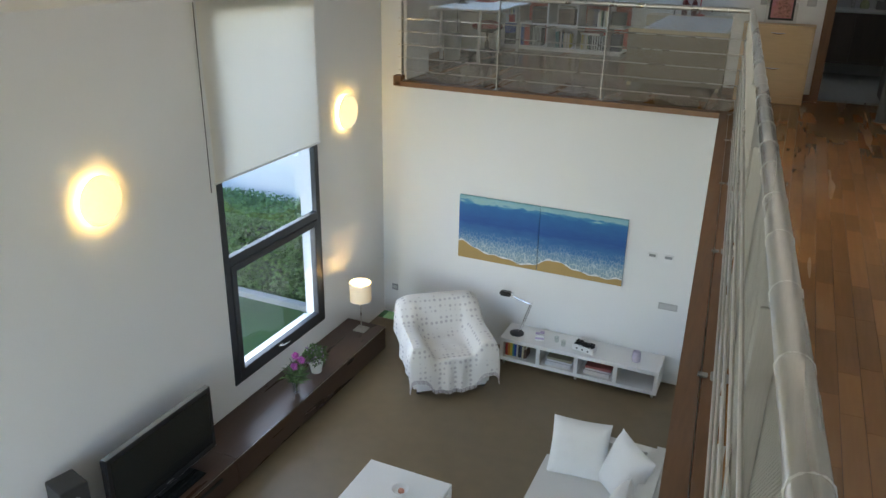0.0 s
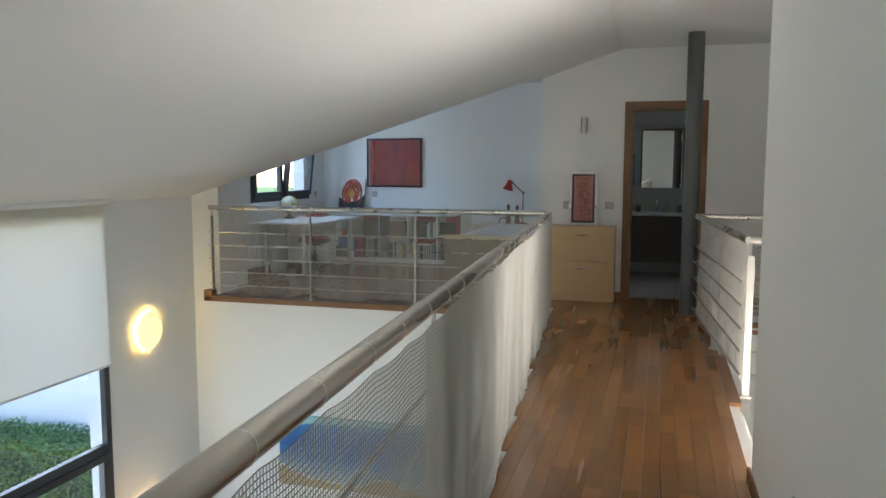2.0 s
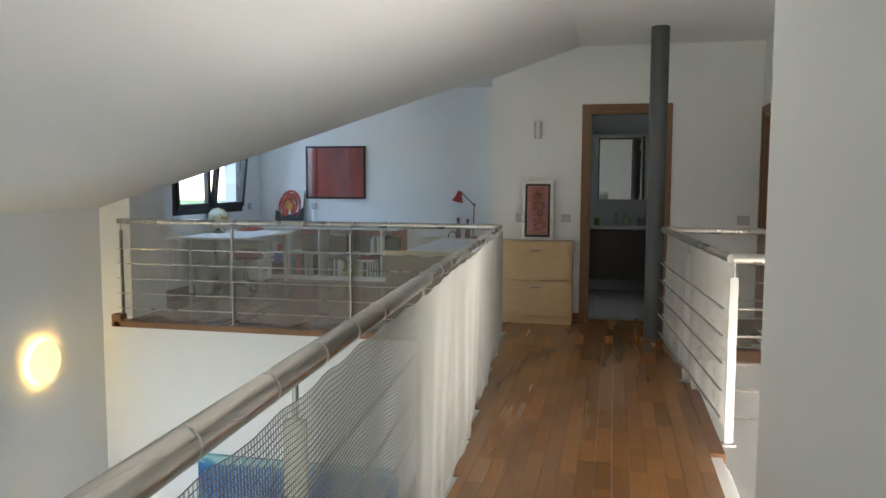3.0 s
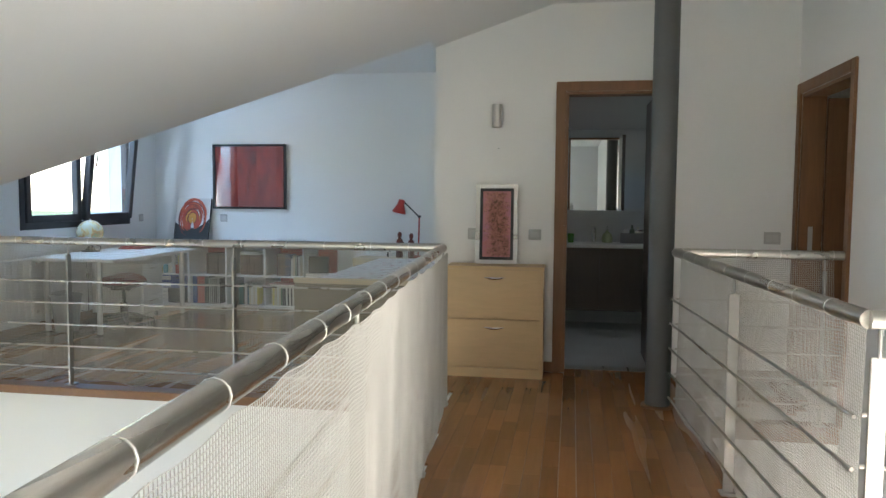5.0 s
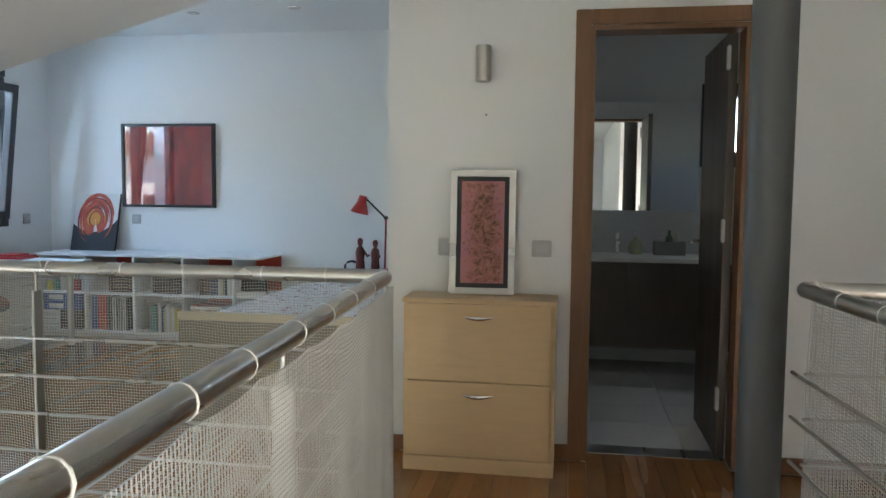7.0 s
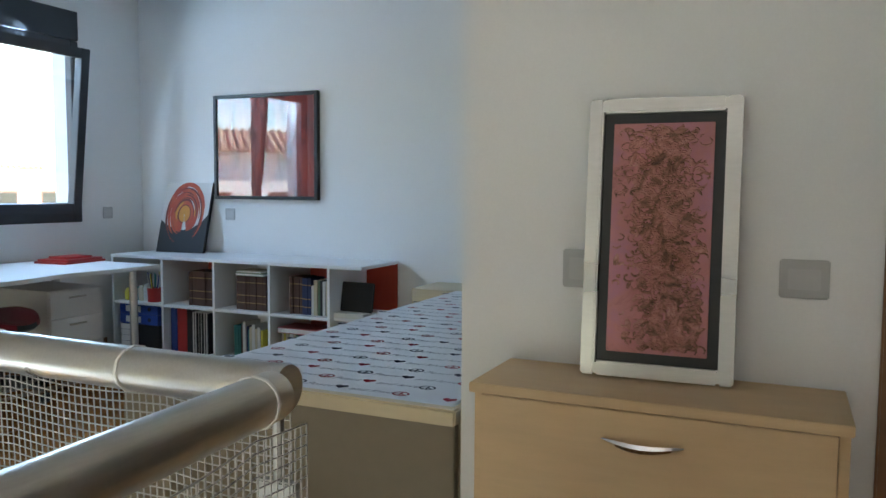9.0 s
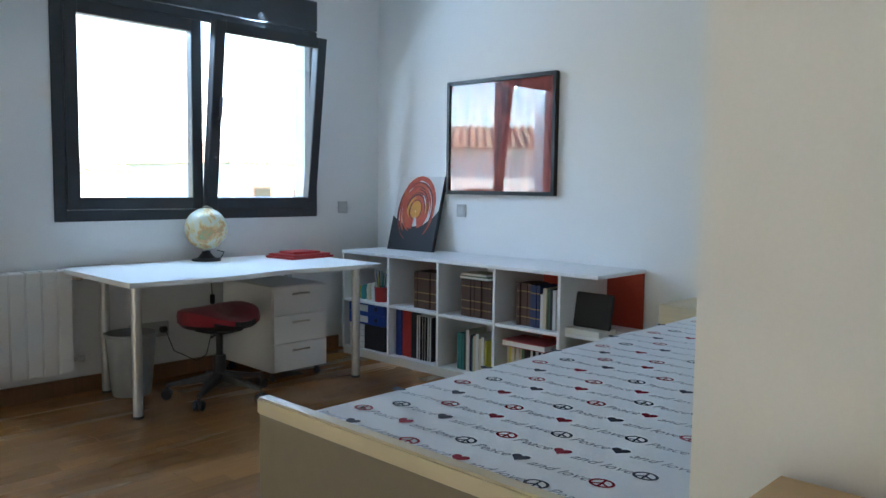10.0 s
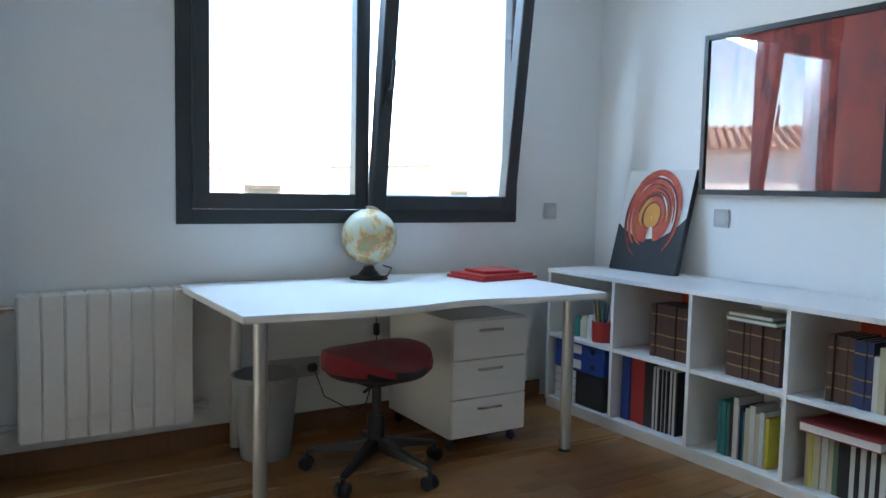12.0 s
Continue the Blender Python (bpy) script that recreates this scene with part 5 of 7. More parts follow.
# canvas in two halves, leaning on the wall
CANVASW = mat("white_canvas_paint", (0.70, 0.69, 0.67), 0.8, grain=200, spread=0.04, bump=0.2)
CANVASK = mat("black_canvas_paint", (0.018, 0.018, 0.02), 0.6, grain=200, spread=0.2, bump=0.3)
CANVASR = art_mat("red_orange_brushwork", [(0.3, (0.30, 0.03, 0.02)), (0.5, (0.48, 0.07, 0.03)), (0.7, (0.52, 0.13, 0.04))], 9, 0.8)
CANVASO = mat("orange_paint", (0.62, 0.27, 0.04), 0.6, grain=60, spread=0.15, bump=0.3)
can = thing("canvas_painting", pose(-3.555, 11.40, SZ + 0.001, -15.5, 0, 4) @ Matrix.Diagonal((1.05, 1, 1.06, 1)), "two-part canvas of a red and orange swirl on black and white", "painting")
part("canvas", bm_box(-0.195, 0, 0.0, -0.004, 0.028, 0.50, 0.002), CANVASW, can)
part("canvas", bm_box(0.0, 0, 0.0, 0.195, 0.028, 0.50, 0.002), CANVASW, can)
bm = bm_poly([(-0.195, 0.0), (0.195, 0.0), (0.195, 0.27), (0.15, 0.22), (0.08, 0.175), (0.0, 0.16), (-0.09, 0.175), (-0.15, 0.20), (-0.195, 0.23)], 0, 0.0015)
bm.transform(pose(0, -0.0002, 0, 90))
part("black_field", bm, CANVASK, can)
part("black_edge", bm_box(0.1955, -0.001, 0, 0.1985, 0.030, 0.502), CANVASK, can)


def arc_stroke(r0, r1, a0, a1, taper, y):
    bm = bmesh.new()
    n = 28
    prev = None
    for i in range(n + 1):
        a = radians(a0 + (a1 - a0) * i / n)
        w = (r1 - r0) / 2 * (math.sin(math.pi * (0.04 + 0.92 * i / n)) ** taper)
        rm = (r0 + r1) / 2
        p = [bm.verts.new((k * math.cos(a) * 0.80, y, 0.27 + k * math.sin(a) * 1.08)) for k in (rm - w, rm + w)]
        if prev:
            bm.faces.new((prev[0], prev[1], p[1], p[0]))
        prev = p
    return bm


# brush strokes swept round an orange core, open towards the bottom
rs = random.Random(17)
CANVASD = mat("dark_red_paint", (0.13, 0.018, 0.014), 0.6, grain=60, spread=0.2, bump=0.3)
strokes = {"red_swirl": (bmesh.new(), CANVASR), "dark_swirl": (bmesh.new(), CANVASD), "pale_swirl": (bmesh.new(), CANVASW), "orange_core": (bmesh.new(), CANVASO)}
join(strokes["red_swirl"][0], arc_stroke(0.02, 0.150, -70, 262, 0.35, -0.0034))
join(strokes["orange_core"][0], arc_stroke(0.0, 0.060, -80, 275, 0.25, -0.0060))
for k in range(52):
    rad, wide = rs.uniform(0.055, 0.205), rs.uniform(0.004, 0.012)
    mid, half = rs.uniform(20, 190), rs.uniform(35, 110)
    kind = "red_swirl"
    if k % 3 == 0:
        kind = "dark_swirl"
    elif k % 7 == 1 and rad > 0.09:
        kind, mid, half = "pale_swirl", rs.uniform(20, 75), rs.uniform(30, 55)
    elif k % 8 == 2 and rad < 0.12:
        kind = "orange_core"
    a0, a1 = max(mid - half, -78), min(mid + half, 266)
    join(strokes[kind][0], arc_stroke(rad - wide, rad + wide, a0, a1, 0.7, -0.0040 - 0.00003 * k))
for kind, (made, paint_) in strokes.items():
    tagged(part(kind, made, paint_, can, smooth=False), kind="stuff")

# framed red print with glass
REDART = art_mat("red_print", [(0.36, (0.16, 0.025, 0.02)), (0.48, (0.34, 0.045, 0.03)), (0.56, (0.42, 0.06, 0.035)), (0.72, (0.46, 0.12, 0.05))], 3.2, 0.8, bump=0.05, stretch=(3.4, 1, 0.75))
prt = thing("framed_print", pose(0, 0, 0), "red abstract print behind glass in a black frame", "picture")
FX0, FX1, FZ0, FZ1 = -3.33, -2.438, 1.116, 1.862
bm = bmesh.new()
for x0, z0, x1, z1 in ((FX0, FZ0, FX0 + 0.025, FZ1), (FX1 - 0.025, FZ0, FX1, FZ1), (FX0 + 0.025, FZ0, FX1 - 0.025, FZ0 + 0.025), (FX0 + 0.025, FZ1 - 0.025, FX1 - 0.025, FZ1)):
    bm_box(x0, NORTH - 0.04, z0, x1, NORTH - 0.002, z1, 0.002, bm=bm)
part("picture_frame", bm, BLACK, prt)
part("print", bm_box(FX0 + 0.025, NORTH - 0.020, FZ0 + 0.025, FX1 - 0.025, NORTH - 0.01, FZ1 - 0.025), REDART, prt, smooth=False)
part("glass", bm_box(FX0 + 0.025, NORTH - 0.030, FZ0 + 0.025, FX1 - 0.025, NORTH - 0.027, FZ1 - 0.025), PICGLASS, prt, smooth=False)

# red desk lamp and two figurines on the bed's headboard ledge
lamp = thing("red_desk_lamp", pose(-0.86, 11.42, 0.60), "red jointed desk lamp on the headboard ledge", "lamp")
part("base", bm_lathe([(0, 0), (0.075, 0.0), (0.075, 0.015), (0.02, 0.028), (0.0, 0.03)], 28), REDPLASTIC, lamp)
part("upright", bm_tube([(0, 0, 0.02), (0.01, 0, 0.46)], 0.008, 8), REDPLASTIC, lamp)
part("arm", bm_tube([(0.01, 0, 0.45), (-0.17, 0, 0.62)], 0.008, 8), BLACK, lamp)
part("joint", bm_cyl(0.016, 0.03, 14), BLACK, lamp).matrix_basis = pose(0.01, 0.015, 0.455, 90)
bm = bm_lathe([(0.022, 0.0), (0.034, -0.004), (0.040, -0.06), (0.078, -0.15), (0.075, -0.15), (0.036, -0.062), (0.020, -0.01)], 28)
part("shade", bm, REDPLASTIC, lamp, "red conical shade").matrix_basis = pose(-0.185, 0, 0.64, 0, 14, 0)
FIG = mat("painted_figurine", (0.15, 0.035, 0.025), 0.5, grain=40, spread=0.4, bump=0.2)
for x, s, rz in ((-1.06, 1.0, 20), (-0.93, 0.95, -30)):
    bm = bm_lathe([(0, 0), (0.035, 0.001), (0.04, 0.02), (0.033, 0.10), (0.04, 0.15), (0.03, 0.19), (0.013, 0.205), (0.022, 0.225), (0.024, 0.25), (0.012, 0.27), (0, 0.272)], 18)
    bm_tube([(0.03, 0, 0.17), (0.06, -0.02, 0.12), (0.075, -0.02, 0.14)], 0.010, 8, bm=bm)
    bm.transform(pose(x, 11.37, 0.60, 0, 0, rz) @ Matrix.Diagonal((s, s, s * 1.05, 1)))
    solid("figurine", bm, FIG, "small dark red carved figurine", "figurine", group="figurines on the ledge")
solid("black_tube_arch", bm_tube([(-1.20, 11.40, 0.60), (-1.20, 11.40, 0.65), (-1.18, 11.40, 0.675), (-1.14, 11.40, 0.685), (-1.10, 11.40, 0.675), (-1.08, 11.40, 0.65), (-1.08, 11.40, 0.60)], 0.010, 10), BLACK, "black bent tube arch on the headboard ledge", "handle")


# ---- living room things ----
SBX, SBZ = -3.535, -2.87
for y0, y1, lab in ((4.144, 6.99, "long dark wenge low sideboard unit under the window"), (1.25, 4.14, "dark wenge low sideboard unit carrying the television")):
    sb = thing("sideboard", pose(0, 0, 0), lab, "sideboard", "sideboard units")
    part("body", bm_box(WEST + 0.004, y0, LOW + 0.03, SBX - 0.022, y1, SBZ - 0.022, 0.001), DARKWOOD, sb)
    part("top", bm_box(WEST + 0.004, y0, SBZ - 0.020, SBX, y1, SBZ, 0.002), DARKWOOD, sb)
    fr = part("front", bm_box(SBX - 0.020, y0 + 0.003, LOW + 0.03, SBX - 0.002, y1 - 0.003, SBZ - 0.024, 0.001), DARKWOOD, sb)
    part("edge_strip", bm_box(SBX, y0 + 0.001, SBZ - 0.006, SBX + 0.002, y1 - 0.001, SBZ - 0.001), STEEL, sb, "thin bright edge strip")
    part("plinth", bm_box(WEST + 0.02, y0 + 0.02, LOW, SBX - 0.08, y1 - 0.02, LOW + 0.03), BLACK, sb)
    if y0 < 4:
        part("handle", bm_box(SBX - 0.002, 3.55, SBZ - 0.085, SBX + 0.018, 3.92, SBZ - 0.055, 0.004), BLACK, fr, "dark bar handle")

tv = thing("television", pose(-3.79, 3.555, SBZ, 0, 0, 0), "black flat-screen television on a glass stand, switched off", "television")
part("bezel", bm_box(-0.045, -0.60, 0.07, 0.02, 0.60, 0.70, 0.010, 3), BLACK, tv)
SCREEN = mat("dark_screen", (0.012, 0.016, 0.017), 0.12, spread=0.05, bump=0)
part("screen", bm_box(0.0195, -0.555, 0.125, 0.0225, 0.555, 0.655), SCREEN, tv)
part("trim_strip", bm_box(0.0, -0.595, 0.062, 0.022, 0.595, 0.069, 0.002), CHROME, tv, "bright lower edge")
part("top_edge", bm_box(-0.03, -0.59, 0.7003, 0.018, 0.59, 0.703), GREYPLASTIC, tv)
part("logo", bm_box(0.0226, -0.04, 0.092, 0.0236, 0.04, 0.100), PLATE, tv, "pale maker's mark")
part("neck", bm_box(-0.03, -0.12, 0.012, 0.01, 0.12, 0.10, 0.004), BLACK, tv)
part("foot", bm_box(-0.15, -0.30, 0.0, 0.15, 0.30, 0.012, 0.005), SCREEN, tv)
spk = thing("loudspeaker", pose(-3.865, 2.69, SBZ, 0, 0, -14), "tall dark loudspeaker standing on the sideboard", "loudspeaker")
part("cabinet", bm_box(-0.13, -0.105, 0, 0.10, 0.105, 0.68, 0.006), mat("dark_speaker_vinyl", (0.035, 0.035, 0.036), 0.5, spread=0.1), spk)
for z, r in ((0.56, 0.03), (0.42, 0.07), (0.22, 0.07)):
    cone = part("driver", bm_lathe([(0, -0.008), (r * 0.3, -0.012), (r * 0.85, 0.002), (r, 0.006), (r * 1.08, 0.002), (r * 1.1, 0)], 28), GREYPLASTIC, spk)
    cone.matrix_basis = pose(0.10, 0, z, 0, 90, 0)

# table lamp
tl = thing("table_lamp", pose(-3.765, 6.80, SBZ), "lit table lamp with a white drum shade on the sideboard", "lamp")
part("base", bm_box(-0.075, -0.075, 0, 0.075, 0.075, 0.014, 0.002), STEEL, tl)
part("stem", bm_cyl(0.008, 0.50, 12), STEEL, tl).matrix_basis = pose(0, 0, 0.012)
SHADE = mat("lampshade_cloth", (0.80, 0.68, 0.48), 0.8, grain=200, spread=0.04, bump=0.1, emit=(1.0, 0.70, 0.40), emit_strength=0.035)
part("shade", bm_lathe([(0.128, 0.40), (0.13, 0.40), (0.13, 0.63), (0.128, 0.63), (0.126, 0.625), (0.126, 0.405)], 36), SHADE, tl, "warm lit cloth drum shade")
bm = bmesh.new()
bmesh.ops.create_uvsphere(bm, u_segments=16, v_segments=10, radius=0.03)
part("bulb", bm, mat("lamp_bulb", (1, 0.9, 0.7), 0.4, emit=(1.0, 0.72, 0.36), emit_strength=22, bump=0), tl).matrix_basis = pose(0, 0, 0.54)

# wall sconces
SCONCEBULB = mat("sconce_bulb", (1, 0.9, 0.7), 0.4, emit=(1.0, 0.68, 0.22), emit_strength=8, bump=0)
GLOWGLASS = mat("opal_glass_lit", (0.9, 0.8, 0.55), 0.4, emit=(1.0, 0.78, 0.40), emit_strength=0.17, bump=0)
for y, z in ((3.52, -0.283), (7.055, -0.278)):
    sc = thing("wall_sconce", pose(WEST, y, z), "lit round opal glass wall sconce giving warm light", "wall lamp", "sconces on the window wall")
    bm = bm_lathe([(0.0, 0.105), (0.06, 0.101), (0.12, 0.086), (0.165, 0.062), (0.190, 0.036), (0.193, 0.022)], 40)
    part("diffuser", bm, GLOWGLASS, sc, "glowing opal glass dish").matrix_basis = pose(0.02, 0, 0, 0, 90, 0)
    part("back_plate", bm_cyl(0.10, 0.02, 32), STEEL, sc).matrix_basis = pose(0, 0, 0, 0, 90, 0)
    part("bulb", torus((0.012, 0, 0), Vector((1, 0, 0)), 0.150, 0.006, 40, 8), SCONCEBULB, sc, "glowing ring-shaped tube")

# plants on the sideboard
rp = random.Random(5)


def leaf_blade(bm, base, tip, w):
    a, b = Vector(base), Vector(tip)
    d = b - a
    side = d.cross(Vector((rp.uniform(-1, 1), rp.uniform(-1, 1), 0.3))).normalized() * w
    mid = a + d * 0.5 + Vector((0, 0, 0.01))
    vs = [bm.verts.new(p) for p in (a, mid - side, b, mid + side)]
    bm.faces.new(vs)


PLANTGREEN = mat("plant_leaf", (0.075, 0.14, 0.045), 0.6, grain=20, spread=0.3, bump=0, island=True, obrand=1.4)
PINK = mat("pink_petals", (0.52, 0.12, 0.48), 0.7, grain=60, spread=0.3, bump=0.2, island=True, obrand=1.0)
pl = thing("flower_vase", pose(-3.68, 5.30, SBZ), "glass vase with pink ball flowers and green leaves", "plant")
part("vase", bm_lathe([(0, 0.002), (0.035, 0.0), (0.04, 0.13), (0.036, 0.13), (0.031, 0.01), (0, 0.01)], 20), CLEAR, pl)
bm = bmesh.new()
for i in range(240):
    a, e = rp.uniform(0, 6.28), rp.uniform(0.1, 1.2)
    L = rp.uniform(0.08, 0.17)
    o = Vector((rp.gauss(0, 0.035), rp.gauss(0, 0.035), 0.13 + rp.uniform(-0.02, 0.10)))
    leaf_blade(bm, o, o + Vector((math.cos(a) * math.cos(e), math.sin(a) * math.cos(e), math.sin(e))) * L, 0.008)
part("foliage", bm, PLANTGREEN, pl, smooth=False)
for x, y, z in ((0.0, 0.02, 0.42), (0.02, -0.04, 0.33), (0.04, 0.06, 0.36)):
    part("stem", bm_tube([(0, 0, 0.02), (x * 0.4, y * 0.4, z * 0.5), (x, y, z)], 0.003, 6), PLANTGREEN, pl)
    bm = bmesh.new()
    for i in range(110):
        d = Vector((rp.gauss(0, 1), rp.gauss(0, 1), rp.gauss(0, 1))).normalized()
        leaf_blade(bm, Vector((x, y, z)) + d * 0.008, Vector((x, y, z)) + d * rp.uniform(0.036, 0.05), 0.008)
    part("flower_head", bm, PINK, pl, "pink ball-shaped flower", smooth=False)
p2 = thing("potted_plant", pose(-3.72, 5.74, SBZ), "small leafy plant with lilac flowers in a pale pot", "plant")
part("pot", bm_lathe([(0, 0), (0.055, 0.0), (0.075, 0.11), (0.078, 0.115), (0.068, 0.115), (0.05, 0.01), (0, 0.01)], 28), WHITEGLOSS, p2)
bm = bmesh.new()
fl = bmesh.new()
for i in range(420):
    d = Vector((rp.gauss(0, 1), rp.gauss(0, 1), rp.gauss(0.5, 0.8))).normalized()
    o = Vector((0, 0, 0.19)) + d * rp.uniform(0.03, 0.13)
    leaf_blade(fl if i % 9 == 0 else bm, o, o + (d + Vector((rp.gauss(0, 0.5), rp.gauss(0, 0.5), rp.gauss(0, 0.5)))).normalized() * rp.uniform(0.025, 0.05), 0.011)
part("foliage", bm, PLANTGREEN, p2, smooth=False)
part("blossoms", fl, mat("lilac_petals", (0.42, 0.30, 0.48), 0.7, bump=0, island=True, obrand=0.8), p2, smooth=False)

# armchair under a fringed throw
armc = thing("armchair", pose(-2.65, 6.785, LOW, 0, 0, 38.5), "white armchair under a patterned fringed throw", "armchair")
THROW = bpy.data.materials.new("throw_with_grey_motifs")
THROW.use_nodes = True
nt = THROW.node_tree
tc = nt.nodes.new("ShaderNodeTexCoord")
vo = nt.nodes.new("ShaderNodeTexVoronoi")
vo.inputs["Scale"].default_value, vo.inputs["Randomness"].default_value = 17, 0.25
rmp = nt.nodes.new("ShaderNodeValToRGB")
rmp.color_ramp.elements[0].position, rmp.color_ramp.elements[0].color = 0.22, (0.52, 0.48, 0.47, 1)
rmp.color_ramp.elements[1].position, rmp.color_ramp.elements[1].color = 0.36, (0.74, 0.71, 0.67, 1)
nzz = nt.nodes.new("ShaderNodeTexNoise")
nzz.inputs["Scale"].default_value = 260
bpp = nt.nodes.new("ShaderNodeBump")
bpp.inputs["Strength"].default_value, bpp.inputs["Distance"].default_value = 0.4, 0.002
nt.links.new(tc.outputs["Object"], vo.inputs["Vector"])
nt.links.new(vo.outputs["Distance"], rmp.inputs[0])
nt.links.new(rmp.outputs[0], nt.nodes["Principled BSDF"].inputs["Base Color"])
nt.links.new(nzz.outputs[0], bpp.inputs["Height"])
nt.links.new(bpp.outputs[0], nt.nodes["Principled BSDF"].inputs["Normal"])
nt.nodes["Principled BSDF"].inputs["Roughness"].default_value = 0.92


def soft_box(x0, y0, z0, x1, y1, z1, r, puff=0.0, cuts=5, seed=0, wob=0.006):
    """A stuffed block: rounded, slightly bulging and uneven."""
    bm = bm_box(x0, y0, z0, x1, y1, z1, r, 4)
    bmesh.ops.subdivide_edges(bm, edges=[e for e in bm.edges if e.calc_length() > 0.12], cuts=cuts, use_grid_fill=True)
    c = Vector(((x0 + x1) / 2, (y0 + y1) / 2, (z0 + z1) / 2))
    h = Vector(((x1 - x0) / 2, (y1 - y0) / 2, (z1 - z0) / 2))
    for v in bm.verts:
        q = v.co - c
        u = Vector((q.x / h.x, q.y / h.y, q.z / h.z))
        f = puff * (1 - abs(u.x) ** 2 * 0.9) * (1 - abs(u.y) ** 2 * 0.9) + 0
        g = puff * (1 - abs(u.x) ** 2 * 0.9) * (1 - abs(u.z) ** 2 * 0.9)
        v.co.z += math.copysign(max(f, 0), u.z) * abs(u.z)
        v.co.y += math.copysign(max(g, 0), u.y) * abs(u.y)
        v.co += Vector((noise.noise(v.co * 6 + Vector((seed, 0, 0))), noise.noise(v.co * 6 + Vector((0, seed, 5))), noise.noise(v.co * 6 + Vector((3, 0, seed))))) * wob
    return bm


part("body", soft_box(-0.44, -0.40, 0.03, 0.44, 0.40, 0.34, 0.04, seed=1), WHITECLOTH, armc, "white slipcover skirt")


def throw_z(x, y):
    """Height of the throw over the seat, arms and back."""
    seat = 0.47 - 0.05 * max(0, (y + 0.40)) 
    arm = 0.64 - 2.2 * max(0, abs(abs(x) - 0.37) - 0.09) ** 1.3 * 2
    k = 1 / (1 + math.exp(-(abs(x) - 0.27) * 38))
    z = seat * (1 - k) + arm * k
    back = 0.86 - 1.6 * max(0, abs(x) - 0.28) ** 2
    kb = 1 / (1 + math.exp(-(y - 0.20) * 24))
    return z * (1 - kb) + max(back, z) * kb


bm = bmesh.new()
nx, ny = 56, 56
grid = []
for j in range(ny + 1):
    line_ = []
    for i in range(nx + 1):
        u, v = -0.72 + 1.44 * i / nx, -0.74 + 1.44 * j / ny
        cx, cy = max(-0.475, min(0.475, u)), max(-0.445, min(0.46, v))
        ox, oy = u - cx, v - cy
        fall = math.hypot(ox, oy)
        z = throw_z(cx, cy)
        fold = 0.020 * math.sin(26 * (cx + cy * 0.7) + 2 * math.sin(9 * cx)) * min(1, fall * 7)
        drop = fall * 1.25
        out = 0.03 * min(1, fall * 10) + fold
        n_ = Vector((ox, oy, 0)).normalized() if fall > 1e-6 else Vector((0, 0, 0))
        p = Vector((cx, cy, max(0.10, z - drop))) + n_ * (out + 0.05 * fall)
        p += Vector((0, 0, 1)) * 0.008 * noise.noise(Vector((u * 9, v * 9, 0)))
        line_.append(bm.verts.new(p))
    grid.append(line_)
for a, b in zip(grid, grid[1:]):
    for i in range(nx):
        bm.faces.new((a[i], a[i + 1], b[i + 1], b[i]))
edge_pts = [grid[0][i].co.copy() for i in range(nx + 1)]
r = bmesh.ops.extrude_face_region(bm, geom=list(bm.faces))
bmesh.ops.translate(bm, verts=[v for v in r["geom"] if isinstance(v, bmesh.types.BMVert)], vec=(0, 0, -0.006))
bmesh.ops.recalc_face_normals(bm, faces=bm.faces)
thr = part("throw", bm, THROW, armc, "patterned cotton throw with a fringe")
bm = bmesh.new()
for i in range(nx):
    for t in (0.0, 0.33, 0.66):
        p = edge_pts[i].lerp(edge_pts[i + 1], t)
        bm_tube([p, p + Vector((0.004 * math.sin(i * 3.1), -0.006, -0.045))], 0.004, 5, bm=bm)
ob = part("fringe", bm, mat("fringe_yarn", (0.50, 0.46, 0.46), 0.9), thr)
tagged(ob, kind="stuff")
for x in (-0.38, 0.38):
    for y in (-0.33, 0.33):
        part("foot", bm_cyl(0.025, 0.035, 12), BLACK, armc).matrix_basis = pose(x, y, 0)

# low white shelf
LX0, LX1, LY0, LY1, LZ0, LZ1 = -2.16, -0.294, 7.31, 7.73, LOW + 0.055, -2.84
low = thing("low_shelf", Matrix(), "low white shelf unit with four open compartments", "shelf")
part("top", bm_box(LX0, LY0, LZ1 - 0.045, LX1, LY1, LZ1, 0.002), WHITEGLOSS, low)
part("bottom", bm_box(LX0, LY0, LZ0, LX1, LY1, LZ0 + 0.045, 0.002), WHITEGLOSS, low)
for i in range(5):
    x = LX0 + (LX1 - LX0 - 0.045) * i / 4
    part("divider", bm_box(x, LY0 + 0.001, LZ0 + 0.045, x + 0.045, LY1, LZ1 - 0.045, 0.002), WHITEGLOSS, low)
part("back", bm_box(LX0 + 0.045, LY1 - 0.01, LZ0 + 0.045, LX1 - 0.045, LY1 - 0.002, LZ1 - 0.045), WHITEGLOSS, low)
for x in (LX0 + 0.05, (LX0 + LX1) / 2, LX1 - 0.05):
    for y in (LY0 + 0.05, LY1 - 0.05):
        part("foot", bm_cyl(0.016, 0.055, 12), STEEL, low).matrix_basis = pose(x, y, LOW)
LB = LZ0 + 0.0465
x = LX0 + 0.055
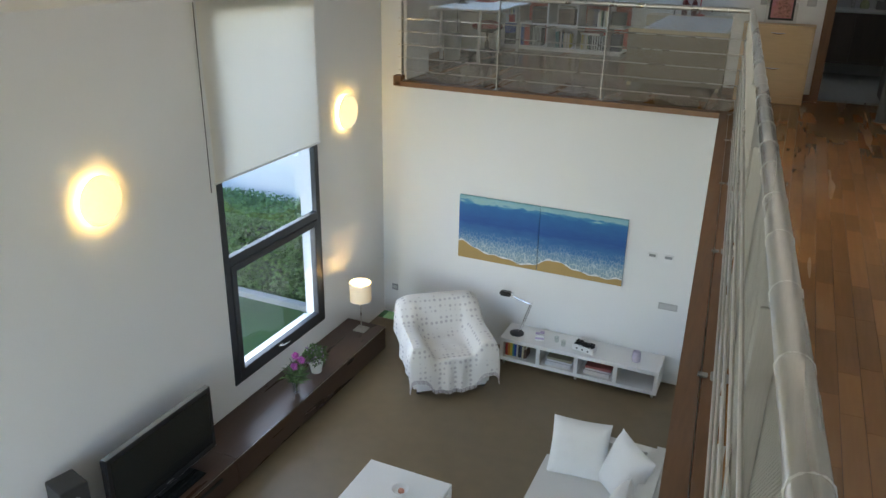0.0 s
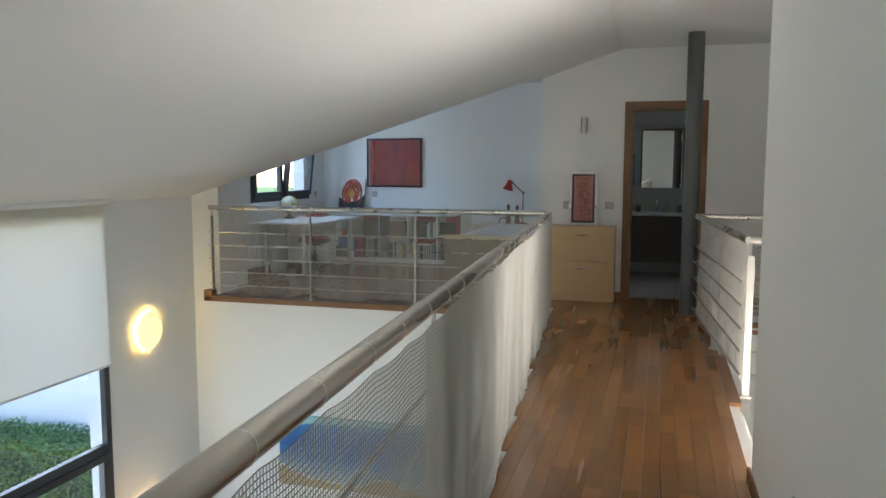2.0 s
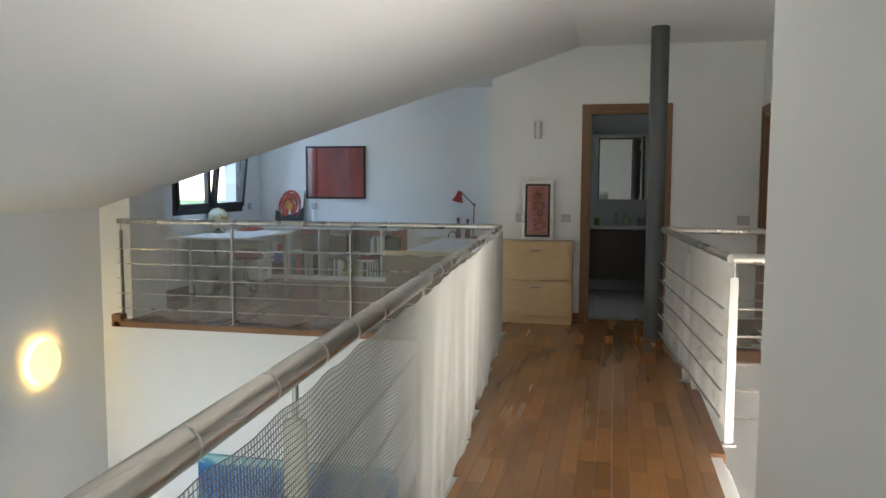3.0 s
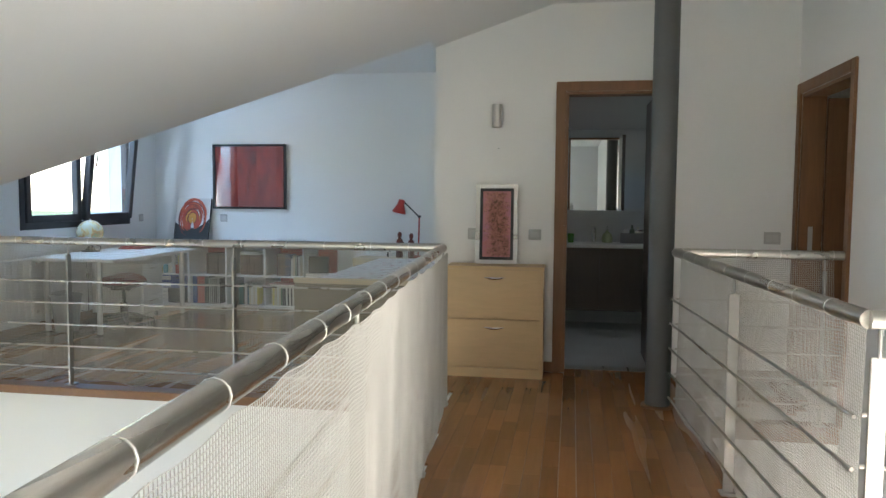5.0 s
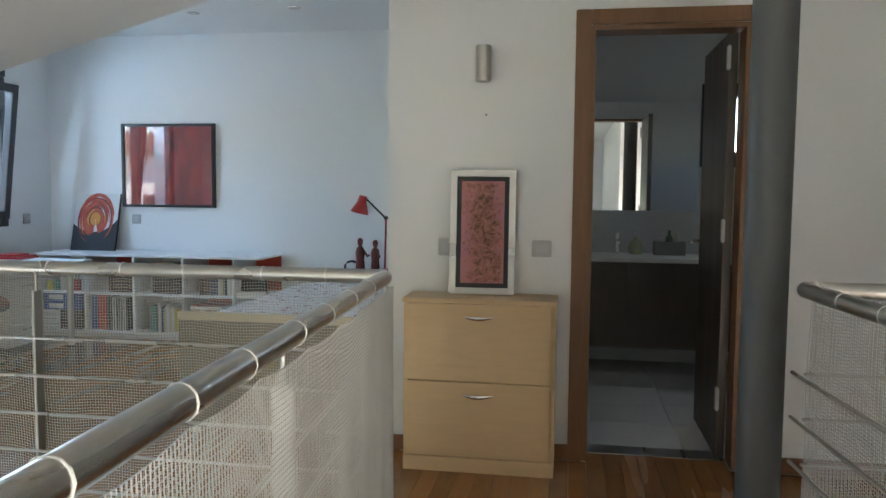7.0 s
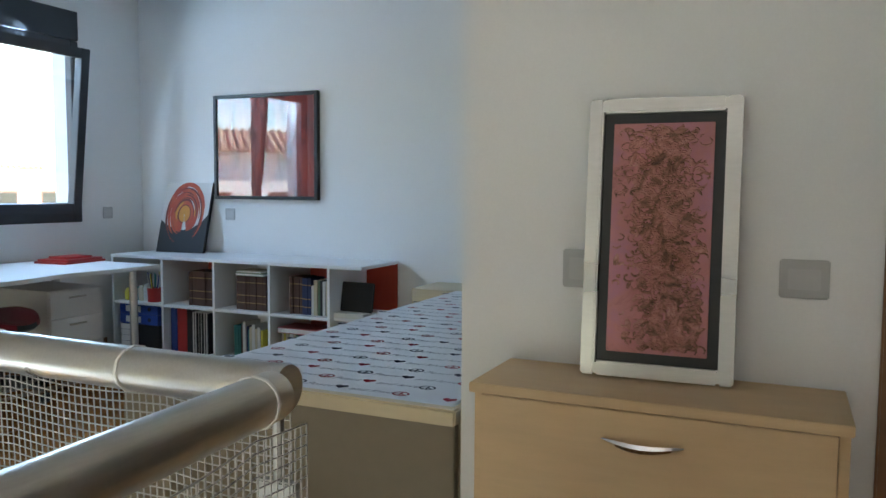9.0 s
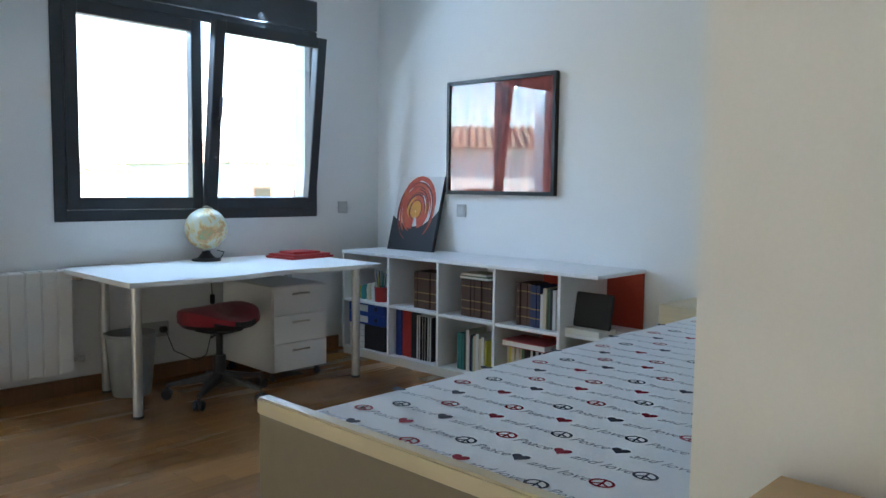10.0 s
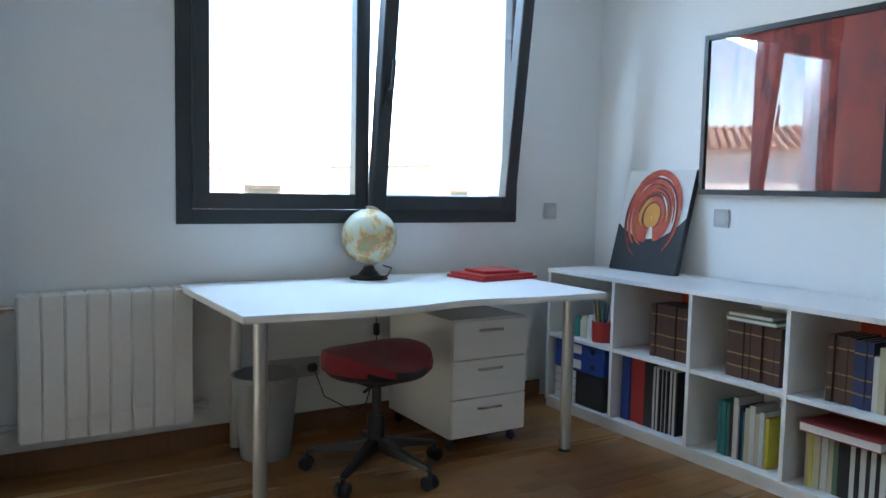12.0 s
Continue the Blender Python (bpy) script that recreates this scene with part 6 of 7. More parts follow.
for c, w, h in ((RED_, 0.03, 0.17), ((0.55, 0.20, 0.03), 0.026, 0.18), (YEL, 0.028, 0.185), (TEAL, 0.02, 0.19), (BLUE, 0.026, 0.185), (WHITE_, 0.02, 0.19), (BLK, 0.022, 0.18), (NAVY, 0.02, 0.16), (CREAM, 0.022, 0.15), (BROWN, 0.03, 0.12)):
    ob = thing("book", pose(x, LY0 + 0.06, LB), "book standing in the low white shelf", "book", "books in the low shelf")
    part("cover", boxes((0, 0, 0, 0.003, 0.16, h), (w - 0.003, 0, 0, w, 0.16, h), (0.003, 0, 0, w - 0.003, 0.003, h)), book_mat(c), ob)
    part("page_block", bm_box(0.0031, 0.0032, 0.003, w - 0.0031, 0.155, h - 0.004), PAPER, ob)
    x += w + 0.002
for bx, c1, c2, h in ((LX0 + 0.56, (0.30, 0.28, 0.20), (0.62, 0.62, 0.66), 0.05), (LX0 + 1.02, (0.30, 0.09, 0.08), (0.60, 0.58, 0.58), 0.05)):
    for k, c in enumerate((c2, c1)):
        ob = thing("board_game", pose(bx + 0.015 * k, LY0 + 0.05 + 0.01 * k, LB + (h + 0.003) * k), "boxed board game lying in the low shelf", "game box", "board games")
        part("tray", bm_box(0, 0, 0, 0.30, 0.24, h * 0.45, 0.002), book_mat(c2), ob)
        part("lid", bm_box(-0.002, -0.002, h * 0.45, 0.302, 0.242, h, 0.002), book_mat(c), ob)

dl = thing("desk_lamp", pose(-2.01, 7.49, LZ1), "jointed chrome lamp with a dark head on the low shelf", "lamp")
part("base", bm_lathe([(0, 0), (0.085, 0.0), (0.086, 0.012), (0.03, 0.028), (0, 0.03)], 30), BLACK, dl)
part("lower_arm", bm_tube([(0.02, 0, 0.02), (0.14, 0, 0.42)], 0.006, 8), CHROME, dl)
part("lower_arm", bm_tube([(0.04, 0.014, 0.02), (0.16, 0.014, 0.42)], 0.004, 8), CHROME, dl)
part("upper_arm", bm_tube([(0.15, 0, 0.42), (-0.10, 0, 0.485)], 0.006, 8), CHROME, dl)
part("joint", bm_cyl(0.014, 0.03, 12), CHROME, dl).matrix_basis = pose(0.148, 0.02, 0.42, 90)
hd = bm_box(-0.24, -0.045, 0.47, -0.09, 0.045, 0.53, 0.02, 3)
part("head", hd, BLACK, dl, "dark lamp head")
part("head_cap", bm_cyl(0.028, 0.02, 16), CHROME, dl).matrix_basis = pose(-0.092, 0, 0.50, 0, 90, 0)
LILAC = mat("lilac_box_card", (0.50, 0.42, 0.58), 0.6, spread=0.15)
g = thing("gift_box", pose(-1.72, 7.47, LZ1, 0, 0, 15), "small lilac and white patterned box", "box")
part("box", bm_box(-0.05, -0.04, 0, 0.05, 0.04, 0.075, 0.003), WHITEGLOSS, g)
part("band", boxes((-0.051, -0.041, 0.02, 0.051, 0.041, 0.045)), LILAC, g)
part("bow", boxes((-0.05, -0.03, 0.075, 0.0, 0.0, 0.095, 0.004), (0.0, 0.0, 0.075, 0.055, 0.03, 0.098, 0.004)), LILAC, g)
for x, y in ((-1.52, 7.50), (-1.42, 7.44)):
    solid("small_glass", bm_lathe([(0, 0), (0.024, 0.001), (0.028, 0.07), (0.026, 0.07), (0.022, 0.008), (0, 0.007)], 18), CLEAR, "small clear glass on the low shelf", "glass").matrix_basis = pose(x, y, LZ1)
tray = thing("candle_tray", pose(-1.17, 7.45, LZ1, 0, 0, -14), "white tray holding a heap of black pebbles", "tray")
part("tray", boxes((-0.13, -0.055, 0, 0.13, 0.055, 0.012), (-0.13, -0.055, 0.012, 0.13, -0.047, 0.07, 0.002), (-0.13, 0.047, 0.012, 0.13, 0.055, 0.07, 0.002), (-0.13, -0.047, 0.012, -0.122, 0.047, 0.07), (0.122, -0.047, 0.012, 0.13, 0.047, 0.07)), WHITEGLOSS, tray)
for k in range(3):
    part("knob", bm_cyl(0.009, 0.008, 12), BLACK, tray).matrix_basis = pose(-0.07 + 0.07 * k, -0.055, 0.03, 90)
bm = bmesh.new()
for i in range(60):
    s_ = bmesh.new()
    bmesh.ops.create_icosphere(s_, subdivisions=1, radius=rp.uniform(0.014, 0.02))
    join(bm, s_, Matrix.Translation((rp.uniform(-0.11, 0.11), rp.uniform(-0.035, 0.035), 0.07 + rp.uniform(-0.01, 0.03))))
tagged(part("pebbles", bm, BLACK, tray), kind="stuff")
solid("glass_jar", bm_lathe([(0, 0), (0.045, 0.001), (0.05, 0.06), (0.042, 0.12), (0.039, 0.12), (0.045, 0.06), (0.04, 0.008), (0, 0.008)], 22), mat("lilac_glass", (0.62, 0.56, 0.68), 0.2, bump=0), "pale lilac glass jar on the low shelf", "jar").matrix_basis = pose(-0.58, 7.47, LZ1)


# seascape diptych
def sea_mat():
    m = bpy.data.materials.new("painted_sea")
    m.use_nodes = True
    nt = m.node_tree
    b = nt.nodes["Principled BSDF"]
    tc = nt.nodes.new("ShaderNodeTexCoord")
    sp = nt.nodes.new("ShaderNodeSeparateXYZ")
    nt.links.new(tc.outputs["Object"], sp.inputs[0])
    nz = nt.nodes.new("ShaderNodeTexNoise")
    nz.inputs["Scale"].default_value, nz.inputs["Detail"].default_value, nz.inputs["Distortion"].default_value = 5, 7, 0.5
    mp = nt.nodes.new("ShaderNodeMapping")
    mp.inputs["Scale"].default_value = (1, 1, 3.5)
    nt.links.new(tc.outputs["Object"], mp.inputs[0])
    nt.links.new(mp.outputs[0], nz.inputs["Vector"])
    ad = nt.nodes.new("ShaderNodeMath")
    ad.operation = "MULTIPLY_ADD"
    ad.inputs[1].default_value = 0.16
    nt.links.new(nz.outputs[0], ad.inputs[0])
    nt.links.new(sp.outputs["Z"], ad.inputs[2])
    mr = nt.nodes.new("ShaderNodeMapRange")
    mr.inputs["From Min"].default_value, mr.inputs["From Max"].default_value = 0.08, 0.89
    nt.links.new(ad.outputs[0], mr.inputs[0])
    rp_ = nt.nodes.new("ShaderNodeValToRGB")
    els = rp_.color_ramp.elements
    cols = [(0.0, (0.30, 0.38, 0.38)), (0.20, (0.22, 0.34, 0.42)), (0.36, (0.05, 0.18, 0.38)), (0.60, (0.012, 0.085, 0.29)), (0.86, (0.02, 0.14, 0.36)), (0.90, (0.05, 0.24, 0.42)), (0.92, (0.30, 0.50, 0.52)), (1.0, (0.22, 0.45, 0.52))]
    while len(els) < len(cols):
        els.new(0.5)
    for e, (p, c) in zip(els, cols):
        e.position, e.color = p, (*c, 1)
    nt.links.new(mr.outputs[0], rp_.inputs[0])
    # foam net over the shallow water
    vo = nt.nodes.new("ShaderNodeTexVoronoi")
    vo.feature = "DISTANCE_TO_EDGE"
    vo.inputs["Scale"].default_value = 24
    mp2 = nt.nodes.new("ShaderNodeMapping")
    mp2.inputs["Scale"].default_value = (1.5, 1, 0.75)
    nt.links.new(tc.outputs["Object"], mp2.inputs[0])
    nt.links.new(mp2.outputs[0], vo.inputs["Vector"])
    lt = nt.nodes.new("ShaderNodeMapRange")
    lt.inputs["From Min"].default_value, lt.inputs["From Max"].default_value = 0.10, 0.0
    nt.links.new(vo.outputs["Distance"], lt.inputs[0])
    zz = nt.nodes.new("ShaderNodeMapRange")
    zz.inputs["From Min"].default_value, zz.inputs["From Max"].default_value = 0.46, 0.24
    nt.links.new(ad.outputs[0], zz.inputs[0])
    mu = nt.nodes.new("ShaderNodeMath")
    mu.operation = "MULTIPLY"
    nt.links.new(lt.outputs[0], mu.inputs[0])
    lt.inputs["To Max"].default_value = 0.62
    nt.links.new(zz.outputs[0], mu.inputs[1])
    mx = nt.nodes.new("ShaderNodeMix")
    mx.data_type = "RGBA"
    nt.links.new(mu.outputs[0], mx.inputs[0])
    nt.links.new(rp_.outputs[0], mx.inputs[6])
    mx.inputs[7].default_value = (0.70, 0.74, 0.72, 1)
    nt.links.new(mx.outputs[2], b.inputs["Base Color"])
    b.inputs["Roughness"].default_value = 0.6
    return m


SEA = sea_mat()
SAND = mat("painted_sand", (0.42, 0.28, 0.10), 0.7, grain=80, spread=0.15, bump=0.2)
FOAM = mat("painted_foam", (0.72, 0.73, 0.70), 0.7, grain=60, spread=0.12, bump=0.3)
PX0, PX1, PZ0, PZ1 = -2.893, -0.878, -2.07, -1.275
paint = thing("seascape_painting", pose(PX0, 7.70, PZ0), "two-panel painting of blue sea, white surf and sand", "painting")
PW, PH = PX1 - PX0, PZ1 - PZ0
part("panel", bm_box(0, 0, 0, PW / 2 - 0.003, 0.038, PH, 0.002), SEA, paint, smooth=False)
part("panel", bm_box(PW / 2 + 0.003, 0, 0, PW, 0.038, PH, 0.002), SEA, paint, smooth=False)


def shore(u):
    return 0.13 + 0.12 * math.exp(-((u - 0.02) / 0.10) ** 2) + 0.075 * math.exp(-((u - 0.60) / 0.09) ** 2) - 0.05 * math.exp(-((u - 0.42) / 0.10) ** 2) - 0.03 * math.exp(-((u - 0.88) / 0.12) ** 2) + 0.008 * math.sin(60 * u) - 0.04


for nm, lo, up_, material, y in (("sand", lambda u: 0.002, shore, SAND, -0.0015), ("surf_line", shore, lambda u: shore(u) + 0.014 + 0.007 * math.sin(47 * u) + 0.006 * math.sin(113 * u), FOAM, -0.0025)):
    bm = bmesh.new()
    for a0, a1 in ((0.0, 0.4985), (0.5015, 1.0)):
        prev = None
        for i in range(61):
            u = a0 + (a1 - a0) * i / 60
            p = [bm.verts.new((u * PW, y, lo(u))), bm.verts.new((u * PW, y, up_(u)))]
            if prev:
                bm.faces.new((prev[0], p[0], p[1], prev[1]))
            prev = p
    part(nm, bm, material, paint, smooth=False)

for x, w in ((-0.58, 0.10), (-0.405, 0.11)):
    th = thing("thermostat", pose(x, 7.74, -1.655), "small white wall thermostat", "thermostat")
    part("case", bm_box(-w / 2, -0.028, -0.045, w / 2, 0, 0.045, 0.006), WHITEGLOSS, th)
    part("display", bm_box(-w / 2 + 0.015, -0.031, 0.005, w / 2 - 0.015, -0.028, 0.035, 0.001), GREYPLASTIC, th)

# sofa and coffee table
sofa = thing("sofa", pose(0.03, 0.045, 0), "long white slipcovered sofa with loose cushions", "sofa")
part("base", soft_box(-0.98, 2.6, LOW + 0.06, 0.10, 5.58, LOW + 0.30, 0.03, cuts=4, seed=7), SEATWHITE, sofa)
for y0, y1 in ((2.85, 3.95), (3.96, 5.34)):
    part("seat_cushion", soft_box(-1.0, y0, LOW + 0.30, -0.12, y1, LOW + 0.45, 0.05, 0.02, seed=8 + y0), SEATWHITE, sofa)
part("armrest", soft_box(-0.96, 5.35, LOW + 0.29, 0.10, 5.58, LOW + 0.60, 0.07, 0.01, seed=12), SEATWHITE, sofa)
part("armrest", soft_box(-0.96, 2.6, LOW + 0.29, 0.10, 2.83, LOW + 0.60, 0.07, 0.01, seed=13), SEATWHITE, sofa)
part("backrest", soft_box(-0.12, 2.84, LOW + 0.29, 0.10, 5.34, LOW + 0.80, 0.07, 0.01, seed=14), SEATWHITE, sofa)
for x in (-0.9, 0.03):
    for y in (2.68, 5.5):
        part("foot", bm_cyl(0.025, 0.07, 12), BLACK, sofa).matrix_basis = pose(x, y, LOW)
for m in (pose(-0.65, 5.185, LOW + 0.66, 62, 0, 6), pose(-0.22, 5.025, LOW + 0.68, 66, 0, -48), pose(-0.19, 4.395, LOW + 0.68, 70, 0, -86), pose(-0.19, 3.645, LOW + 0.68, 70, 0, -90)):
    bm = bmesh.new()
    n = 22
    top_, bot_ = [], []
    for j in range(n + 1):
        ra, rb = [], []
        for i in range(n + 1):
            u, v = -1 + 2 * i / n, -1 + 2 * j / n
            h = 0.085 * ((1 - u ** 4) * (1 - v ** 4)) ** 0.55
            k = 1 - 0.04 * (1 - abs(v)) * abs(u) - 0.0
            wob = 0.006 * noise.noise(Vector((u * 3 + m.translation.x * 9, v * 3, 1)))
            p = Vector((0.255 * u * (1 - 0.05 * (1 - v * v)), 0.255 * v * (1 - 0.05 * (1 - u * u)), 0))
            ra.append(bm.verts.new(p + Vector((0, 0, h + wob))))
            rb.append(bm.verts.new(p + Vector((0, 0, -h + wob - 0.001))))
        top_.append(ra)
        bot_.append(rb)
    for g_, flip in ((top_, False), (bot_, True)):
        for a, b in zip(g_, g_[1:]):
            for i in range(n):
                f = (a[i], a[i + 1], b[i + 1], b[i])
                bm.faces.new(f[::-1] if flip else f)
    bmesh.ops.remove_doubles(bm, verts=bm.verts, dist=0.003)
    bmesh.ops.recalc_face_normals(bm, faces=bm.faces)
    cu = solid("sofa_cushion", bm, WHITECLOTH, "plump white square cushion on the sofa", "cushion", group="cushions on the sofa")
    cu.matrix_basis = m
ct = thing("coffee_table", pose(-2.005, 4.22, LOW, 0, 0, 0), "square white lacquered coffee table", "table")
part("tabletop", bm_box(-0.40, -0.40, 0.31, 0.40, 0.40, 0.36, 0.003), WHITEGLOSS, ct)
for x in (-0.375, 0.375):
    for y in (-0.375, 0.375):
        part("leg", bm_box(x - 0.025, y - 0.025, 0, x + 0.025, y + 0.025, 0.31, 0.002), WHITEGLOSS, ct)
bowl = thing("shell_dish", pose(-1.965, 4.34, LOW + 0.36), "small pale dish with reddish shells on the table", "dish")
part("dish", bm_lathe([(0, 0), (0.05, 0.0), (0.08, 0.03), (0.076, 0.032), (0.045, 0.006), (0, 0.005)], 24), WHITEGLOSS, bowl)
part("shell", bm_lathe([(0, 0.0), (0.03, 0.006), (0.02, 0.03), (0, 0.04)], 10), mat("reddish_shell", (0.45, 0.20, 0.14), 0.5), bowl).matrix_basis = pose(0.01, 0, 0.006, 30)


# ---- outside ----
structure("ground", boxes((-160, -160, LOW - 0.6, WEST - T, 180, LOW - 0.35)), GRASS, "lawn and open ground around the house", "ground")
structure("path_kerb", boxes((-12, 7.98, LOW - 0.35, WEST - T, 8.12, LOW - 0.26, 0.01)), mat("pale_stone_kerb", (0.42, 0.40, 0.35), 0.8, spread=0.12), "pale stone kerb along the hedge", "kerb")
structure("garden_wall", boxes((-12, 9.35, LOW - 0.35, WEST - T, 9.60, LOW + 1.50), (-12, 9.31, LOW + 1.50, WEST - T, 9.64, LOW + 1.56)), WHITEWALL, "white rendered garden wall", "wall")
# Pale plate added on the ground in place of a light building beyond.
structure("pavement", boxes((-19, -30, LOW - 0.36, -12.2, 45, LOW - 0.33)), mat("pale_stand_in_ground", (0.55, 0.54, 0.51), 0.85, grain=8, spread=0.12, bump=0.1), "added pale ground plate standing in for a building beyond the garden", "pavement")
rh = random.Random(9)
hedge = thing("hedge", Matrix(), "dense clipped green hedge below the garden wall", "hedge", kind="stuff")
verts, faces = [], []
for i in range(42000):
    y = rh.uniform(-11.5, -4.4)
    top_h = 1.27 + 0.10 * noise.noise(Vector((y * 0.9, 0, 0))) + 0.06 * noise.noise(Vector((y * 4, 2, 0)))
    if rh.random() < 0.55:
        x, z = 8.20 + abs(rh.gauss(0, 0.10)) + 0.10 * noise.noise(Vector((y * 2, rh.random(), 3))), rh.uniform(0, top_h)
    else:
        x, z = rh.uniform(8.2, 9.2), top_h - abs(rh.gauss(0, 0.09))
    c = Vector((y, x, LOW - 0.35 + z))
    d = Vector((rh.gauss(0, 1), rh.gauss(-0.5, 1), rh.gauss(0.4, 1))).normalized()
    s_ = d.orthogonal().normalized()
    s_.rotate(Matrix.Rotation(rh.uniform(0, 6.28), 3, d))
    L, w = rh.uniform(0.03, 0.055), rh.uniform(0.012, 0.02)
    t2 = s_.cross(d) * w
    b0 = len(verts)
    verts.extend((c, c + s_ * L * 0.5 + t2, c + s_ * L, c + s_ * L * 0.5 - t2))
    faces.append((b0, b0 + 1, b0 + 2, b0 + 3))
me = bpy.data.meshes.new("hedge_leaves")
me.from_pydata([tuple(v) for v in verts], [], faces)
me.materials.append(LEAF)
hl = new("leaves", me)
hl.parent = hedge
# Near-black block behind the leaves: the hedge's inner shade put into its colour.
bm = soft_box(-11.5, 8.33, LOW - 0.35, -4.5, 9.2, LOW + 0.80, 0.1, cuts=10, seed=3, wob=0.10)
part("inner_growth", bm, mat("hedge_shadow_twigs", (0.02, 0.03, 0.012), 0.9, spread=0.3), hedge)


def house(name, x, y, z0, w, d, h, label, rz=0):
    ob = thing(name, pose(x, y, z0, 0, 0, rz), label, "house")
    part("wall", bm_box(-w / 2, -d / 2, 0, w / 2, d / 2, h), WHITEWALL, ob)
    bm = bmesh.new()
    e, rise = 0.5, 1.05
    vs = [bm.verts.new(p) for p in ((-w / 2 - e, -d / 2 - e, h), (w / 2 + e, -d / 2 - e, h), (w / 2 + e, d / 2 + e, h), (-w / 2 - e, d / 2 + e, h), (0, -d / 2 + 2, h + rise), (0, d / 2 - 2, h + rise))]
    for f in ((0, 1, 4), (1, 2, 5, 4), (2, 3, 5), (3, 0, 4, 5), (3, 2, 1, 0)):
        bm.faces.new([vs[k] for k in f])
    roof = part("roof", bm, ROOF, ob)
    # tile rows on the slope that faces the rooms
    n = int((d + 2 * e) / 0.3)
    bm = bmesh.new()
    for k in range(n):
        yy = -d / 2 - e + 0.15 + 0.3 * k
        u = min(1.0, (yy + d / 2 + e) / (2 + e), (d / 2 + e - yy) / (2 + e))
        a, b = Vector((w / 2 + e, yy, h + 0.04)), Vector((w / 2 + e - (w / 2 + e) * u, yy, h + 0.04 + rise * u))
        bm_tube([a, b], 0.09, 6, bm=bm)
    tagged(part("tile_row", bm, ROOF, roof), kind="stuff")
    for yy in np.arange(-d / 2 + 1.2, d / 2 - 0.8, 2.4):
        for zz in (0.9, 3.4):
            if zz + 1.3 < h:
                wn_ = part("window", bm_box(w / 2 - 0.05, yy, zz, w / 2 + 0.03, yy + 1.1, zz + 1.25), mat("house_window_frame", (0.14, 0.08, 0.05), 0.5), ob)
                part("glass", bm_box(w / 2 + 0.03, yy + 0.1, zz + 0.1, w / 2 + 0.036, yy + 1.0, zz + 1.15), SCREEN, wn_)
    return ob


house("neighbour_house", -27.5, 12.5, LOW - 0.35, 9, 11, 5.0, "white neighbouring house with a terracotta tiled roof")
house("neighbour_house", -20.5, -9.0, LOW - 0.35, 8, 17, 6.1, "white neighbouring house with a sunlit tiled roof", 48)
house("neighbour_house", -34.0, 30.0, LOW - 0.35, 9, 12, 5.6, "white neighbouring house with a brown tiled roof", 10)


def tree(name, x, y, z0, h, r, n, label, seed):
    tr_ = random.Random(seed)
    ob = thing(name, pose(x, y, z0), label, "tree")
    bm = bm_tube([(0, 0, 0), (0.05, 0.03, h * 0.3), (0, 0.08, h * 0.6)], 0.13, 8)
    for k in range(6):
        a = k * 1.05
        bm_tube([(0, 0.05, h * 0.45), (math.cos(a) * r * 0.4, math.sin(a) * r * 0.4, h * 0.65), (math.cos(a) * r * 0.75, math.sin(a) * r * 0.75, h * 0.8)], 0.045, 6, bm=bm)
    part("trunk", bm, mat("bark", (0.12, 0.09, 0.06), 0.9, spread=0.2), ob)
    clumps = [Vector((tr_.gauss(0, r * 0.45), tr_.gauss(0, r * 0.45), h * 0.72 + tr_.gauss(0, h * 0.11))) for _ in range(26)]
    verts, faces = [], []
    for i in range(n):
        c = tr_.choice(clumps) + Vector((tr_.gauss(0, r * 0.15), tr_.gauss(0, r * 0.15), tr_.gauss(0, r * 0.13)))
        d = Vector((tr_.gauss(0, 1), tr_.gauss(0, 1), tr_.gauss(0, 1))).normalized() * 0.12
        s_ = d.orthogonal().normalized() * 0.045
        b0 = len(verts)
        verts.extend((c, c + d * 0.5 + s_, c + d, c + d * 0.5 - s_))
        faces.append((b0, b0 + 1, b0 + 2, b0 + 3))
    me = bpy.data.meshes.new("crown_leaves")
    me.from_pydata([tuple(v) for v in verts], [], faces)
    me.materials.append(LEAF)
    cr = new("crown", me)
    cr.parent = ob
    return ob


tree("garden_tree", -16.0, 12.2, LOW - 0.35, 4.1, 1.3, 4200, "leafy green garden tree beyond the wall", 1)
tree("garden_tree", -17.0, 16.2, LOW - 0.35, 4.6, 1.5, 4200, "leafy green garden tree in the next garden", 2)
tree("garden_tree", -14.5, 9.0, LOW - 0.35, 3.4, 1.0, 3000, "small green garden tree behind the wall", 3)

# ---- wooden floor, block by block ----
def plank_cells():
    """Strip parquet along y: cells of about 0.07 by 0.42 m."""
    out = []
    pr = random.Random(31)
    w = 0.082
    x = WEST + 0.002
    while x < 2.32:
        y = -2.88 + pr.uniform(-0.4, 0)
        while y < NORTH:
            L = pr.choice((0.32, 0.40, 0.48, 0.56))
            out.append((x, max(y, -2.88), min(w, 2.328 - x), y + L))
            y += L
        x += w
    return out


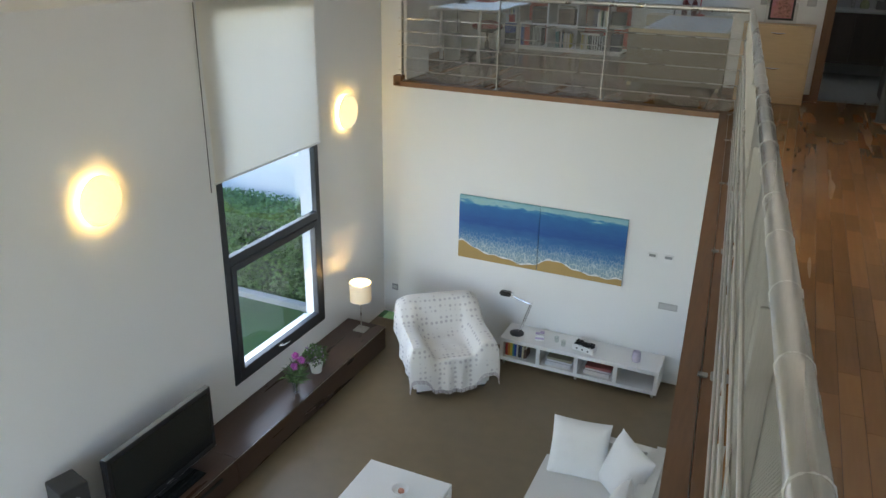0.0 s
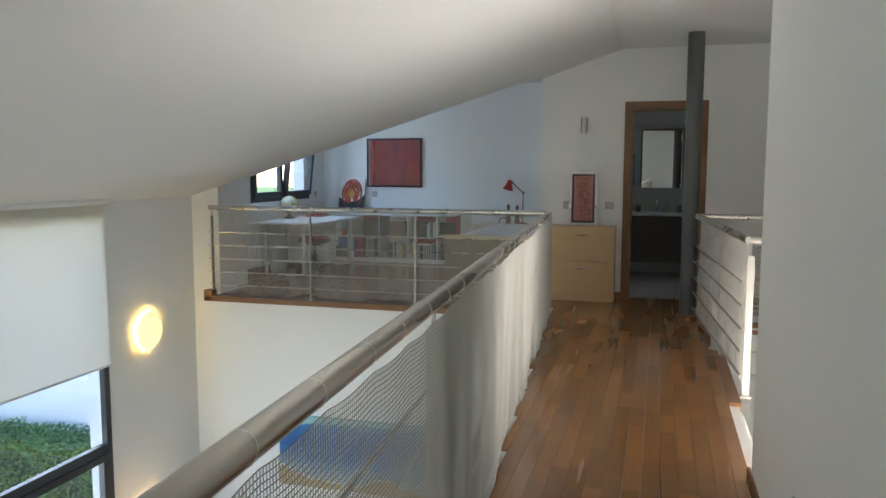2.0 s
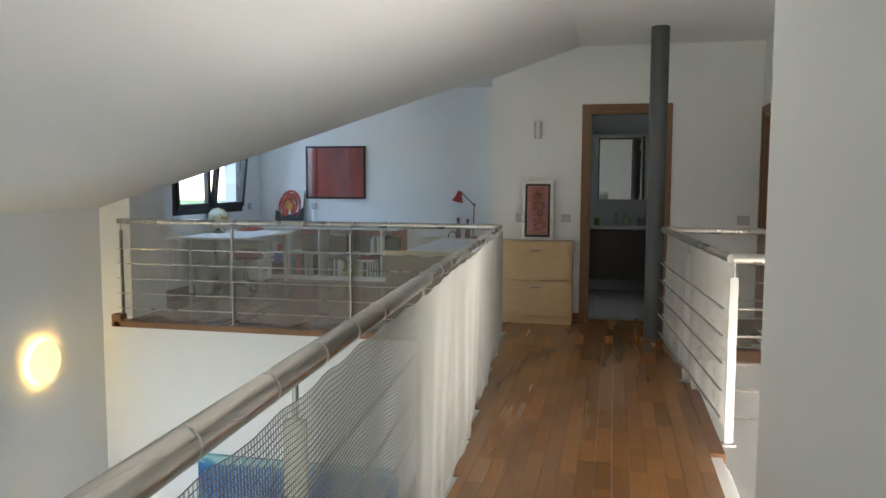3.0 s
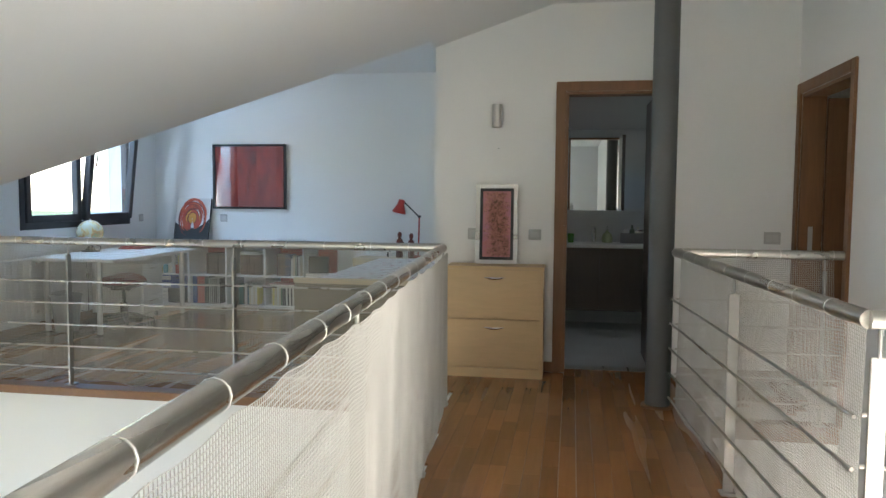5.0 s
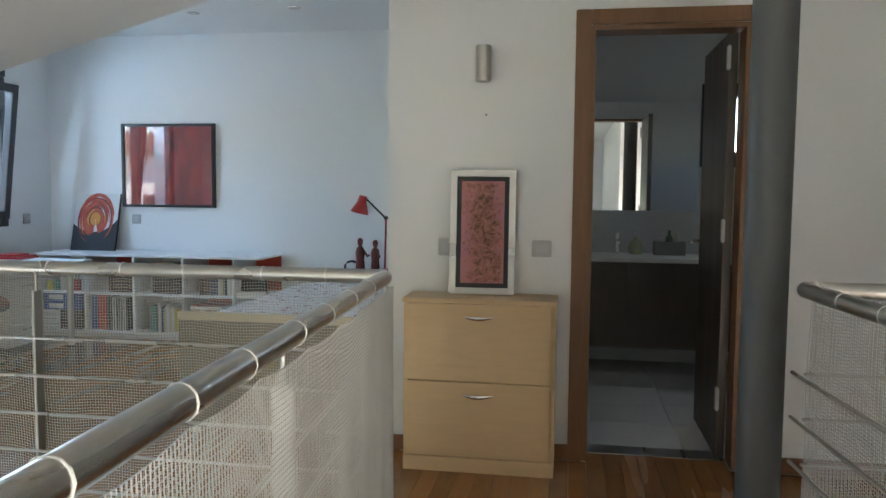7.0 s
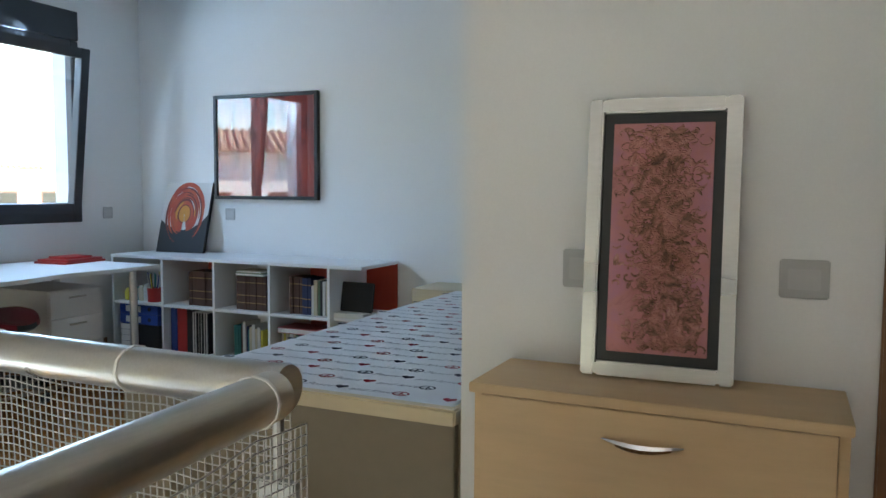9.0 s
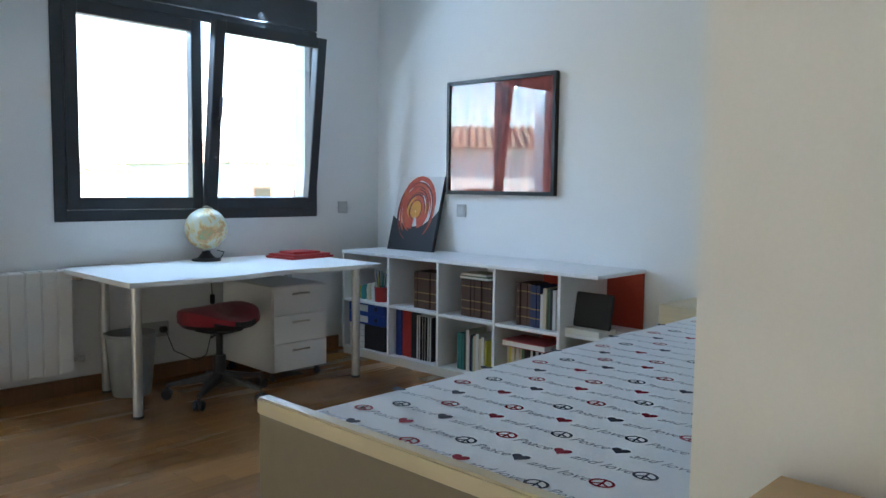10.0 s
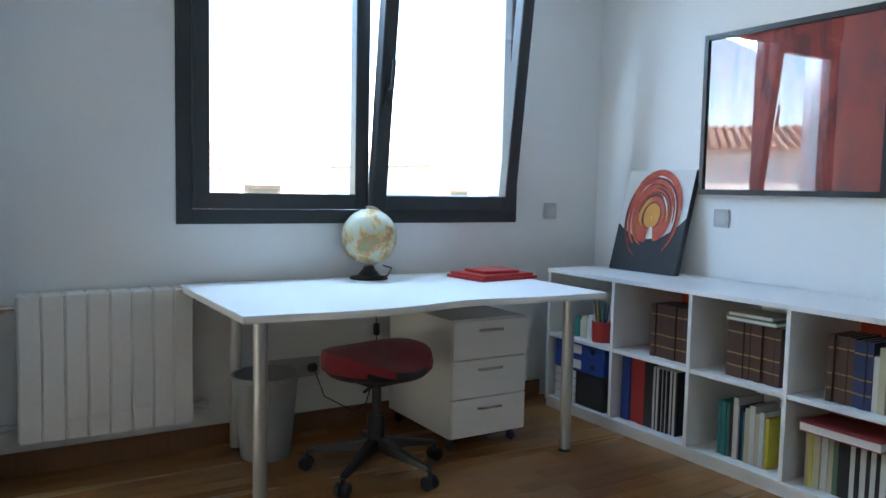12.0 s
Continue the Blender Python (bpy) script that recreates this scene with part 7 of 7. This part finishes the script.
def on_floor(x0, y0, x1, y1):
    """The clipped extent of a block, or None where there is no wooden floor."""
    if y0 < 7.77:
        lim = rail_x(y0)
        if x1 > lim + 0.02 and x0 < 1.49:
            x0, x1 = max(x0, lim), min(x1, EASTW - 0.015 if y0 < 3.88 else 1.50)
            if y1 > HALLY - 0.02:
                y1 = HALLY - 0.015
            return x0, y0, x1, y1
        if y1 <= 7.78:
            return None
        y0 = 7.77
    if x0 > -0.20 and y1 > HALLY:
        if x0 > DX0 - 0.05 and x1 < DX1 + 0.05:
            y1 = min(y1, HALLY + 0.12)
        else:
            y1 = min(y1, HALLY - 0.015)
    if x0 > 1.49 and y0 < 7.81:
        return None
    if x0 < -3.73 and y0 < 8.58:
        y0 = 8.58
    y1 = min(y1, NORTH - 0.003)
    x1 = min(x1, -0.20) if (x0 < -0.20 and y0 > HALLY) else x1
    if y1 - y0 < 0.02 or x1 - x0 < 0.01:
        return None
    return x0, y0, x1, y1


parquet = thing("floor_parquet", Matrix(), "glossy reddish-brown strip parquet floor", "floor", kind="structure")
unit = mesh_of("plank", bm_box(0, 0, 0, 1, 1, 1), PARQUET, smooth=False)
rest_v, rest_f = [], []
count = 0
QUAD = ((0, 1, 2, 3), (7, 6, 5, 4), (0, 4, 5, 1), (1, 5, 6, 2), (2, 6, 7, 3), (3, 7, 4, 0))
for x, y, w, y1 in plank_cells():
    c = on_floor(x, y, x + w, y1)
    if not c:
        continue
    x0, ya, x1, yb = c
    x0, ya, x1, yb = x0 + 0.0006, ya + 0.0006, x1 - 0.0006, yb - 0.0006
    if x1 - x0 < 0.004 or yb - ya < 0.01:
        continue
    near = 0.0 < x0 and 3.3 < ya < 8.86 and count < 300
    if near:
        p = new("plank", unit)
        p.parent = parquet
        p.matrix_basis = Matrix.Translation((x0, ya, -0.012)) @ Matrix.Diagonal((x1 - x0, yb - ya, 0.012, 1))
        count += 1
    else:
        b0 = len(rest_v)
        rest_v.extend(((x0, ya, 0), (x1, ya, 0), (x1, yb, 0), (x0, yb, 0), (x0, ya, -0.012), (x1, ya, -0.012), (x1, yb, -0.012), (x0, yb, -0.012)))
        rest_f.extend(tuple(b0 + k for k in q) for q in QUAD)
me = bpy.data.meshes.new("parquet_rest")
me.from_pydata(rest_v, [], rest_f)
me.materials.append(PARQUET_REST)
ob = new("plank_field", me)
ob.parent = parquet
tagged(ob, kind="stuff")
